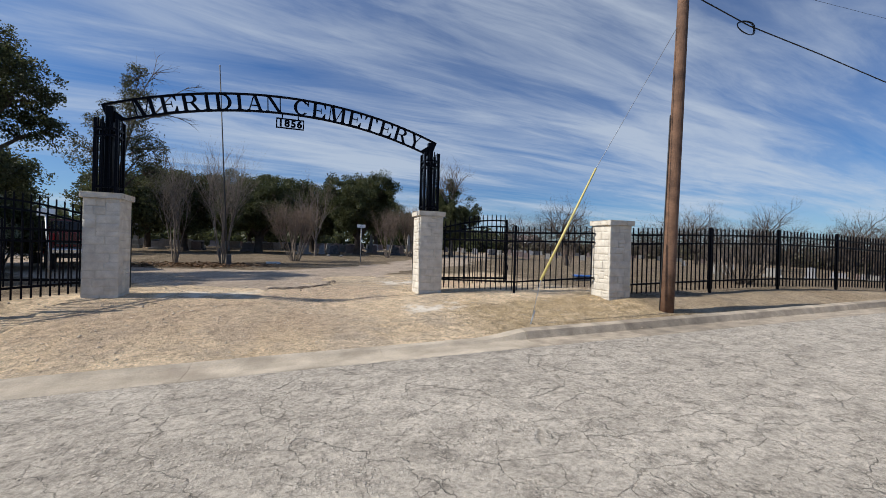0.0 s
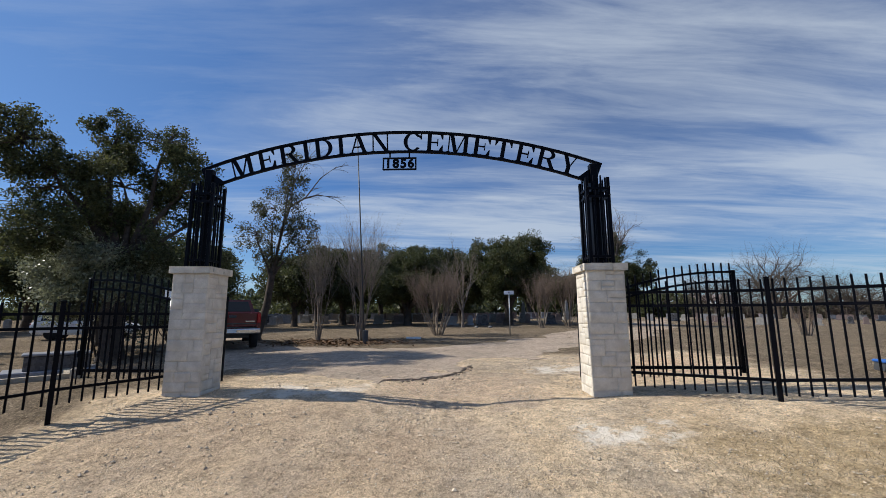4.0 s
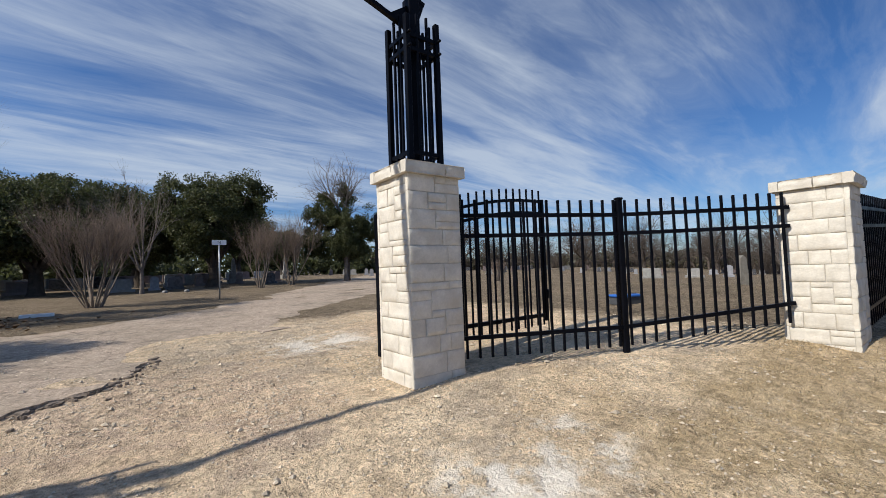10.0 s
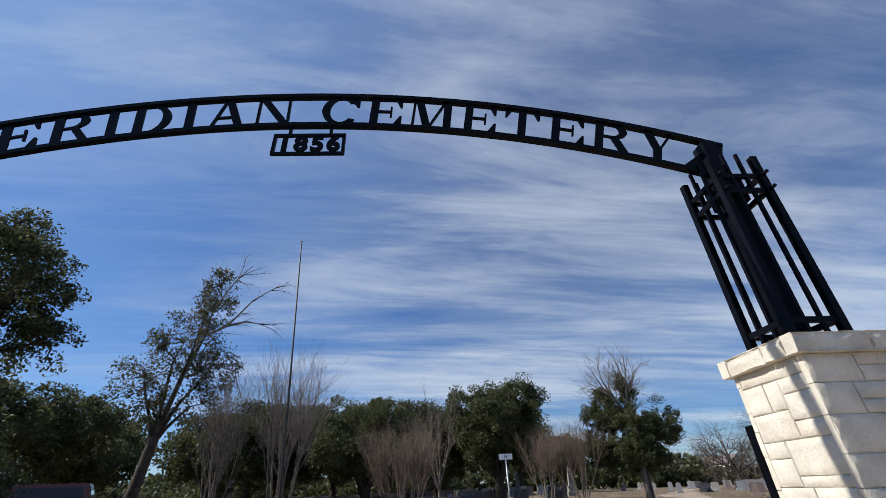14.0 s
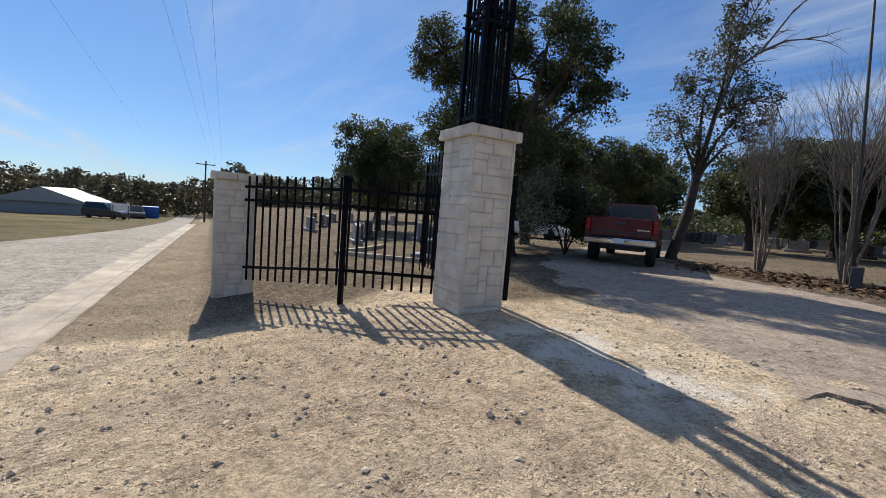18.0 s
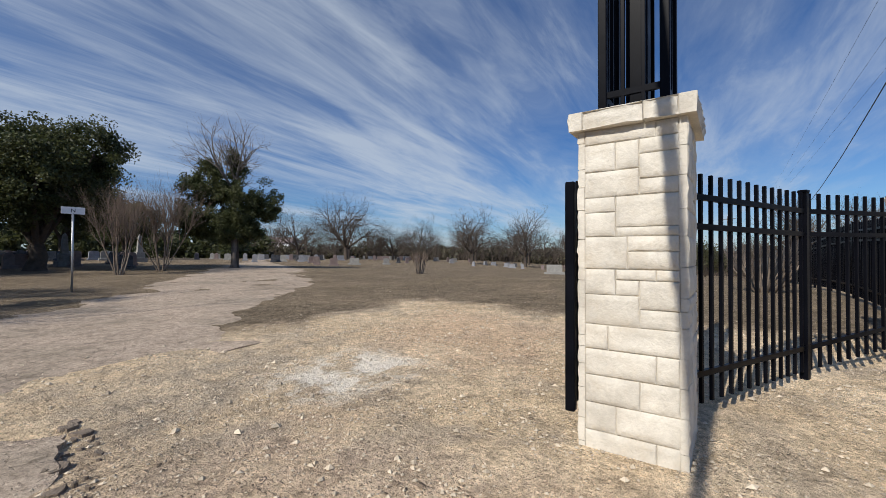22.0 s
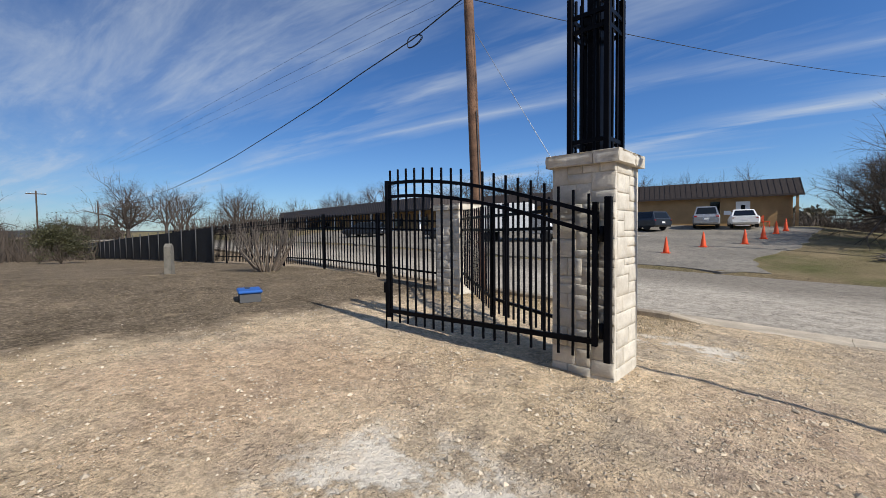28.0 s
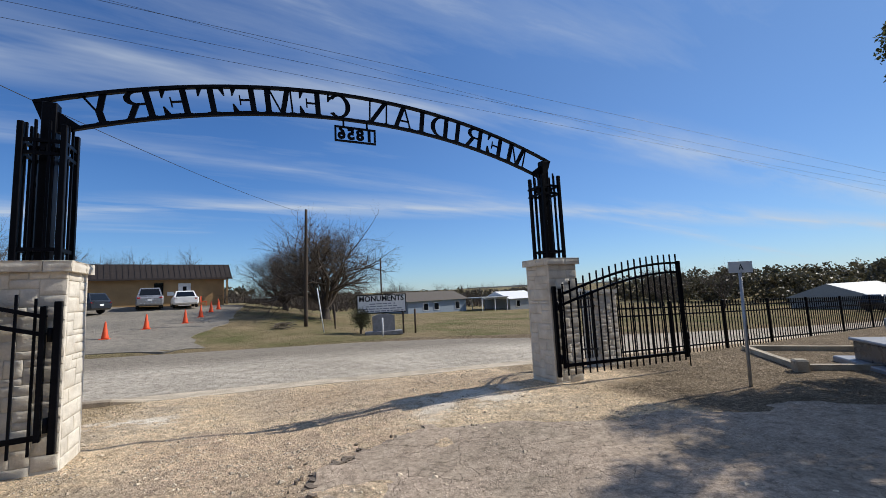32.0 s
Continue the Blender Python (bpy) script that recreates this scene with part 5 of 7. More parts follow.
def dome_oak(name, label, at, height, rad, low, radius, leafmat, seed, clumps=230, per=150, leaf=0.085, clump=0.62, lobes=5, trunk_h=1.6, heads=None, lean=(0, 0), gap=-0.28, limbs=30):
    """A dense evergreen: an uneven, lobed crown of many leaf clumps over forking limbs. rad: the crown's half widths in x and y; heads: the lobes themselves, centre and half widths."""
    rnd = random.Random(seed)
    ob = thing(name, label, "tree", (*at, gz(*at) - 0.05), group="cemetery trees")
    if heads:
        heads = [(Vector(q[:3]), Vector(q[3:])) for q in heads]
    else:
        heads = [(Vector((0, 0, (height + low) / 2)), Vector((rad[0] * 0.75, rad[1] * 0.75, (height - low) / 2 * 0.86)))]
        for k in range(lobes):
            a = 2 * math.pi * k / lobes + rnd.uniform(-.5, .5)
            s = rnd.uniform(0.4, 0.6)
            c = Vector((math.cos(a) * rad[0] * (1 - s), math.sin(a) * rad[1] * (1 - s), low + (height - low) * rnd.uniform(0.3, 0.78)))
            heads.append((c, Vector((rad[0] * s, rad[1] * s, min((height - low) * 0.32, height - c.z)))))
    vol = [e.x * e.y * e.z for c, e in heads]
    pts = []
    while len(pts) < clumps:
        c, e = rnd.choices(heads, vol)[0]
        d = Vector((rnd.gauss(0, 1), rnd.gauss(0, 1), rnd.gauss(0, 1))).normalized()
        t = rnd.uniform(0.2, 1.0) ** 0.5
        p = c + Vector((d.x * e.x, d.y * e.y, d.z * e.z)) * t
        if p.z > low * 0.9 and noise.noise((p.x * 0.9 + seed, p.y * 0.9, p.z * 0.9)) > gap:
            pts.append(p)
    me = Mesh()
    fork = Vector((lean[0] * trunk_h, lean[1] * trunk_h, trunk_h))
    me.tube([(0, 0, -0.1), (0, 0, 0.25), fork * 0.55 + Vector((rnd.uniform(-.1, .1), rnd.uniform(-.1, .1), 0)), fork], [radius * 1.5, radius * 1.05, radius * 0.95, radius * 0.85], 9, True, False)
    mains = []
    for c, e in heads:
        bow = fork.lerp(c, 0.45) + Vector((rnd.uniform(-.25, .25), rnd.uniform(-.25, .25), rnd.uniform(0.0, 0.35)))
        way_ = [fork * 0.93, fork.lerp(bow, 0.5), bow, bow.lerp(c, 0.55) + Vector((rnd.uniform(-.15, .15), rnd.uniform(-.15, .15), 0.1)), c]
        me.tube(way_, [radius * q for q in (0.46, 0.36, 0.26, 0.16, 0.07)], 7, True, False)
        mains += way_[2:]
    for p in rnd.sample(pts, limbs):
        start = min(mains, key=lambda q: (q - p).length + 0.4 * abs(q.z - p.z))
        mid = start.lerp(p, 0.5) + Vector((rnd.uniform(-.12, .12), rnd.uniform(-.12, .12), rnd.uniform(-.05, .18)))
        r0 = radius * rnd.uniform(0.07, 0.15)
        me.tube([start, start.lerp(mid, 0.5) + Vector((0, 0, 0.05)), mid, mid.lerp(p, 0.55) + Vector((rnd.uniform(-.15, .15), rnd.uniform(-.15, .15), 0.05)), p], [r0, r0 * 0.8, r0 * 0.55, r0 * 0.3, 0.012], 5, True, False)
    part("trunk", me, BARK, ob, "dark rough bark")
    part("crown", leaf_cloud(pts, [clump * rnd.uniform(0.55, 1.25) for _ in pts], per, leaf, seed), leafmat, ob)
    return ob


big_oak = dome_oak("live_oak", "large dark evergreen oak behind the open gate leaf", (-10.7, 5.9), 9.2, (3, 3), 2.2, 0.34, OAKLEAF, 5, 860, 84, 0.046, 0.35, 7, 2.9, gap=-0.02, limbs=240,
                   heads=((-0.4, 0.2, 6.0, 1.7, 1.7, 1.7), (-0.7, 0.0, 7.7, 1.2, 1.2, 1.1), (1.2, 1.3, 6.7, 1.35, 1.35, 1.2), (1.6, 1.9, 5.2, 1.0, 1.0, 0.6), (-1.7, -0.8, 5.7, 1.3, 1.3, 1.1), (0.2, 0.2, 3.9, 1.4, 1.5, 1.0), (-1.6, -1.3, 4.2, 1.3, 1.3, 0.9), (0.5, 0.8, 7.8, 0.9, 0.9, 0.9), (-2.4, -1.6, 7.0, 1.3, 1.2, 1.1)))
dome_oak("live_oak", "dark low oak beside the drive", (-15.1, 10.5), 6.4, (3.0, 2.8), 1.5, 0.24, OAKLEAF, 15, 260, 150, 0.06, 0.55, 6, 1.9)
thin_tree = dome_oak("cedar_elm", "leaning tree with thin grey-green foliage and dead branches", (-9.2, 12.9), 9.6, (1.5, 1.5), 3.2, 0.19, OLIVELEAF, 12, 430, 33, 0.045, 0.32, 5, 3.3, lean=(0.14, 0.06), gap=-0.12, limbs=150,
                     heads=((-0.3, -0.1, 5.3, 1.0, 1.0, 1.0), (0.5, 0.3, 6.7, 1.25, 1.2, 1.3), (1.1, 0.6, 8.2, 0.85, 0.9, 1.2), (1.7, 0.8, 5.8, 0.95, 1.0, 1.0), (1.5, 0.7, 4.5, 0.85, 0.85, 0.7), (0.2, 0.2, 4.2, 0.7, 0.7, 0.6), (1.2, 0.6, 9.2, 0.6, 0.6, 0.9)))
rdead = random.Random(77)
for pts_ in (((0.45, 0.2, 3.3), (0.9, 0.35, 6.0), (1.25, 0.45, 8.2), (1.75, 0.7, 9.6), (2.2, 0.85, 10.3)), ((1.15, 0.42, 7.0), (1.8, 0.7, 7.5), (2.5, 0.95, 8.7), (3.3, 1.3, 9.5)), ((1.8, 0.7, 7.5), (2.4, 0.95, 7.75), (3.0, 1.2, 7.7)), ((0.9, 0.35, 5.4), (1.7, 0.6, 5.9), (2.4, 0.9, 5.7), (2.6, 1.0, 5.0))):
    twig_, ends = Mesh(), []
    q = [Vector(p) for p in pts_]
    twig_.tube(q, [0.05 - 0.038 * k / (len(q) - 1) for k in range(len(q))], 6, True, False)
    for a_, b_ in zip(q[:-1], q[1:]):
        for _ in range(3):
            d_ = ((b_ - a_).normalized() + Vector((rdead.uniform(-.8, .9), rdead.uniform(-.7, .7), rdead.uniform(-.8, .6)))).normalized()
            grow(twig_, a_.lerp(b_, rdead.random()), d_, rdead.uniform(0.5, 1.0), 0.02, 1, rdead, ends, dict(kids=(0, 3), spread=45, lift=-0.1, shrink=0.6, bend=0.25, sides=4))
    part("dead_branch", twig_, GREYBARK, thin_tree, "bare grey dead branch")
crape("crape_myrtle", "bare crape myrtle with a cluster of pale stems", (-5.75, 11.75), 5.9, 8, 9, 31, GREYBARK, 3, 1)
crape("crape_myrtle", "tall bare crape myrtle beside the flagpole", (-3.65, 11.3), 6.4, 10, 9, 32, GREYBARK, 3, 1)
crape("crape_myrtle", "rounded bare crape myrtle with reddish twigs", (-0.3, 15.7), 4.6, 18, 28, 33, TWIG, 3, 2)
crape("crape_myrtle", "slender bare crape myrtle by the drive", (6.75, 22.0), 4.5, 9, 16, 34, TWIG, 3, 2)
crape("crape_myrtle", "slender bare crape myrtle by the drive", (9.0, 23.6), 5.5, 11, 21, 35, TWIG, 3, 2)
bare_tree("bare_tree", "slim leafless tree among the graves", (1.2, 24.0), 7.2, 1.2, 0.10, 36, spread=24, levels=4, kids=(0, 4, 4, 4))
oak_a = dome_oak("live_oak", "dense rounded dark green oak among the graves", (-3.4, 27.6), 7.3, (4.5, 3.8), 1.5, 0.34, CEDARLEAF, 41, 460, 190, 0.07, 0.62, 7, 1.3)
dome_oak("live_oak", "dense dark green oak behind the crape myrtle", (1.2, 32.5), 7.2, (3.8, 3.4), 1.3, 0.3, CEDARLEAF, 47, 320, 170, 0.08, 0.66, 6, 1.2)
dome_oak("live_oak", "dark oak shading old graves", (-9.2, 28.5), 7.0, (3.6, 3.4), 1.3, 0.3, OAKLEAF, 48, 320, 170, 0.08, 0.66, 6, 1.2)
oak_b = dome_oak("live_oak", "broad dark green oak among the graves", (5.1, 27.6), 7.8, (3.7, 3.5), 1.5, 0.38, CEDARLEAF, 42, 460, 190, 0.07, 0.62, 7, 1.3)
juniper = dome_oak("juniper", "ragged juniper with a bare dead top", (13.2, 24.4), 6.6, (2.3, 2.0), 1.4, 0.22, CEDARLEAF, 43, 780, 110, 0.055, 0.36, 4, 1.4, gap=-0.22, limbs=120,
                   heads=((0.1, 0, 3.7, 1.8, 1.7, 1.7), (0.0, 0.0, 2.4, 1.6, 1.6, 1.0), (-2.0, 0.9, 3.6, 1.0, 1.0, 2.0), (1.5, -0.7, 4.2, 1.0, 1.0, 1.6), (-1.2, 0.5, 5.0, 1.0, 1.0, 1.4), (0.1, 0, 6.2, 0.6, 0.6, 1.3)))
dead_top = bare_tree("dead_tree", "bare dead treetop rising over the juniper", (13.1, 24.3), 9.5, 4.4, 0.16, 44, spread=52, levels=4, kids=(0, 5, 5, 5))


def dead_conifer(label, at, height, radius, seed):
    """A straight dead trunk with short drooping side branches all the way up."""
    rnd = random.Random(seed)
    ob = thing("dead_tree", label, "tree", (*at, gz(*at) - 0.05), group="bare winter trees")
    part("trunk", Mesh().tube([(0.03 * k * rnd.uniform(-1, 1), 0.03 * k * rnd.uniform(-1, 1), height * k / 6) for k in range(7)], [radius * (1.1 - 0.98 * k / 6) for k in range(7)], 8), GREYBARK, ob)
    for k in range(46):
        t = rnd.uniform(0.34, 0.97)
        a, ln = rnd.uniform(0, 2 * math.pi), (1.0 - t) * rnd.uniform(1.6, 4.4) + 0.25
        p, d = Vector((0, 0, height * t)), Vector((math.cos(a), math.sin(a), rnd.uniform(-.1, .45)))
        br_ = Mesh()
        pts_ = [p, p + d * ln * 0.4, p + d * ln * 0.7 + Vector((0, 0, -0.12 * ln)), p + d * ln + Vector((0, 0, -0.05 * ln))]
        br_.tube(pts_, [0.028, 0.02, 0.014, 0.006], 5, True, False)
        for _ in range(4):
            q = pts_[1].lerp(pts_[3], rnd.random())
            br_.tube([q, q + Vector((rnd.uniform(-.3, .3), rnd.uniform(-.3, .3), rnd.uniform(-.35, .1))) * min(1.0, ln)], [0.009, 0.004], 4, True, False)
        part("branch", br_, GREYBARK, ob)
    return ob


dead_conifer("slim dead conifer with bare drooping branches", (-17.6, 7.0), 10.6, 0.14, 45)



def shrub(name, label, at, rx_, ry_, h, mat, seed, leaves=9000, leaf=0.055):
    rnd = random.Random(seed)
    ob = thing(name, label, "shrub", (*at, gz(*at) - 0.03))
    me, tips = Mesh(), []
    for k in range(7):
        a = 2 * math.pi * k / 7 + rnd.uniform(-.3, .3)
        d = Vector((math.cos(a) * 0.5, math.sin(a) * 0.5, 1)).normalized()
        grow(me, Vector((0, 0, 0)), d, h * 0.5, 0.05, 3, rnd, tips, dict(kids=(0, 4, 4, 4), spread=45, lift=0.15, shrink=0.7, bend=0.15, sides=5))
    mx = max(math.hypot(t.x / rx_, t.y / ry_) for t in tips)
    mz = max(t.z for t in tips)
    f = lambda q: Vector((q[0] / mx * 0.92, q[1] / mx * 0.92, q[2] / mz * h * 0.94))
    me.v = [tuple(f(v)) for v in me.v]
    tips = [f(t) for t in tips]
    part("stem", me, BARK, ob)
    part("crown", leaf_cloud(tips, [0.45 * rnd.uniform(0.6, 1.2) for _ in tips], max(6, leaves // len(tips)), leaf, seed), mat, ob)
    return ob


shrub("evergreen_shrub", "big shrub with glossy grey-green leaves behind the fence", (-11.7, 6.5), 3.0, 2.6, 5.3, GLOSSLEAF, 51, 62000, 0.048)
shrub("evergreen_shrub", "dense dark shrub under the oak behind the fence", (-10.6, 8.6), 2.0, 1.9, 3.0, OAKLEAF, 52, 30000, 0.042)
shrub("evergreen_shrub", "olive-brown ragged thicket where the fence ends", (43, 1.8), 2.6, 2.2, 3.6, OLIVELEAF, 54, 9000, 0.06)
dome_oak("juniper", "dark juniper far along the fence", (-24, 6.3), 7.2, (3.0, 2.9), 0.7, 0.2, CEDARLEAF, 53, 260, 150, 0.075, 0.6, 6, 1.0)
dome_oak("live_oak", "dark oak shading the far drive", (-19.5, 21), 7.4, (4.2, 3.8), 1.8, 0.26, OAKLEAF, 54, 220, 110, 0.09, 0.7, 5)

# woods further off: copies of a few trees, turned and sized
far_oak = dome_oak("live_oak", "dark evergreen oak at the back of the cemetery", (-14, 36), 7.2, (4.2, 3.8), 1.2, 0.28, OAKLEAF, 61, 230, 95, 0.11, 0.75, 6)
far_bare = bare_tree("bare_tree", "round-headed leafless tree at the far edge of the field", (42.7, 47.8), 12.0, 1.9, 0.3, 62, spread=66, kids=(0, 4, 4, 5, 5), levels=5, limbs=7, lift=0.12, mat=FARBARK)
far_bare2 = bare_tree("bare_tree", "leafless grey tree in the far hedgerow", (70, 30), 8.0, 1.6, 0.2, 63, spread=45, kids=(0, 4, 4, 4, 4), mat=FARBARK)
far_bare3 = bare_tree("bare_tree", "leafless grey tree in the far hedgerow", (84, 44), 7.0, 1.0, 0.18, 64, spread=50, kids=(0, 4, 4, 4, 4), mat=FARBARK)


def plant(src, x, y, s, turn, z=None):
    ob = copy_thing(src, pose(x, y, (gz(x, y) if z is None else z) - 0.05, 0, 0, turn) @ Matrix.Scale(s, 4))
    return ob


rt = random.Random(7)
for x, y, s in ((-25, 33, 1.0), (-8, 40, 1.05), (1, 44, 1.0), (10, 46, 1.1), (-19, 45, 1.1), (-33, 24, 1.1), (-30, 40, 1.2), (-40, 34, 1.2), (-12.5, 26, 0.9), (-40, 12, 1.0), (-5, 52, 1.1), (18, 58, 1.0), (-22, 26.5, 0.9), (-35, 18, 1.0), (-5, 36, 0.85), (-46, 22, 1.1), (-50, 40, 1.2)):
    plant(far_oak, x, y, s, rt.uniform(0, 360))
for k in range(46):
    a = radians(rt.uniform(-8, 62))
    r = rt.uniform(75, 120)
    plant(rt.choice((far_bare2, far_bare3)), math.cos(a) * r, math.sin(a) * r, rt.uniform(0.8, 1.25), rt.uniform(0, 360))
for x, y, s in ((37.3, 52.1, 0.75), (47.8, 42.9, 0.6), (51.3, 38.8, 0.5), (53.0, 31.7, 0.85), (56.0, 24.5, 0.85), (56.0, 8.9, 0.8), (58.0, 16.5, 0.75), (62.0, 11.5, 0.5), (64, -6, .8), (78, 62, 1.0)):
    plant(far_bare, x, y, s, rt.uniform(0, 360))
for k in range(26):
    plant(rt.choice((far_bare2, far_bare3)), rt.uniform(10, 95), rt.uniform(-85, -62), rt.uniform(0.9, 1.3), rt.uniform(0, 360))
for k in range(30):
    x, y = (rt.uniform(60, 110), rt.uniform(-50, -8)) if k < 16 else (rt.uniform(5, 60), rt.uniform(-64, -54))
    plant(rt.choice((far_bare2, far_bare3)), x, y, rt.uniform(1.0, 1.45), rt.uniform(0, 360))
big_bare = bare_tree("bare_tree", "large spreading leafless tree across the street", (-4.6, -28.6), 10.4, 1.1, 0.38, 66, mat=FARBARK, spread=56, levels=5, kids=(0, 7, 6, 5, 4), lift=0.2, limbs=10, shrink=0.76)
plant(big_bare, -2.2, -37.5, 0.72, 120)
for x, y, s in ((-58.5, -36.0, 0.95), (-62.5, -41.5, 1.05), (-57.0, -46.5, 0.85), (-66.0, -33.0, 1.0), (-55.0, -52.5, 0.7), (-69.0, -46.0, 1.1)):
    plant(far_bare2, x, y, s, rt.uniform(0, 360))
for k in range(40):
    x, y = rt.uniform(-75, -8), rt.uniform(-95, -62)
    plant(rt.choice((far_bare2, far_bare3)), x, y, rt.uniform(0.55, 0.9), rt.uniform(0, 360), gz(x, y) - 0.6)

# far woods: brush and evergreens too far off to count
def brush(name, label, mat, pts_fn, count, tall, seed, wide=0.05, lean=0.25):
    rs_ = np.random.RandomState(seed)
    me = Mesh()
    for k in range(count):
        x, y = pts_fn(rs_)
        h = tall * rs_.uniform(0.25, 1.0) ** 0.8 * (0.75 + 0.5 * noise.noise((x * 0.06, y * 0.06, seed)))
        z = gz(x, y) - 0.1
        for j in range(5):
            t = Vector((rs_.normal() * lean * h, rs_.normal() * lean * h, h * rs_.uniform(0.6, 1.0)))
            a = rs_.uniform(0, 3.14)
            u = Vector((math.cos(a), math.sin(a), 0)) * wide
            p = Vector((x, y, z))
            q = p + t * 0.45 + Vector((rs_.normal() * 0.2, rs_.normal() * 0.2, 0))
            me.add([p - u, p + u, q + u * 0.7, q - u * 0.7, p + t], [(0, 1, 2, 3), (3, 2, 4)])
    return solid(name, me, mat, label, "woods", kind="stuff")


def east_belt(r_):
    a = radians(r_.uniform(-6, 64))
    d = r_.uniform(88, 125)
    return math.cos(a) * d, math.sin(a) * d


def south_belt(r_):
    return r_.uniform(-95, 110), r_.uniform(-96, -70)


def west_belt(r_):
    return r_.uniform(-125, -84), r_.uniform(-75, 60)


brush("brushwood", "grey leafless brush along the far field edge", FARBARK, east_belt, 4200, 6.5, 91, 0.06)
brush("brushwood", "grey leafless brush along the fence line", FARBARK, lambda r_: (r_.uniform(58, 100), r_.uniform(-3, 14)), 700, 5.5, 98, 0.045)
brush("brushwood", "grey leafless thicket behind the long building", FARBARK, lambda r_: (r_.uniform(60, 110), r_.uniform(-60, -20)), 900, 7.5, 99, 0.05)
brush("brushwood", "grey leafless brush behind the houses", FARBARK, south_belt, 2200, 5.0, 92, 0.07)


def leaf_belt(name, label, mat, pts_fn, count, tall, seed, per=26, leaf=0.3):
    rs_ = np.random.RandomState(seed)
    cs, rr = [], []
    for k in range(count):
        x, y = pts_fn(rs_)
        h = tall * (0.6 + 0.6 * abs(noise.noise((x * 0.07, y * 0.07, seed))))
        for j in range(4):
            cs.append((x + rs_.normal() * 1.2, y + rs_.normal() * 1.2, gz(x, y) + h * rs_.uniform(0.03, 0.95)))
            rr.append(rs_.uniform(0.8, 1.5))
    return solid(name, leaf_cloud(cs, rr, per, leaf, seed), mat, label, "woods", kind="stuff")


DUSKLEAF = leafy("mixed_winter_foliage", (0.06, 0.058, 0.030), (0.105, 0.088, 0.052))
leaf_belt("far_woods", "dark belt of trees behind the cemetery", OAKLEAF, lambda r_: (r_.uniform(-75, 42), r_.uniform(66, 84)), 300, 6.5, 93, 34, 0.4)
leaf_belt("far_woods", "dark undergrowth behind the graves", OAKLEAF, lambda r_: (r_.uniform(-70, 4), r_.uniform(52, 66)), 240, 3.2, 97, 34, 0.3)
leaf_belt("far_woods", "dark woods across the valley", DUSKLEAF, west_belt, 820, 8.6, 94, 34, 0.32)
leaf_belt("far_woods", "low scrub under the far trees", DUSKLEAF, east_belt, 560, 3.6, 95, 26, 0.30)
leaf_belt("far_woods", "winter scrub behind the houses", DUSKLEAF, lambda r_: (r_.uniform(-95, 100), r_.uniform(-120, -88)), 280, 4.5, 96, 28, 0.42)

# distant wooded hills
hill = Mesh()
cols, rowsn = 160, 5
for j in range(rowsn):
    for i in range(cols + 1):
        a = 2 * math.pi * i / cols
        r = 260 + j * 130
        h = (0, 1.0, 2.6, 4.6, 0)[j] * (1 + 0.5 * noise.noise((math.cos(a) * 3, math.sin(a) * 3, j))) * 2.2
        hill.v.append((math.cos(a) * r, math.sin(a) * r, -3 + h + (2.0 * noise.noise((a * 40, j, 3)) if 0 < j < 4 else 0)))
hill.f = [(j * (cols + 1) + i, j * (cols + 1) + i + 1, (j + 1) * (cols + 1) + i + 1, (j + 1) * (cols + 1) + i) for j in range(rowsn - 1) for i in range(cols)]
hill.s = [True] * len(hill.f)
HILL = surface("distant_woods", (0.042, 0.043, 0.036), 0.95, vary=0.35, scale=0.05, fine=0.4, bump=0)
solid("backdrop", hill, HILL, "low wooded hills along the horizon", "hills", kind="structure")


# ---- utility pole, wires, flagpole, small signs ----
def utility_pole(label, at, height, lean, r=0.15, cross=False, mat=None):
    ob = thing("utility_pole", label, "pole", (*at, gz(*at) - 0.2), group="utility poles")
    top = Vector((lean[0], lean[1], height))
    part("pole", Mesh().tube([top * (k / 8) for k in range(9)], [r - (r * 0.3) * k / 8 for k in range(9)], 14), mat or WOOD, ob)
    if cross:
        arm = part("crossarm", Mesh().bevel_box((top.x, top.y, height - 0.5), (0.12, 2.4, 0.12), 0.01), mat or WOOD, ob)
        for k in (-1.05, -0.6, 0.6, 1.05):
            part("insulator", Mesh().lathe([(0.03, 0), (0.05, 0.05), (0.03, 0.12)], 8, (top.x, top.y + k, height - 0.44)), WHITE, arm)
    return ob


pole = utility_pole("tall brown wooden utility pole at the street edge", (8.29, -3.76), 10.6, (0.42, 0.05), 0.165)
part("conduit", Mesh().tube([(-0.16, 0.05, 0.1), (-0.16 + 0.2, 0.08, 5.0)], 0.013, 8), GREYPLASTIC, pole, "grey ground-wire conduit")


def cable(name, label, a, b, sagm, r=0.016, n=18):
    a, b = Vector(a), Vector(b)
    pts = [a.lerp(b, k / n) - Vector((0, 0, sagm * 4 * (k / n) * (1 - k / n))) for k in range(n + 1)]
    return solid(name, Mesh().tube(pts, r, 6), CABLE, label, "cable", "overhead wires")


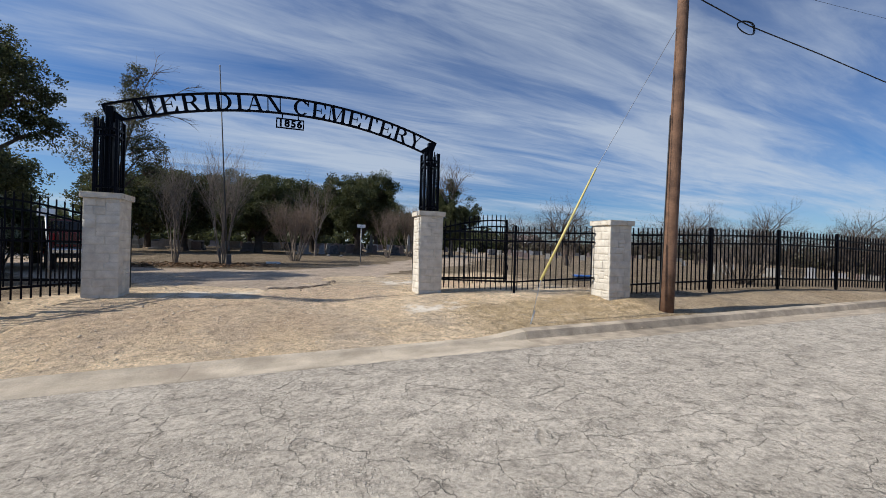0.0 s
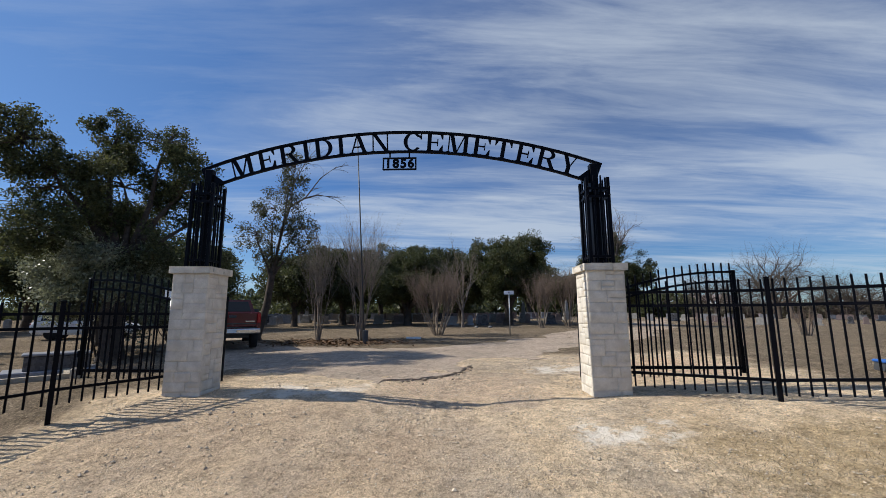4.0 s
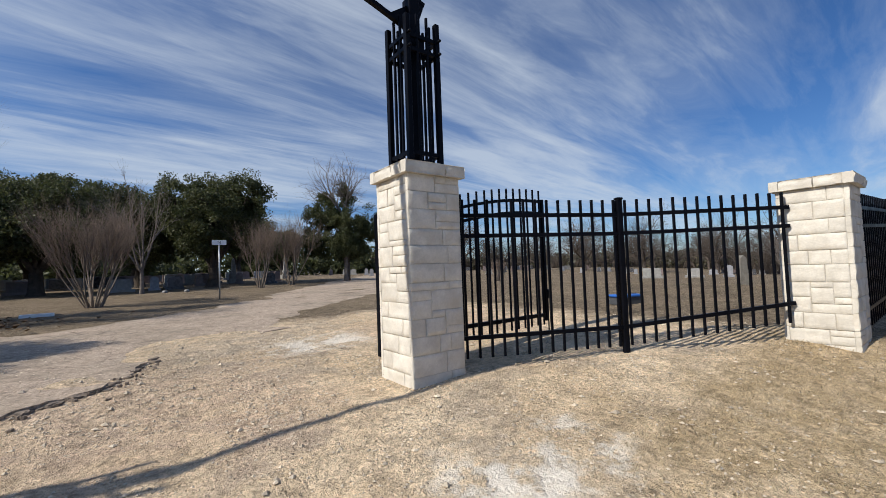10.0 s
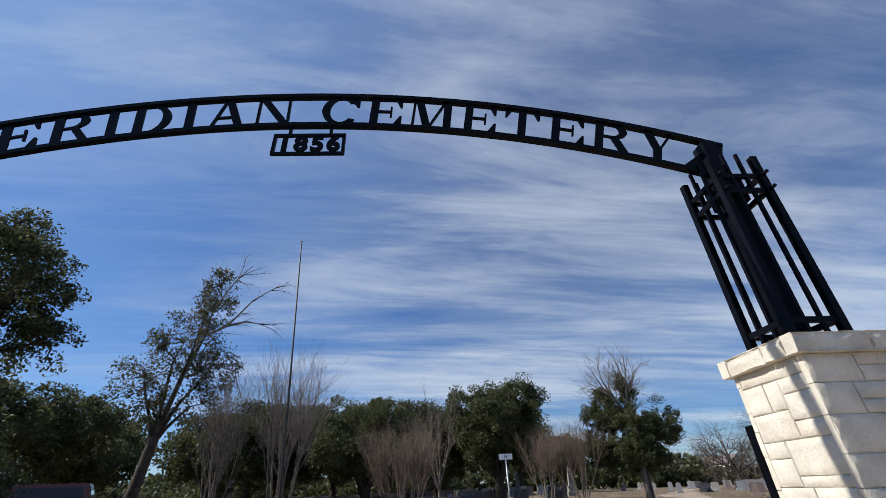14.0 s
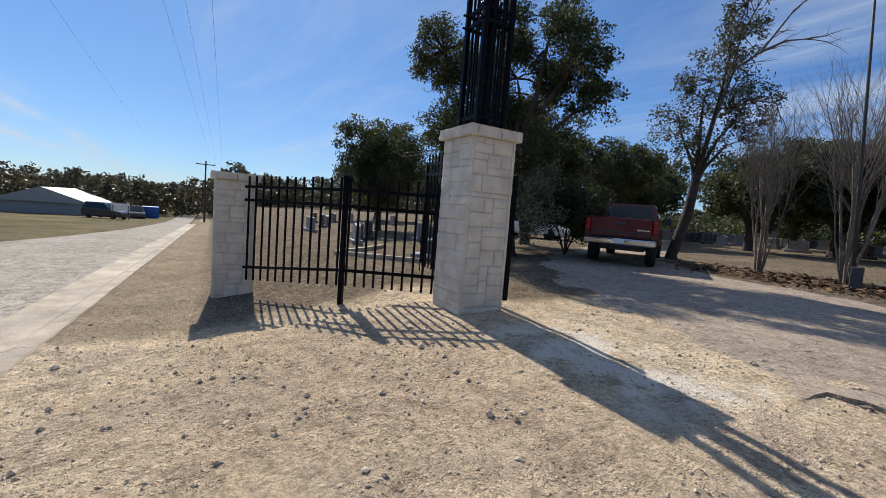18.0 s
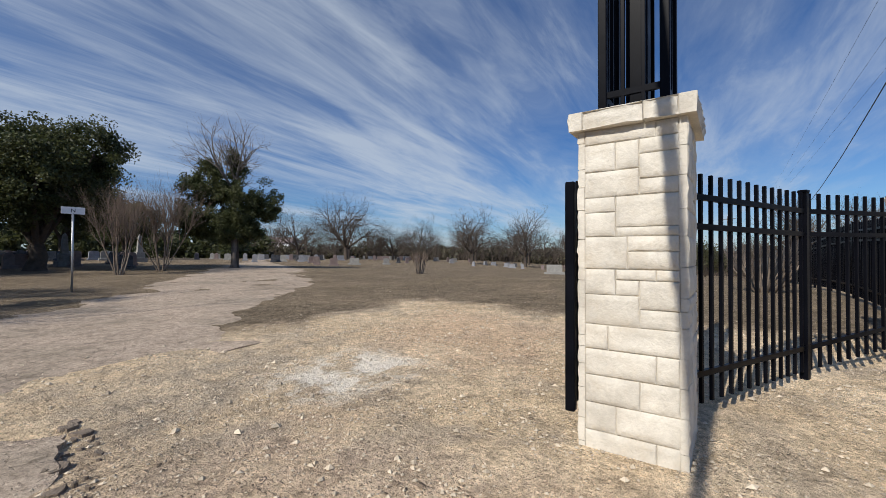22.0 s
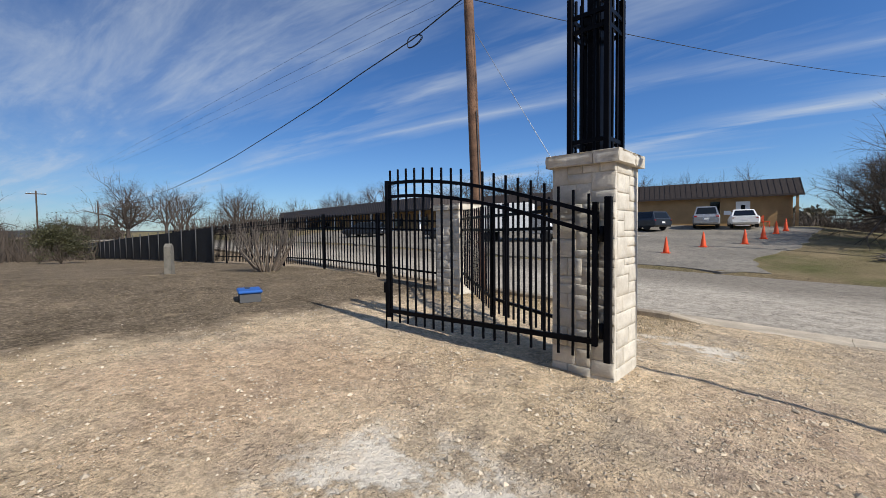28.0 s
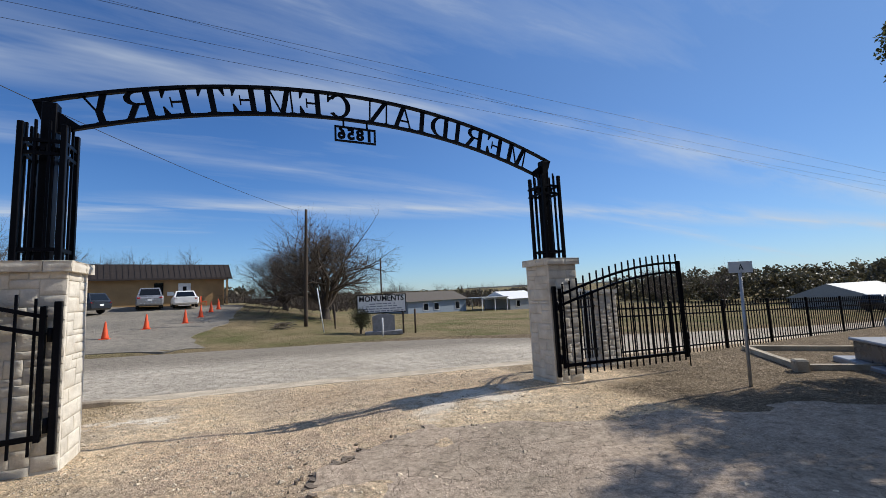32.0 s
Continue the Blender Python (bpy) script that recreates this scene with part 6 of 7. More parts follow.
MAST = Vector((8.75, -3.72, 7.72))
COIL = Vector((10.85, -3.78, 7.30))
line = [MAST, COIL] + [Vector((x, -3.78 - 0.035 * (x - 11), z)) for x, z in ((13.6, 7.02), (16.4, 6.68), (20, 6.35), (26, 5.85), (33, 5.45), (40, 5.2), (50, 5.1), (62, 5.4), (75, 6.3), (90, 7.8))]
solid("overhead_cable", Mesh().tube(line, 0.017, 6), CABLE, "sagging black communication cable", "cable", "overhead wires")
cable("overhead_cable", "thin black service wire over the street", MAST, (-2.3, -27.5, 8.9), 0.35, 0.011)
for k, (ya, yb) in enumerate(((-6.8, -3.0), (-6.0, -2.4), (-5.2, -1.6))):
    cable("overhead_wire", "thin power line high above the street edge", (75, ya, 11.5), (-68, yb, 6.3), 0.6, 0.0045)
cable("overhead_wire", "thin power line far over the street", (20, -9, 13.0), (-90, -12, 9.5), 0.8, 0.005)
# slack loop of cable hung on the line
loop = thing("cable_loop", "slack coil of black cable hung on the line", "cable", (10.85, -3.78, 7.36))
for k, s in enumerate((1.0, 0.93)):
    ring = [(0.33 * s * math.cos(t) * (1 - 0.35 * math.cos(t)), 0, 0.17 * s * math.sin(t)) for t in (2 * math.pi * j / 28 for j in range(29))]
    part("coil", Mesh().tube(ring, 0.012, 6, True, False), CABLE, loop, m=pose(0, 0.02 * k, -0.12))

guy = thing("guy_wire", "slanted guy wire with a yellow plastic guard", "wire", (4.5, -3.8, gz(4.5, -3.8)))
GZ = gz(4.5, -3.8)
gtop = Vector((8.75 - 4.5, 0.1, 7.6))
ga, gb = Vector((0.27, 0.08, 0.61 - GZ)), Vector((1.68, 0.14, 3.15 - GZ))
part("wire", Mesh().tube([(0.0, 0.02, -0.05), ga, gb, gb.lerp(gtop, 0.5), gtop], 0.008, 6), STEEL, guy)
part("guard", Mesh().tube([ga, gb], [0.028, 0.022], 10), YELLOW, guy, "faded yellow plastic guy guard")
part("anchor", Mesh().tube([(-0.03, 0, -0.1), (0.12, 0.04, 0.28)], 0.016, 8), STEEL, guy)

flag = thing("flagpole", "tall thin bare metal flagpole in the planting bed", "flagpole", (-3.32, 10.6, gz(-3.3, 10.6)))
part("pole", Mesh().tube([(0, 0, 0), (-0.5, -0.3, 9.35)], [0.04, 0.022], 10), GREYPLASTIC, flag)
part("base_box", Mesh().bevel_box((0.05, -0.02, 0.3), (0.2, 0.16, 0.6), 0.015), GREYPLASTIC, flag, "grey steel box at the foot")
part("finial", Mesh().lathe([(0.01, 0), (0.05, 0.04), (0.01, 0.09)], 10, (-0.5, -0.3, 9.34)), STEEL, flag)


def street_sign(label, at, h, w, turn, blade=0.2, lean=(0, 0), text=None):
    ob = thing("section_sign", label, "sign", (*at, gz(*at)), turn, group="section signs")
    part("post", Mesh().tube([(0, 0, -0.1), (lean[0], lean[1], h)], 0.028, 10), STEEL, ob, "galvanised pipe post")
    bl = part("blade", Mesh().bevel_box((lean[0], lean[1] - 0.02, h + blade / 2 - 0.02), (w, 0.008, blade), 0.003), WHITE, ob, "white sign blade")
    if text:
        me, wd, ht = glyph(text, blade * 0.75, 0.004, LETTER)
        part("lettering", me, LETTER, bl, f"letter {text}", pose(lean[0] - wd / 2, lean[1] - 0.028, h + blade / 2 - 0.02 - ht / 2))
    else:
        part("lettering", Mesh().box((lean[0], lean[1] - 0.026, h + blade * 0.4), (w * 0.5, 0.003, blade * 0.3)), LETTER, bl, "dark unreadable lettering")
    return ob


street_sign("white section sign N on a pipe post by the drive", (3.62, 15.2), 2.25, 0.52, -4, text="N")
street_sign("small white section sign on a leaning pipe post", (-6.5, 2.75), 1.95, 0.5, 165, 0.2, (0.12, 0.05), "A")

blue_thing = thing("plastic_bin", "low grey plastic utility box with a bright blue lid", "box", (10.04, 1.58, gz(10.04, 1.58)), -18)
part("body", Mesh().prism([(-0.33, 0), (0.33, 0), (0.29, 0.17), (-0.29, 0.17)], 0.38, pose(0, 0, 0)), GREYPLASTIC, blue_thing)
lid = part("lid", Mesh().bevel_box((0, 0, 0.195), (0.66, 0.44, 0.06), 0.02), BLUE, blue_thing, "bright blue lid")
part("slot", Mesh().bevel_box((0.18, 0.02, 0.229), (0.22, 0.1, 0.012), 0.004), GREYPLASTIC, lid)


# ---- graves ----
OLDSTONE = surface("old_lichened_stone", (0.20, 0.185, 0.155), 0.9, vary=0.25, bump=0.2)
def headstone(label, at, w, h, d, mat, turn=0.0, style="slab", base=True, sunk=0.05):
    ob = thing("headstone", label, "headstone", (*at, gz(*at) - sunk), turn, group="headstones")
    b = 0.0
    if base:
        part("base", Mesh().bevel_box((0, 0, 0.1), (w * 1.35, d * 1.9, 0.22), 0.015), mat, ob)
        b = 0.2
    if style == "slab":
        prof = [(-w / 2, b), (w / 2, b), (w / 2, b + h * 0.86), (w * 0.3, b + h * 0.96), (0, b + h), (-w * 0.3, b + h * 0.96), (-w / 2, b + h * 0.86)]
    elif style == "round":
        prof = [(-w / 2, b), (w / 2, b), (w / 2, b + h - w / 2)] + [(w / 2 * math.cos(t), b + h - w / 2 + w / 2 * math.sin(t)) for t in (math.pi * k / 8 for k in range(1, 8))] + [(-w / 2, b + h - w / 2)]
    elif style == "post":
        prof = [(-w / 2, b), (w / 2, b), (w * 0.36, b + h * 0.9), (0, b + h), (-w * 0.36, b + h * 0.9)]
    else:
        prof = [(-w / 2, b), (w / 2, b), (w / 2, b + h), (-w / 2, b + h)]
    part("stone", Mesh().prism(prof, d, pose(0, 0, 0)), mat, ob)
    return ob


def obelisk(label, at, h, mat):
    ob = thing("obelisk", label, "monument", (*at, gz(*at) - 0.05), group="headstones")
    part("base", Mesh().bevel_box((0, 0, 0.18), (0.8, 0.8, 0.36), 0.02), mat, ob)
    part("plinth", Mesh().bevel_box((0, 0, 0.58), (0.55, 0.55, 0.44), 0.02), mat, ob)
    part("shaft", Mesh().lathe([(0.24, 0.8), (0.15, h), (0.01, h + 0.2)], 4, m=pose(0, 0, 0, 0, 0, 45), smooth=False), mat, ob)
    return ob


headstone("old leaning grey stone marker near the fence", (16.8, 1.3), 0.26, 1.02, 0.2, OLDSTONE, -40, "post", False)
headstone("white marble headstone standing alone in the field", (29.5, 10.5), 1.1, 0.55, 0.3, MARBLE, -70, "box")
headstone("white marble headstone standing alone in the field", (33.0, 9.2), 0.9, 0.5, 0.3, MARBLE, -70, "box")
headstone("small grey headstone in the open field", (34.0, 7.4), 0.5, 0.7, 0.25, GRANITE, -70, "slab")
rg = random.Random(21)
STYLES = [("grey granite headstone in the rows", GRANITE), ("white marble headstone in the rows", MARBLE), ("dark polished headstone in the rows", DARKSTONE), ("rose granite headstone in the rows", ROSESTONE)]
protos = []
for k, (lb, mt) in enumerate(STYLES):
    for st, ww, hh in (("slab", 0.7, 0.62), ("round", 0.45, 0.7), ("box", 1.0, 0.6)):
        protos.append(headstone(lb, (-16 - k * 1.6, 30 + 1.4 * len(protos) % 9), ww, hh, 0.2, mt, rg.uniform(-8, 8), st))
for k in range(230):
    x, y = rg.uniform(-34, 13), rg.uniform(27, 60)
    y = 24 + round((y - 24) / 3.2) * 3.2 + rg.uniform(-.3, .3)
    if abs(x - (6 + (y - 17) * 0.75)) < 5 or math.hypot(x + 3, y - 27.6) < 1.2 or math.hypot(x - 4.9, y - 27.8) < 1.2:
        continue
    copy_thing(rg.choice(protos), pose(x, y, gz(x, y) - 0.05, 0, 0, rg.uniform(-9, 9)))
for k in range(70):
    x = rg.uniform(20, 62)
    y = rg.uniform(26, 52) + (x - 20) * 0.25
    copy_thing(rg.choice(protos), pose(x, y, gz(x, y) - 0.05, 0, 0, rg.uniform(-40, -20)) @ Matrix.Scale(0.85, 4))
for k in range(26):
    x = rg.uniform(44, 66)
    y = rg.uniform(10, 30)
    copy_thing(rg.choice(protos), pose(x, y, gz(x, y) - 0.05, 0, 0, rg.uniform(-80, -60)) @ Matrix.Scale(0.72, 4))
for k in range(26):
    x, y = rg.uniform(-34, -14), rg.uniform(1.5, 24)
    if x > -19 and y > 7:
        continue
    copy_thing(rg.choice(protos), pose(x, y, gz(x, y) - 0.05, 0, 0, rg.uniform(-9, 9)))
for x, y in ((-9.5, 30), (7.0, 31.5), (-14, 33), (12.2, 36)):
    obelisk("white marble obelisk among the headstones", (x, y), rg.uniform(1.7, 2.3), MARBLE)

# a walled plot beside the left gate leaf
tomb = thing("tomb", "low dark granite tomb on a plinth inside a kerbed plot", "tomb", (-10.15, 3.35, gz(-10.15, 3.35) - 0.08), 45)
part("plinth", Mesh().bevel_box((0, 0, 0.07), (1.9, 1.1, 0.2), 0.02), GRANITE, tomb)
part("block", Mesh().bevel_box((0.1, 0, 0.35), (1.3, 0.7, 0.40), 0.03), DARKSTONE, tomb)
part("top_slab", Mesh().bevel_box((0.1, 0, 0.575), (1.4, 0.8, 0.06), 0.02), GRANITE, tomb)
plot = thing("grave_kerb", "pale concrete kerb around a family plot", "kerb", (0, 0, 0))
for (ax, ay), (bx, by) in (((-8.8, 2.45), (-10.9, 0.25)), ((-10.98, 0.33), (-13.2, 2.5)), ((-8.88, 2.53), (-9.7, 3.3))):
    part("kerb_slab", Mesh().bar([(ax, ay, gz(ax, ay) + 0.03), ((ax + bx) / 2, (ay + by) / 2, gz((ax + bx) / 2, (ay + by) / 2) + 0.03), (bx, by, gz(bx, by) + 0.03)], 0.14, 0.16), CONCRETE, plot)
solid("stone_marker", Mesh().bevel_box((0, 0, 0.1), (0.26, 0.24, 0.26), 0.03), CONCRETE, "rough square stone corner marker", "marker", at=(-8.65, 2.5, gz(-8.65, 2.5)), rz=40)
solid("grave_slab", Mesh().bevel_box((0, 0, 0.04), (0.75, 0.24, 0.1), 0.01), WHITE, "long white marble grave slab at the bed's edge", "slab", at=(-1.45, 13.4, gz(-1.45, 13.4)), rz=4)
for x, y in ((2.2, 23.4), (3.2, 23.3)):
    rk = Mesh().lathe([(0.12, 0), (0.16, 0.06), (0.09, 0.14), (0.02, 0.16)], 7)
    rk.v = [(a + random.uniform(-.02, .02), b + random.uniform(-.02, .02), c) for a, b, c in rk.v]
    solid("rock", rk, MARBLE, "small pale rock on the turf", "rock", at=(x, y, gz(x, y) - 0.02))


# ---- vehicles ----
def wheel(parent, x, y, r, w=0.24):
    turn = pose(x, y, r, 90, 0, 0)
    wh = part("wheel", Mesh().lathe([(r * 0.62, -w / 2), (r * 0.93, -w / 2), (r, -w / 2 + 0.03), (r, w / 2 - 0.03), (r * 0.93, w / 2), (r * 0.62, w / 2)], 24, m=turn), TYRE, parent, "black tyre")
    part("rim", Mesh().lathe([(r * 0.62, -w * 0.42), (r * 0.55, -w * 0.3), (r * 0.16, -w * 0.36), (r * 0.16, w * 0.36), (r * 0.55, w * 0.3), (r * 0.62, w * 0.42)], 20, m=turn), STEEL, wh)


def loft(sections, mat_smooth=False):
    """A body from cross sections: each (x, [(y, z), ...])."""
    me = Mesh()
    n = len(sections[0][1])
    for x, pts in sections:
        me.v += [(x, y, z) for y, z in pts]
    for i in range(len(sections) - 1):
        for k in range(n):
            me.f.append((i * n + k, (i + 1) * n + k, (i + 1) * n + (k + 1) % n, i * n + (k + 1) % n))
    me.f += [tuple(range(n)), tuple(range((len(sections) - 1) * n, len(sections) * n))[::-1]]
    me.s = [mat_smooth] * len(me.f)
    return me


def ring(wd, z0, z1, tuck=0.06, crown=0.0):
    h = wd / 2
    return [(-h + tuck, z0), (-h, z0 + 0.12), (-h, z1 - 0.12), (-h + tuck, z1), (h - tuck, z1 + crown), (h, z1 - 0.12), (h, z0 + 0.12), (h - tuck, z0)]


def pickup(at, rz):
    ob = thing("pickup_truck", "dark red crew-cab pickup truck parked with a door open", "truck", (*at, gz(*at)), rz)
    W = 2.0
    part("chassis", Mesh().bevel_box((0.3, 0, 0.52), (5.4, 1.3, 0.2), 0.02), GREYPLASTIC, ob)
    # bed: two walls, floor, front wall and tailgate
    for s in (-1, 1):
        part("bed_side", loft([(-2.95, [(s * 0.86, 0.62), (s * 0.99, 0.72), (s * 1.0, 1.05), (s * 0.99, 1.40), (s * 0.90, 1.42), (s * 0.88, 1.0)]), (-2.0, [(s * 0.86, 0.95), (s * 0.99, 0.98), (s * 1.0, 1.1), (s * 0.99, 1.40), (s * 0.90, 1.42), (s * 0.88, 1.0)]),
                                       (-1.15, [(s * 0.86, 0.62), (s * 0.99, 0.72), (s * 1.0, 1.05), (s * 0.99, 1.40), (s * 0.90, 1.42), (s * 0.88, 1.0)])]), RED, ob)
        part("tail_lamp", Mesh().bevel_box((-2.975, s * 0.93, 1.18), (0.06, 0.13, 0.36), 0.02), REDLAMP, ob, "red tail lamp")
    part("bed_floor", Mesh().box((-2.05, 0, 0.85), (1.8, 1.75, 0.05)), GREYPLASTIC, ob)
    gate_ = part("tailgate", Mesh().bevel_box((-2.94, 0, 1.13), (0.07, 1.72, 0.56), 0.025), RED, ob)
    part("tailgate_step", Mesh().bevel_box((-2.982, 0, 0.98), (0.02, 1.66, 0.05), 0.006), DARKPAINT, gate_)
    part("handle", Mesh().bevel_box((-2.985, 0, 1.25), (0.02, 0.26, 0.09), 0.008), GREYPLASTIC, gate_)
    part("emblem", Mesh().bevel_box((-2.983, -0.62, 1.07), (0.008, 0.34, 0.035), 0.003), CHROME, gate_, "plain chrome badge bar")
    bump_ = part("rear_bumper", Mesh().bevel_box((-3.06, 0, 0.70), (0.2, 1.98, 0.19), 0.04), CHROME, ob, "chrome rear bumper")
    part("number_plate", Mesh().bevel_box((-3.168, 0, 0.72), (0.01, 0.31, 0.15), 0.003), WHITE, bump_, "white number plate")
    cab = loft([(-1.12, ring(1.98, 0.62, 1.42)), (-1.1, ring(1.98, 0.55, 1.42)), (1.1, ring(1.98, 0.55, 1.40)), (1.3, ring(1.96, 0.6, 1.34)), (2.75, ring(1.9, 0.62, 1.26)), (2.9, ring(1.7, 0.65, 1.0))])
    part("cab_body", cab, RED, ob)
    roof = Mesh()
    lo = [(-1.08, 1.38), (1.15, 1.38)]
    roof.v = [(-1.08, -0.94, 1.38), (-1.08, 0.94, 1.38), (1.15, 0.94, 1.38), (1.15, -0.94, 1.38), (-0.86, -0.74, 1.94), (-0.86, 0.74, 1.94), (0.42, 0.74, 1.95), (0.42, -0.74, 1.95)]
    roof.f = [(4, 7, 6, 5), (0, 4, 5, 1), (1, 5, 6, 2), (2, 6, 7, 3), (3, 7, 4, 0)]
    roof.s = [False] * 5
    top = part("roof", roof, RED, ob)
    part("rear_window", Mesh().add([(-1.062, -0.76, 1.45), (-1.062, 0.76, 1.45), (-0.905, 0.64, 1.86), (-0.905, -0.64, 1.86)], [(0, 3, 2, 1)]), GLASS, top, "dark tinted rear window")
    for s in (-1, 1):
        part("side_window", Mesh().add([(-0.85, s * 0.925, 1.45), (0.85, s * 0.925, 1.45), (0.35, s * 0.785, 1.85), (-0.72, s * 0.785, 1.85)], [(0, 1, 2, 3)]), GLASS, top)
        part("mirror", Mesh().bevel_box((0.95, s * 1.14, 1.45), (0.12, 0.24, 0.26), 0.03), GREYPLASTIC, ob)
    part("windscreen", Mesh().add([(1.12, -0.8, 1.44), (1.12, 0.8, 1.44), (0.5, 0.66, 1.87), (0.5, -0.66, 1.87)], [(0, 1, 2, 3)]), GLASS, top)
    dr = part("open_door", Mesh().bevel_box((0, 0, 0.98), (0.95, 0.08, 0.86), 0.03), DARKPAINT, ob, "open driver's door", pose(0.95, 1.32, 0, 0, 0, 115))
    part("door_window", Mesh().bevel_box((0, 0, 1.58), (0.8, 0.02, 0.36), 0.005), GLASS, dr)
    for k in (-0.5, -0.25, 0.0, 0.25, 0.5):
        part("roof_lamp", Mesh().bevel_box((0.3, k, 1.965), (0.1, 0.07, 0.04), 0.012), ORANGE, top, "small amber roof lamp")
    for x in (-2.0, 2.0):
        for s in (-1, 1):
            wheel(ob, x, s * 0.84, 0.42, 0.27)
    return ob


pickup((-9.3, 10.4), 121)


def car(label, at, rz, paint, ln=4.6, h=1.5, suv=True, z=None):
    ob = thing("parked_car", label, "car", (*at, gz(*at) if z is None else z), rz, group="parked cars")
    W = 1.82
    a = ln / 2
    body = loft([(-a, ring(W * 0.9, 0.4, 0.86)), (-a + 0.15, ring(W, 0.28, h * 0.62)), (-0.4, ring(W, 0.24, h * 0.62)), (a * 0.45, ring(W, 0.24, h * 0.60)), (a - 0.2, ring(W * 0.96, 0.28, h * 0.5)), (a, ring(W * 0.8, 0.36, h * 0.42))])
    part("body", body, paint, ob)
    rear = -a + (0.1 if suv else 0.7)
    cab = Mesh()
    z0, z1 = h * 0.60, h
    cab.v = [(rear, -0.84, z0), (rear, 0.84, z0), (a * 0.5, 0.84, z0), (a * 0.5, -0.84, z0), (rear + (0.3 if suv else 0.65), -0.64, z1), (rear + (0.3 if suv else 0.65), 0.64, z1), (a * 0.06, 0.64, z1), (a * 0.06, -0.64, z1)]
    cab.f = [(4, 7, 6, 5), (0, 4, 5, 1), (1, 5, 6, 2), (2, 6, 7, 3), (3, 7, 4, 0)]
    cab.s = [False] * 5
    c = part("cabin", cab, paint, ob)
    r1 = rear + (0.3 if suv else 0.65)

    def pane(p):
        return Mesh().add(p, [(0, 1, 2, 3)])

    e = 0.012
    t0, t1 = 0.12, 0.86
    lerpz = lambda t: z0 + (z1 - z0) * t
    part("rear_window", pane([(rear + (r1 - rear) * t0 - e, -0.7, lerpz(t0)), (rear + (r1 - rear) * t1 - e, -0.58, lerpz(t1)), (rear + (r1 - rear) * t1 - e, 0.58, lerpz(t1)), (rear + (r1 - rear) * t0 - e, 0.7, lerpz(t0))]), GLASS, c)
    for s in (-1, 1):
        y0, y1 = s * (0.84 - 0.2 * t0 + e), s * (0.84 - 0.2 * t1 + e)
        part("side_window", pane([(rear + 0.3, y0, lerpz(t0)), (a * 0.36, y0, lerpz(t0)), (a * 0.08, y1, lerpz(t1)), (r1 + 0.05, y1, lerpz(t1))]), GLASS, c)
        part("tail_lamp", Mesh().bevel_box((-a + 0.06, s * 0.72, h * 0.52), (0.12, 0.22, 0.14), 0.02), REDLAMP, ob)
    part("number_plate", Mesh().bevel_box((-a - 0.005, 0, h * 0.42), (0.02, 0.3, 0.14), 0.003), WHITE, ob)
    part("windscreen", pane([(a * 0.46 + e, -0.72, lerpz(t0)), (a * 0.46 + e, 0.72, lerpz(t0)), (a * 0.12 + e, 0.58, lerpz(t1)), (a * 0.12 + e, -0.58, lerpz(t1))]), GLASS, c)
    for x in (-a * 0.6, a * 0.6):
        for s in (-1, 1):
            wheel(ob, x, s * 0.8, 0.33, 0.2)
    return ob


car("white car far down the drive under the trees", (-19.5, 14.8), 30, WHITE, 4.5, 1.5)
car("silver sport utility car nosed against the building", (8.7, -34.8), -79, SILVER, 4.6, 1.68)
car("white saloon car nosed against the building", (6.3, -35.4), -79, WHITE, 4.7, 1.42, False)
car("dark grey hatchback in the parking lot", (12.6, -31.5), -30, DARKPAINT, 4.3, 1.5)
car("dark car parked behind the fence", (25, -21.5), 20, DARKPAINT, 4.6, 1.5)
car("dark sport utility car beside the side road", (-69.0, -11.6), 10, DARKPAINT, 4.6, 1.75, True)
car("black car with its bonnet up by the metal shed", (-62.7, -13.7), 60, DARKPAINT, 4.8, 1.9, True)
car("dark car behind the iron fence", (36, -20.5), 15, DARKPAINT, 4.6, 1.5)


def box_truck(at, rz):
    ob = thing("box_truck", "white box truck in the parking lot", "truck", (*at, gz(*at)), rz)
    part("box", Mesh().bevel_box((-0.9, 0, 1.75), (4.2, 2.2, 2.1), 0.05), WHITE, ob)
    part("cab", loft([(1.3, ring(1.95, 0.5, 2.0)), (2.2, ring(1.95, 0.5, 1.9)), (2.7, ring(1.9, 0.5, 1.2)), (3.3, ring(1.8, 0.5, 1.05))]), SILVER, ob)
    part("windscreen", Mesh().add([(2.72, -0.8, 1.25), (2.72, 0.8, 1.25), (2.26, 0.75, 1.82), (2.26, -0.75, 1.82)], [(0, 1, 2, 3)]), GLASS, ob)
    for x in (-1.9, 2.3):
        for s in (-1, 1):
            wheel(ob, x, s * 0.85, 0.4, 0.24)
    return ob


box_truck((18.5, -21.5), 200)


def cone(at):
    ob = thing("traffic_cone", "bright orange plastic traffic cone on the lot", "cone", (*at, gz(*at)), group="traffic cones")
    part("base", Mesh().bevel_box((0, 0, 0.02), (0.44, 0.44, 0.045), 0.02), ORANGE, ob)
    part("body", Mesh().lathe([(0.17, 0.04), (0.155, 0.1), (0.03, 0.88), (0.02, 0.9)], 20), ORANGE, ob)
    return ob


for p in ((7.75, -19.4), (6.6, -22.5), (4.9, -24.6), (4.3, -27.6), (3.9, -31.0), (3.5, -33.0)):
    cone(p)


# ---- buildings across the street ----
def standing_seam(me, p0, p1, q0, q1, n):
    """Ribs on a roof face given by its lower edge p0-p1 and upper edge q0-q1."""
    p0, p1, q0, q1 = map(Vector, (p0, p1, q0, q1))
    for k in range(n + 1):
        t = k / n
        a, b = p0.lerp(p1, t), q0.lerp(q1, t)
        me.tube([a, b], 0.035, 4, False)


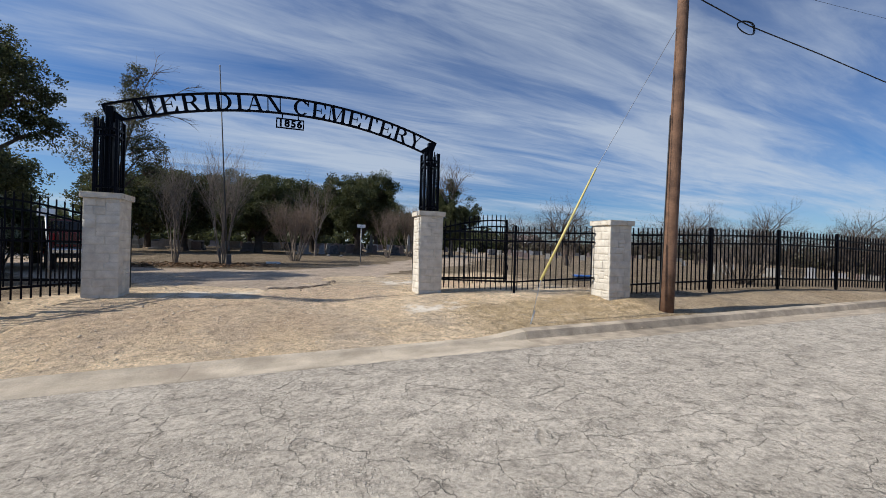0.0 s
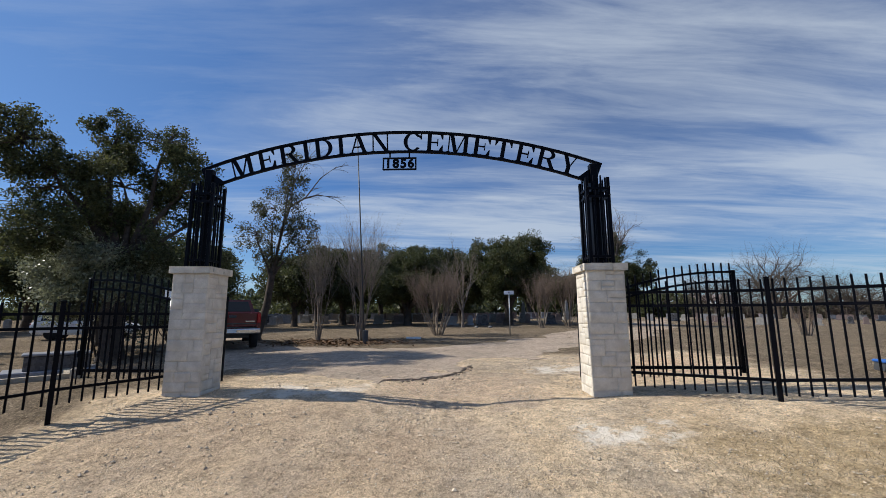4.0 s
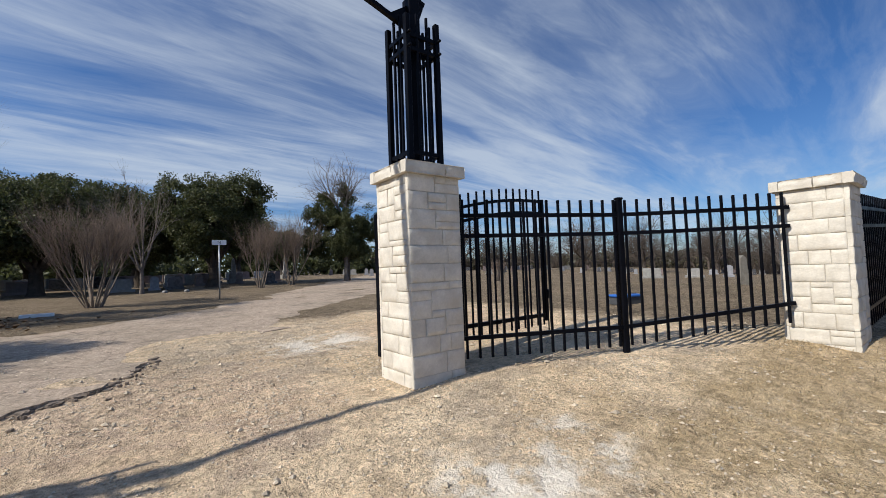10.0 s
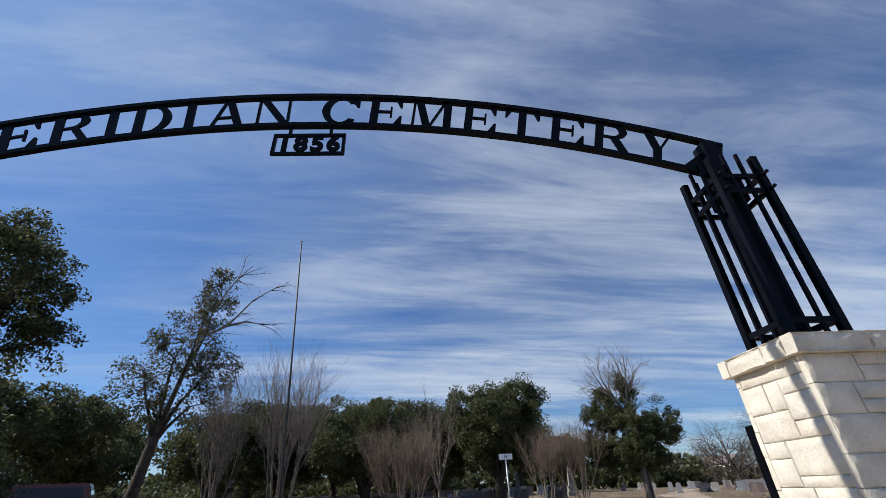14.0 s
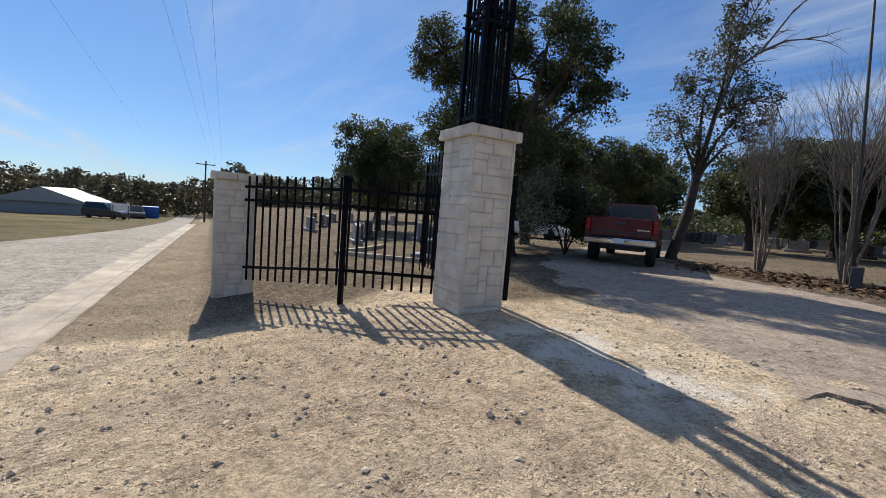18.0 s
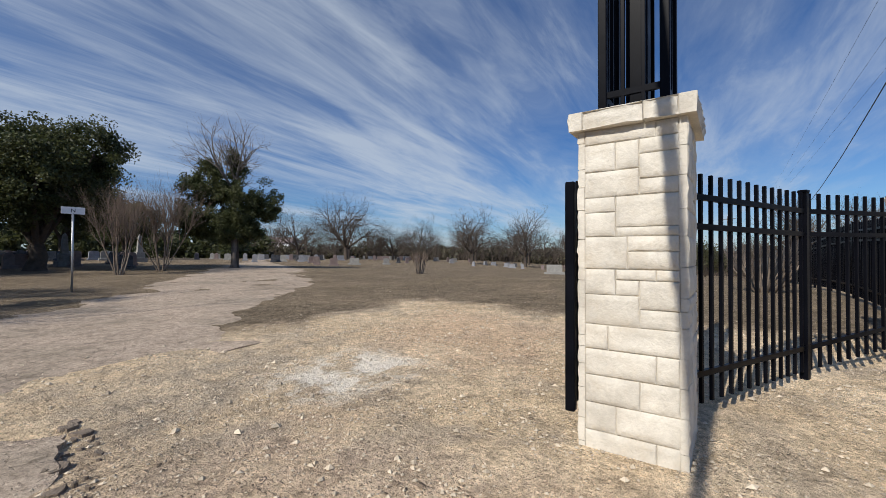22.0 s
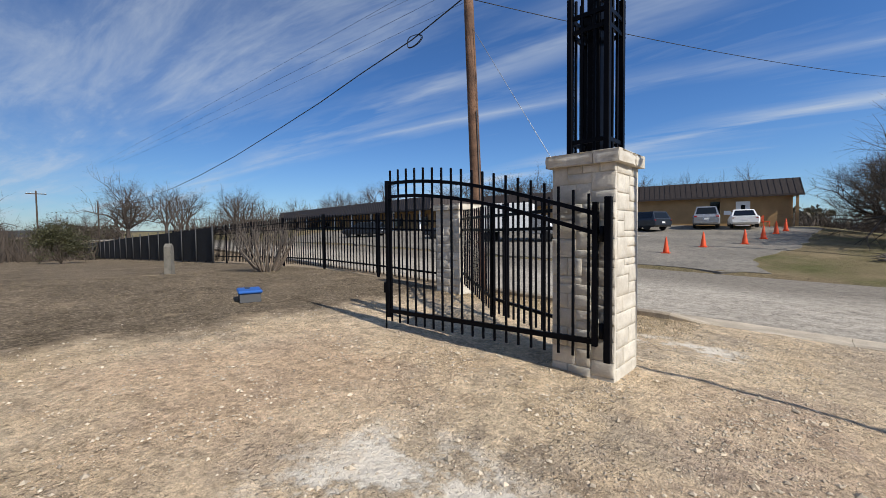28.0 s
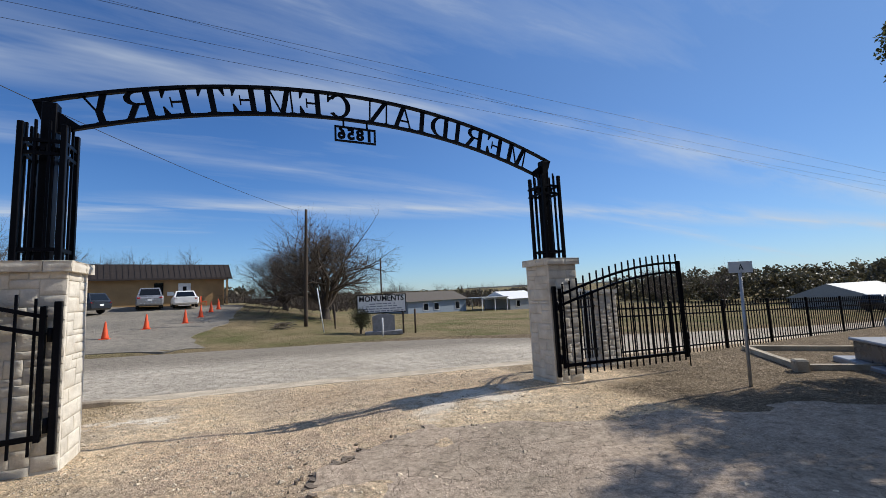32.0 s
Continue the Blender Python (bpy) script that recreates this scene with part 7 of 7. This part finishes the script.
def long_building(name, label, at, rz, ln, dp, base_z, porch=0.6):
    """A low tan brick building with a brown metal mansard."""
    ob = thing(name, label, "building", (*at, base_z), rz)
    part("wall", Mesh().box((ln / 2, -dp / 2 - (porch - 0.6) / 2, 1.1), (ln - 1.2, dp - 0.6 - porch, 3.4)), BRICK, ob, "tan brick wall")
    rf = Mesh()
    rf.v = [(0, 0.0, 2.55), (ln, 0, 2.55), (ln, -dp, 2.55), (0, -dp, 2.55), (0.25, -0.35, 3.85), (ln - 0.25, -0.35, 3.85), (ln - 0.25, -dp + 0.35, 3.85), (0.25, -dp + 0.35, 3.85)]
    rf.f = [(0, 1, 5, 4), (1, 2, 6, 5), (2, 3, 7, 6), (3, 0, 4, 7), (4, 5, 6, 7), (3, 2, 1, 0)]
    rf.s = [False] * 6
    roof = part("roof", rf, ROOFMETAL, ob, "brown standing-seam mansard roof")
    ribs = Mesh()
    standing_seam(ribs, (0, 0, 2.55), (ln, 0, 2.55), (0.25, -0.35, 3.85), (ln - 0.25, -0.35, 3.85), int(ln / 0.42))
    standing_seam(ribs, (0, 0, 2.55), (0, -dp, 2.55), (0.25, -0.35, 3.85), (0.25, -dp + 0.35, 3.85), int(dp / 0.42))
    part("seam", ribs, ROOFMETAL, roof)
    part("fascia", Mesh().box((ln / 2, 0.02, 2.5), (ln + 0.1, 0.08, 0.16)), ROOFMETAL, roof)
    return ob


lot_z = gz(8, -37)
hall = long_building("community_building", "long low tan brick building with a brown mansard roof", (2.7, -38.6), 10.5, 30, 12, lot_z)
dr_ = part("door", Mesh().bevel_box((3.9, -0.56, 1.05), (1.0, 0.1, 2.1), 0.01), WHITE, hall, "white door with a narrow window")
part("door_glass", Mesh().box((3.9, -0.50, 1.35), (0.3, 0.02, 0.9)), GLASS, dr_)
part("window", Mesh().bevel_box((5.9, -0.57, 1.6), (0.7, 0.1, 1.1), 0.01), GLASS, hall)
part("porch_post", Mesh().box((0.35, -0.4, 1.25), (0.18, 0.18, 2.6)), BRICK, hall)
part("wall_box", Mesh().bevel_box((5.0, -0.52, 1.15), (0.5, 0.12, 0.35), 0.01), WHITE, hall)
hall2 = long_building("community_building", "second long low building with a brown mansard roof", (32, -26), -6, 44, 12, gz(33, -25), 2.6)
for k in range(7):
    part("porch_post", Mesh().box((2 + k * 5, -0.25, 1.2), (0.14, 0.14, 2.5)), WHITE, hall2, "white porch post")
    part("window", Mesh().bevel_box((4.2 + k * 5, -2.57, 1.3), (1.6, 0.1, 1.0), 0.01), GLASS, hall2)
orange_chair = thing("plastic_chair", "small orange plastic chair by the building wall", "chair", (4.9, -36.3, gz(4.9, -36.3)), 200)
part("seat", Mesh().bevel_box((0, 0, 0.42), (0.45, 0.45, 0.05), 0.01), ORANGE, orange_chair)
part("backrest", Mesh().bevel_box((-0.22, 0, 0.68), (0.05, 0.45, 0.45), 0.01), ORANGE, orange_chair)
for sx in (-1, 1):
    for sy in (-1, 1):
        part("leg", Mesh().tube([(sx * 0.2, sy * 0.2, 0), (sx * 0.18, sy * 0.18, 0.42)], 0.018, 6), ORANGE, orange_chair)

# asphalt lot in front of the buildings
LOT = [(3.0, -15.25), (46, -15.25), (52, -26), (33, -36), (6, -37.2), (1.6, -36.6), (2.4, -24), (4.0, -19.5)]
solid("parking_lot", sheet(ragged(LOT, 0.8, 0.2), 0.03, 2.0, 0.1), asphalt_material("pale_lot_asphalt", (0.22, 0.20, 0.17), (0.30, 0.27, 0.225), 0.5), "pale worn asphalt parking lot", "parking lot", kind="structure")
for x, y, r in ((11.2, -27.5, 70), (13.8, -27.2, 70)):
    solid("lot_line", Mesh().box((0, 0, 0), (3.6, 0.12, 0.008)), WHITE, "faded white parking line", "line", "parking lines", at=(x, y, gz(x, y) + 0.045), rz=r)


def gabled_house(label, at, rz, ln, dp, h, wallmat, roofmat, base_z, windows=()):
    ob = thing("house", label, "house", (*at, base_z), rz, group="far houses")
    part("wall", Mesh().box((0, 0, h / 2 - 0.3), (ln, dp, h + 0.6)), wallmat, ob)
    e, rise = 0.4, dp * 0.2
    rf = Mesh()
    rf.v = [(-ln / 2 - e, -dp / 2 - e, h - 0.05), (ln / 2 + e, -dp / 2 - e, h - 0.05), (ln / 2 + e, 0, h + rise), (-ln / 2 - e, 0, h + rise), (-ln / 2 - e, dp / 2 + e, h - 0.05), (ln / 2 + e, dp / 2 + e, h - 0.05)]
    rf.f = [(0, 1, 2, 3), (3, 2, 5, 4), (0, 3, 4), (1, 5, 2), (0, 4, 5, 1)]
    rf.s = [False] * 5
    part("roof", rf, roofmat, ob)
    for x, wd, hh, z in windows:
        w_ = part("window", Mesh().bevel_box((x, dp / 2 + 0.02, z), (wd + 0.16, 0.08, hh + 0.16), 0.01), WHITE, ob, "white window frame")
        part("pane", Mesh().box((x, dp / 2 + 0.065, z), (wd, 0.02, hh)), GLASS, w_)
    return ob


gabled_house("pale blue bungalow with a grey shingle roof", (-25.0, -56), 16, 12, 7, 2.35, SIDING, SHINGLE, -1.6, ((-4.0, 0.9, 1.1, 1.35), (0.5, 0.9, 1.0, 1.4), (2.6, 0.9, 1.0, 1.4)))
gabled_house("small house with a pale metal roof and carport", (-42.5, -57), 12, 7, 6.5, 2.2, METALWALL, WHITE, -1.9, ((-2, 0.8, 1.0, 1.3), (1.5, 0.8, 1.0, 1.3)))
gabled_house("long low pale metal-roofed house", (-54, -58), 8, 12, 7, 2.4, METALWALL, METALWALL, -2.0, ((-3, 0.8, 1.0, 1.5), (2.5, 0.8, 1.0, 1.5)))
gabled_house("little white farmhouse beyond the field", (100, 14.3), -80, 8, 6, 2.8, WHITE, SHINGLE, gz(100, 14.3) - 0.2, ((-2, 0.9, 1.2, 1.5), (2, 0.9, 1.2, 1.5)))
gabled_house("far white building with a red roof", (60, 92), -60, 9, 7, 4.0, WHITE, ROSESTONE, gz(60, 92) - 0.2, ((-2, 0.9, 1.2, 2.0), (2, 0.9, 1.2, 2.0)))
carport = thing("carport", "open carport with a flat pale roof and thin posts", "carport", (-35.5, -55, -1.8), 14)
part("roof", Mesh().bevel_box((0, 0, 2.5), (6.4, 6, 0.16), 0.02), METALWALL, carport)
for sx in (-3, 0, 3):
    for sy in (-2.8, 2.8):
        part("post", Mesh().box((sx, sy, 1.2), (0.12, 0.12, 2.5)), WHITE, carport)
shed = gabled_house("long pale metal shed with a low roof", (-75.5, -21.0), 0, 14, 9, 2.3, METALWALL, METALWALL, -3.5)
shed_box = thing("roll_off_bin", "blue steel roll-off bin beside the side road", "bin", (-73.3, -10.5, gz(-73.3, -10.5)), 8)
part("body", Mesh().prism([(-1.6, 0.15), (1.6, 0.15), (1.9, 1.6), (-1.9, 1.6)], 1.9, pose(0, 0, 0)), BLUE, shed_box)
part("rim", Mesh().bevel_box((0, 0, 1.64), (3.9, 2.0, 0.1), 0.02), BLUE, shed_box)
notice = thing("notice_board", "white board on two posts beside the side road", "sign", (-59.0, -11.8, gz(-59.0, -11.8)), -80)
part("board", Mesh().bevel_box((0, 0, 1.45), (1.7, 0.05, 0.9), 0.01), WHITE, notice)
for sx in (-0.7, 0.7):
    part("post", Mesh().box((sx, 0.05, 0.8), (0.08, 0.08, 1.7)), OLDWOOD, notice)
utility_pole("thin utility pole with a crossarm far down the street", (-68, -3.6), 9.0, (0, 0), 0.13, True, OLDWOOD)
utility_pole("dark wooden street-light pole on the far lawn", (-2.3, -22.3), 8.2, (-0.1, 0), 0.13, False, OLDWOOD)
utility_pole("far utility pole with a crossarm", (92, 0.5), 11.0, (0, 0), 0.14, True, OLDWOOD)
utility_pole("far utility pole behind the houses", (-16.5, -52), 8.5, (0, 0), 0.13, False, OLDWOOD)
utility_pole("thin far lamp pole", (66, -3.5), 6.0, (0, 0), 0.1, False, OLDWOOD)


# ---- monuments sign ----
mon = thing("monuments_sign", "white roadside sign reading MONUMENTS over a sample headstone", "sign", (-6.2, -17.6, gz(-6.2, -17.6) - 0.32), 168)
board = part("board", Mesh().bevel_box((0, 0, 2.12), (2.9, 0.05, 1.05), 0.01), WHITE, mon)
fm = Mesh()
for c, s in (((0, 0.0, 2.66), (3.0, 0.07, 0.05)), ((0, 0.0, 1.58), (3.0, 0.07, 0.05)), ((-1.475, 0, 2.12), (0.05, 0.07, 1.03)), ((1.475, 0, 2.12), (0.05, 0.07, 1.03))):
    fm.box(c, s)
part("frame", fm, LETTER, board)
me_, wd_, ht_ = glyph("MONUMENTS", 0.47, 0.006, LETTER, 0.012)
part("lettering", me_, LETTER, board, "black word MONUMENTS", pose(-wd_ / 2 * 1.0, -0.03, 2.27) if wd_ < 2.75 else pose(-1.36, -0.03, 2.27) @ Matrix.Diagonal((2.72 / wd_, 1, 1, 1)))
for k, (zz, ww) in enumerate(((2.12, 1.5), (1.97, 1.9), (1.82, 2.5), (1.68, 2.6))):
    bars = Mesh()
    x = -ww / 2
    rb = random.Random(k)
    while x < ww / 2:
        l_ = rb.uniform(0.12, 0.4)
        bars.box((x + l_ / 2, -0.028, zz), (min(l_, ww / 2 - x), 0.004, 0.06))
        x += l_ + 0.07
    tagged(part("small_lettering", bars, GREYLETTER, board, "unreadable small lettering"), kind="stuff")
for sx in (-1.3, 1.3):
    part("post", Mesh().bevel_box((sx, 0.08, 1.1), (0.1, 0.1, 2.4), 0.01), OLDWOOD, mon)
sample = thing("sample_headstone", "grey granite sample headstone on a base", "headstone", (-6.1, -17.0, gz(-6.1, -17.0)), 168)
part("base", Mesh().bevel_box((0, 0, 0.1), (2.2, 0.6, 0.24), 0.02), GRANITE, sample)
part("stone", Mesh().prism([(-0.65, 0.22), (0.65, 0.22), (0.65, 1.1), (0.3, 1.22), (-0.3, 1.22), (-0.65, 1.1)], 0.28, pose(0, 0, 0)), GRANITE, sample)
shrub("bare_bush", "scrubby bush beside the sign", (-5.0, -18.0), 0.7, 0.6, 1.7, OLIVELEAF, 71, 500, 0.03)
for x, y, h, mt in ((-8.2, -17.2, 1.5, OLDWOOD), (-5.8, -16.2, 1.05, WHITE)):
    solid("marker_post", Mesh().tube([(0, 0, -0.1), (0, 0, h)], 0.06 if mt is OLDWOOD else 0.045, 8), mt, "short roadside marker post", "post", at=(x, y, gz(x, y)))
solid("leaning_pipe", Mesh().tube([(0, 0, -0.1), (0.35, -0.2, 2.7)], 0.035, 8), WHITE, "slim white pipe leaning on the lawn", "pipe", at=(-3.0, -19.2, gz(-3.0, -19.2)))
wire_fence = thing("wire_fence", "old farm fence of thin posts across the field", "fence", (0, 0, 0))
for k in range(14):
    x, y = -4.0 - k * 0.35, -21 - k * 2.0
    part("post", Mesh().tube([(x, y, gz(x, y) - 0.1), (x, y, gz(x, y) + 1.1)], 0.045, 6), OLDWOOD, wire_fence)
pile = thing("brush_pile", "heap of cut branches on the lawn", "branches", (-0.8, -21.0, gz(-0.8, -21.0)))
br, rp = Mesh(), random.Random(3)
for k in range(60):
    a, l_ = rp.uniform(0, 6.3), rp.uniform(0.4, 1.1)
    c_ = Vector((rp.uniform(-.5, .5), rp.uniform(-.4, .4), rp.uniform(0.05, 0.4)))
    d_ = Vector((math.cos(a), math.sin(a), rp.uniform(-.2, .3))) * l_ / 2
    br.tube([c_ - d_, c_ + d_], 0.015, 4, True, False)
part("branch", br, GREYBARK, pile)

# fence with black windscreen beyond the iron one
sf = thing("screened_fence", "chain-link fence covered with black mesh screen", "fence", (0, 0, 0))
xs3 = [24.6 + 2.6 * k for k in range(19)]
for a, b in zip(xs3, xs3[1:]):
    za, zb = gz(a, -2.6), gz(b, -2.6)
    part("screen", Mesh().add([(a, -2.6, za + 0.05), (b, -2.6, zb + 0.05), (b, -2.6, zb + 1.8), (a, -2.6, za + 1.8), (a, -2.57, za + 0.05), (b, -2.57, zb + 0.05), (b, -2.57, zb + 1.8), (a, -2.57, za + 1.8)], [(0, 1, 2, 3), (7, 6, 5, 4), (3, 2, 6, 7), (0, 4, 5, 1), (0, 3, 7, 4), (1, 5, 6, 2)]), SCREEN, sf)
    part("post", Mesh().tube([(a, -2.53, za - 0.1), (a, -2.53, za + 1.95)], 0.035, 8), GREYPLASTIC, sf)

# twiggy shrubs on the field
crape("twig_bush", "low leafless bush with a fan of thin twigs", (14.9, -0.9), 1.9, 26, 48, 81, GREYBARK, 2)
crape("twig_bush", "small reddish leafless bush in the field", (18.9, 14.7), 1.6, 14, 26, 82, TWIG, 2)

# ---- loose stuff on the ground ----
LUMP = surface("broken_asphalt_lump", (0.23, 0.18, 0.135), 0.95, vary=0.3, fine=50, bump=0.4)
rs = np.random.RandomState(4)
chips = Mesh()
for k in range(52000):
    x, y = rs.uniform(-6, 8.5), rs.uniform(-4.35, 6.5)
    if k % 3 == 0:
        x, y = rs.normal(2.6, 2.2), rs.normal(1.5, 2.6)
    s = min(0.042, 0.005 + rs.exponential(0.0052))
    if k % 90 == 0:
        x, y = rs.uniform(-10.5, -2.5), rs.uniform(-4.3, -0.6)
        s = min(0.034, 0.008 + rs.exponential(0.006))
    elif noise.noise((x * 1.3, y * 1.3, 6)) + 0.6 * noise.noise((x * 4.1, y * 4.1, 2)) < rs.uniform(-0.45, 0.6):
        continue
    if k % 400 == 1:
        x, y = rs.uniform(5, 12), rs.uniform(-5.0, -4.7)
    if x < -4.4 and y > 0.3 or y < -4.4 and k % 400 != 1:
        continue
    z = gz(x, y) + lumps(x, y) + s * 0.25
    a, b, c = (s * rs.uniform(0.6, 1.3) for _ in range(3))
    t = rs.uniform(0, 3.14)
    ct, st = math.cos(t), math.sin(t)
    chips.add([(x + a * ct, y + a * st, z), (x - b * st, y + b * ct, z), (x - a * ct * 0.8, y - a * st * 0.8, z), (x + b * st, y - b * ct, z), (x + 0.2 * a, y, z + c * 0.6), (x, y, z - c * 0.4)],
              [(0, 1, 4), (1, 2, 4), (2, 3, 4), (3, 0, 4), (1, 0, 5), (2, 1, 5), (3, 2, 5), (0, 3, 5)])
solid("gravel", chips, PEBBLE, "loose pale limestone chips on the gravel", "gravel", kind="stuff")

# broken lumps of asphalt along the edge of the drive
lumps_ = thing("broken_asphalt", "broken dark asphalt lumps along the drive's edge", "rubble", (0, 0, 0))
rl = random.Random(5)
EDGE = [(-0.9, 1.72), (-0.1, 2.05), (0.5, 2.45), (0.84, 3.45), (1.2, 4.2)]
for k in range(76):
    i = rl.choice((0, 1, 1, 1, 1, 2, 2, 2, 2, 3))
    t = rl.random()
    x, y = EDGE[i][0] + (EDGE[i + 1][0] - EDGE[i][0]) * t + rl.uniform(-0.04, 0.07 if k % 3 else 0.25), EDGE[i][1] + (EDGE[i + 1][1] - EDGE[i][1]) * t - rl.uniform(-0.03, 0.07 if k % 3 else 0.25)
    if k > 73:
        x, y = ((-0.05, 1.65), (0.6, 2.05))[k - 74]
    r = rl.uniform(0.035, 0.085) if k % 3 else rl.uniform(0.012, 0.04)
    nn = 7
    ring_ = [(r * rl.uniform(0.7, 1.2) * math.cos(6.283 * j / nn), r * 0.75 * rl.uniform(0.7, 1.2) * math.sin(6.283 * j / nn)) for j in range(nn)]
    hh = rl.uniform(0.015, 0.04)
    lm = Mesh()
    lm.add([(a_, b_, -0.02) for a_, b_ in ring_] + [(a_ * 0.9, b_ * 0.9, hh * rl.uniform(0.8, 1.1)) for a_, b_ in ring_], [tuple(range(nn, 2 * nn))] + [(j, (j + 1) % nn, nn + (j + 1) % nn, nn + j) for j in range(nn)])
    part("lump", lm, LUMP, lumps_, m=pose(x, y, gz(x, y) + lumps(x, y) - 0.006, rl.uniform(-8, 8), rl.uniform(-8, 8), rl.uniform(0, 360)))

lit = Mesh()
for k in range(2600):
    x, y = rs.normal(-4.6, 1.5), rs.normal(11.1, 0.75)
    a = rs.uniform(0, 6.28)
    s = rs.uniform(0.04, 0.09)
    z = gz(x, y) + rs.uniform(0.02, 0.11)
    u, v = Vector((math.cos(a), math.sin(a), rs.uniform(-.5, .5))) * s, Vector((-math.sin(a), math.cos(a), rs.uniform(-.5, .5))) * s * 0.6
    p = Vector((x, y, z))
    lit.add([p - u, p + v, p + u, p - v], [(0, 1, 2, 3)])
solid("leaf_litter", lit, LEAFLITTER, "heap of dead brown leaves in the planting bed", "leaves", kind="stuff")

straw = Mesh()
for k in range(16000):
    x, y = rs.uniform(7.2, 17), rs.uniform(-2.2, 10)
    if k % 4 < 2:
        x, y = rs.uniform(3.2, 9.0), rs.uniform(-4.3, -1.9)
    if k % 7 == 0:
        x, y = rs.uniform(-12, -6.5), rs.uniform(-4.2, 3)
    a, s = rs.uniform(0, 6.28), rs.uniform(0.03, 0.075)
    z = gz(x, y) + 0.005
    u = Vector((math.cos(a), math.sin(a), 0)) * 0.004
    t = Vector((rs.uniform(-.7, .7) * s, rs.uniform(-.7, .7) * s, s * rs.uniform(0.3, 0.9)))
    p = Vector((x, y, z))
    straw.add([p - u, p + u, p + t], [(0, 1, 2)])
solid("dry_grass", straw, STRAW, "thin dry grass blades on the turf", "grass", kind="stuff")
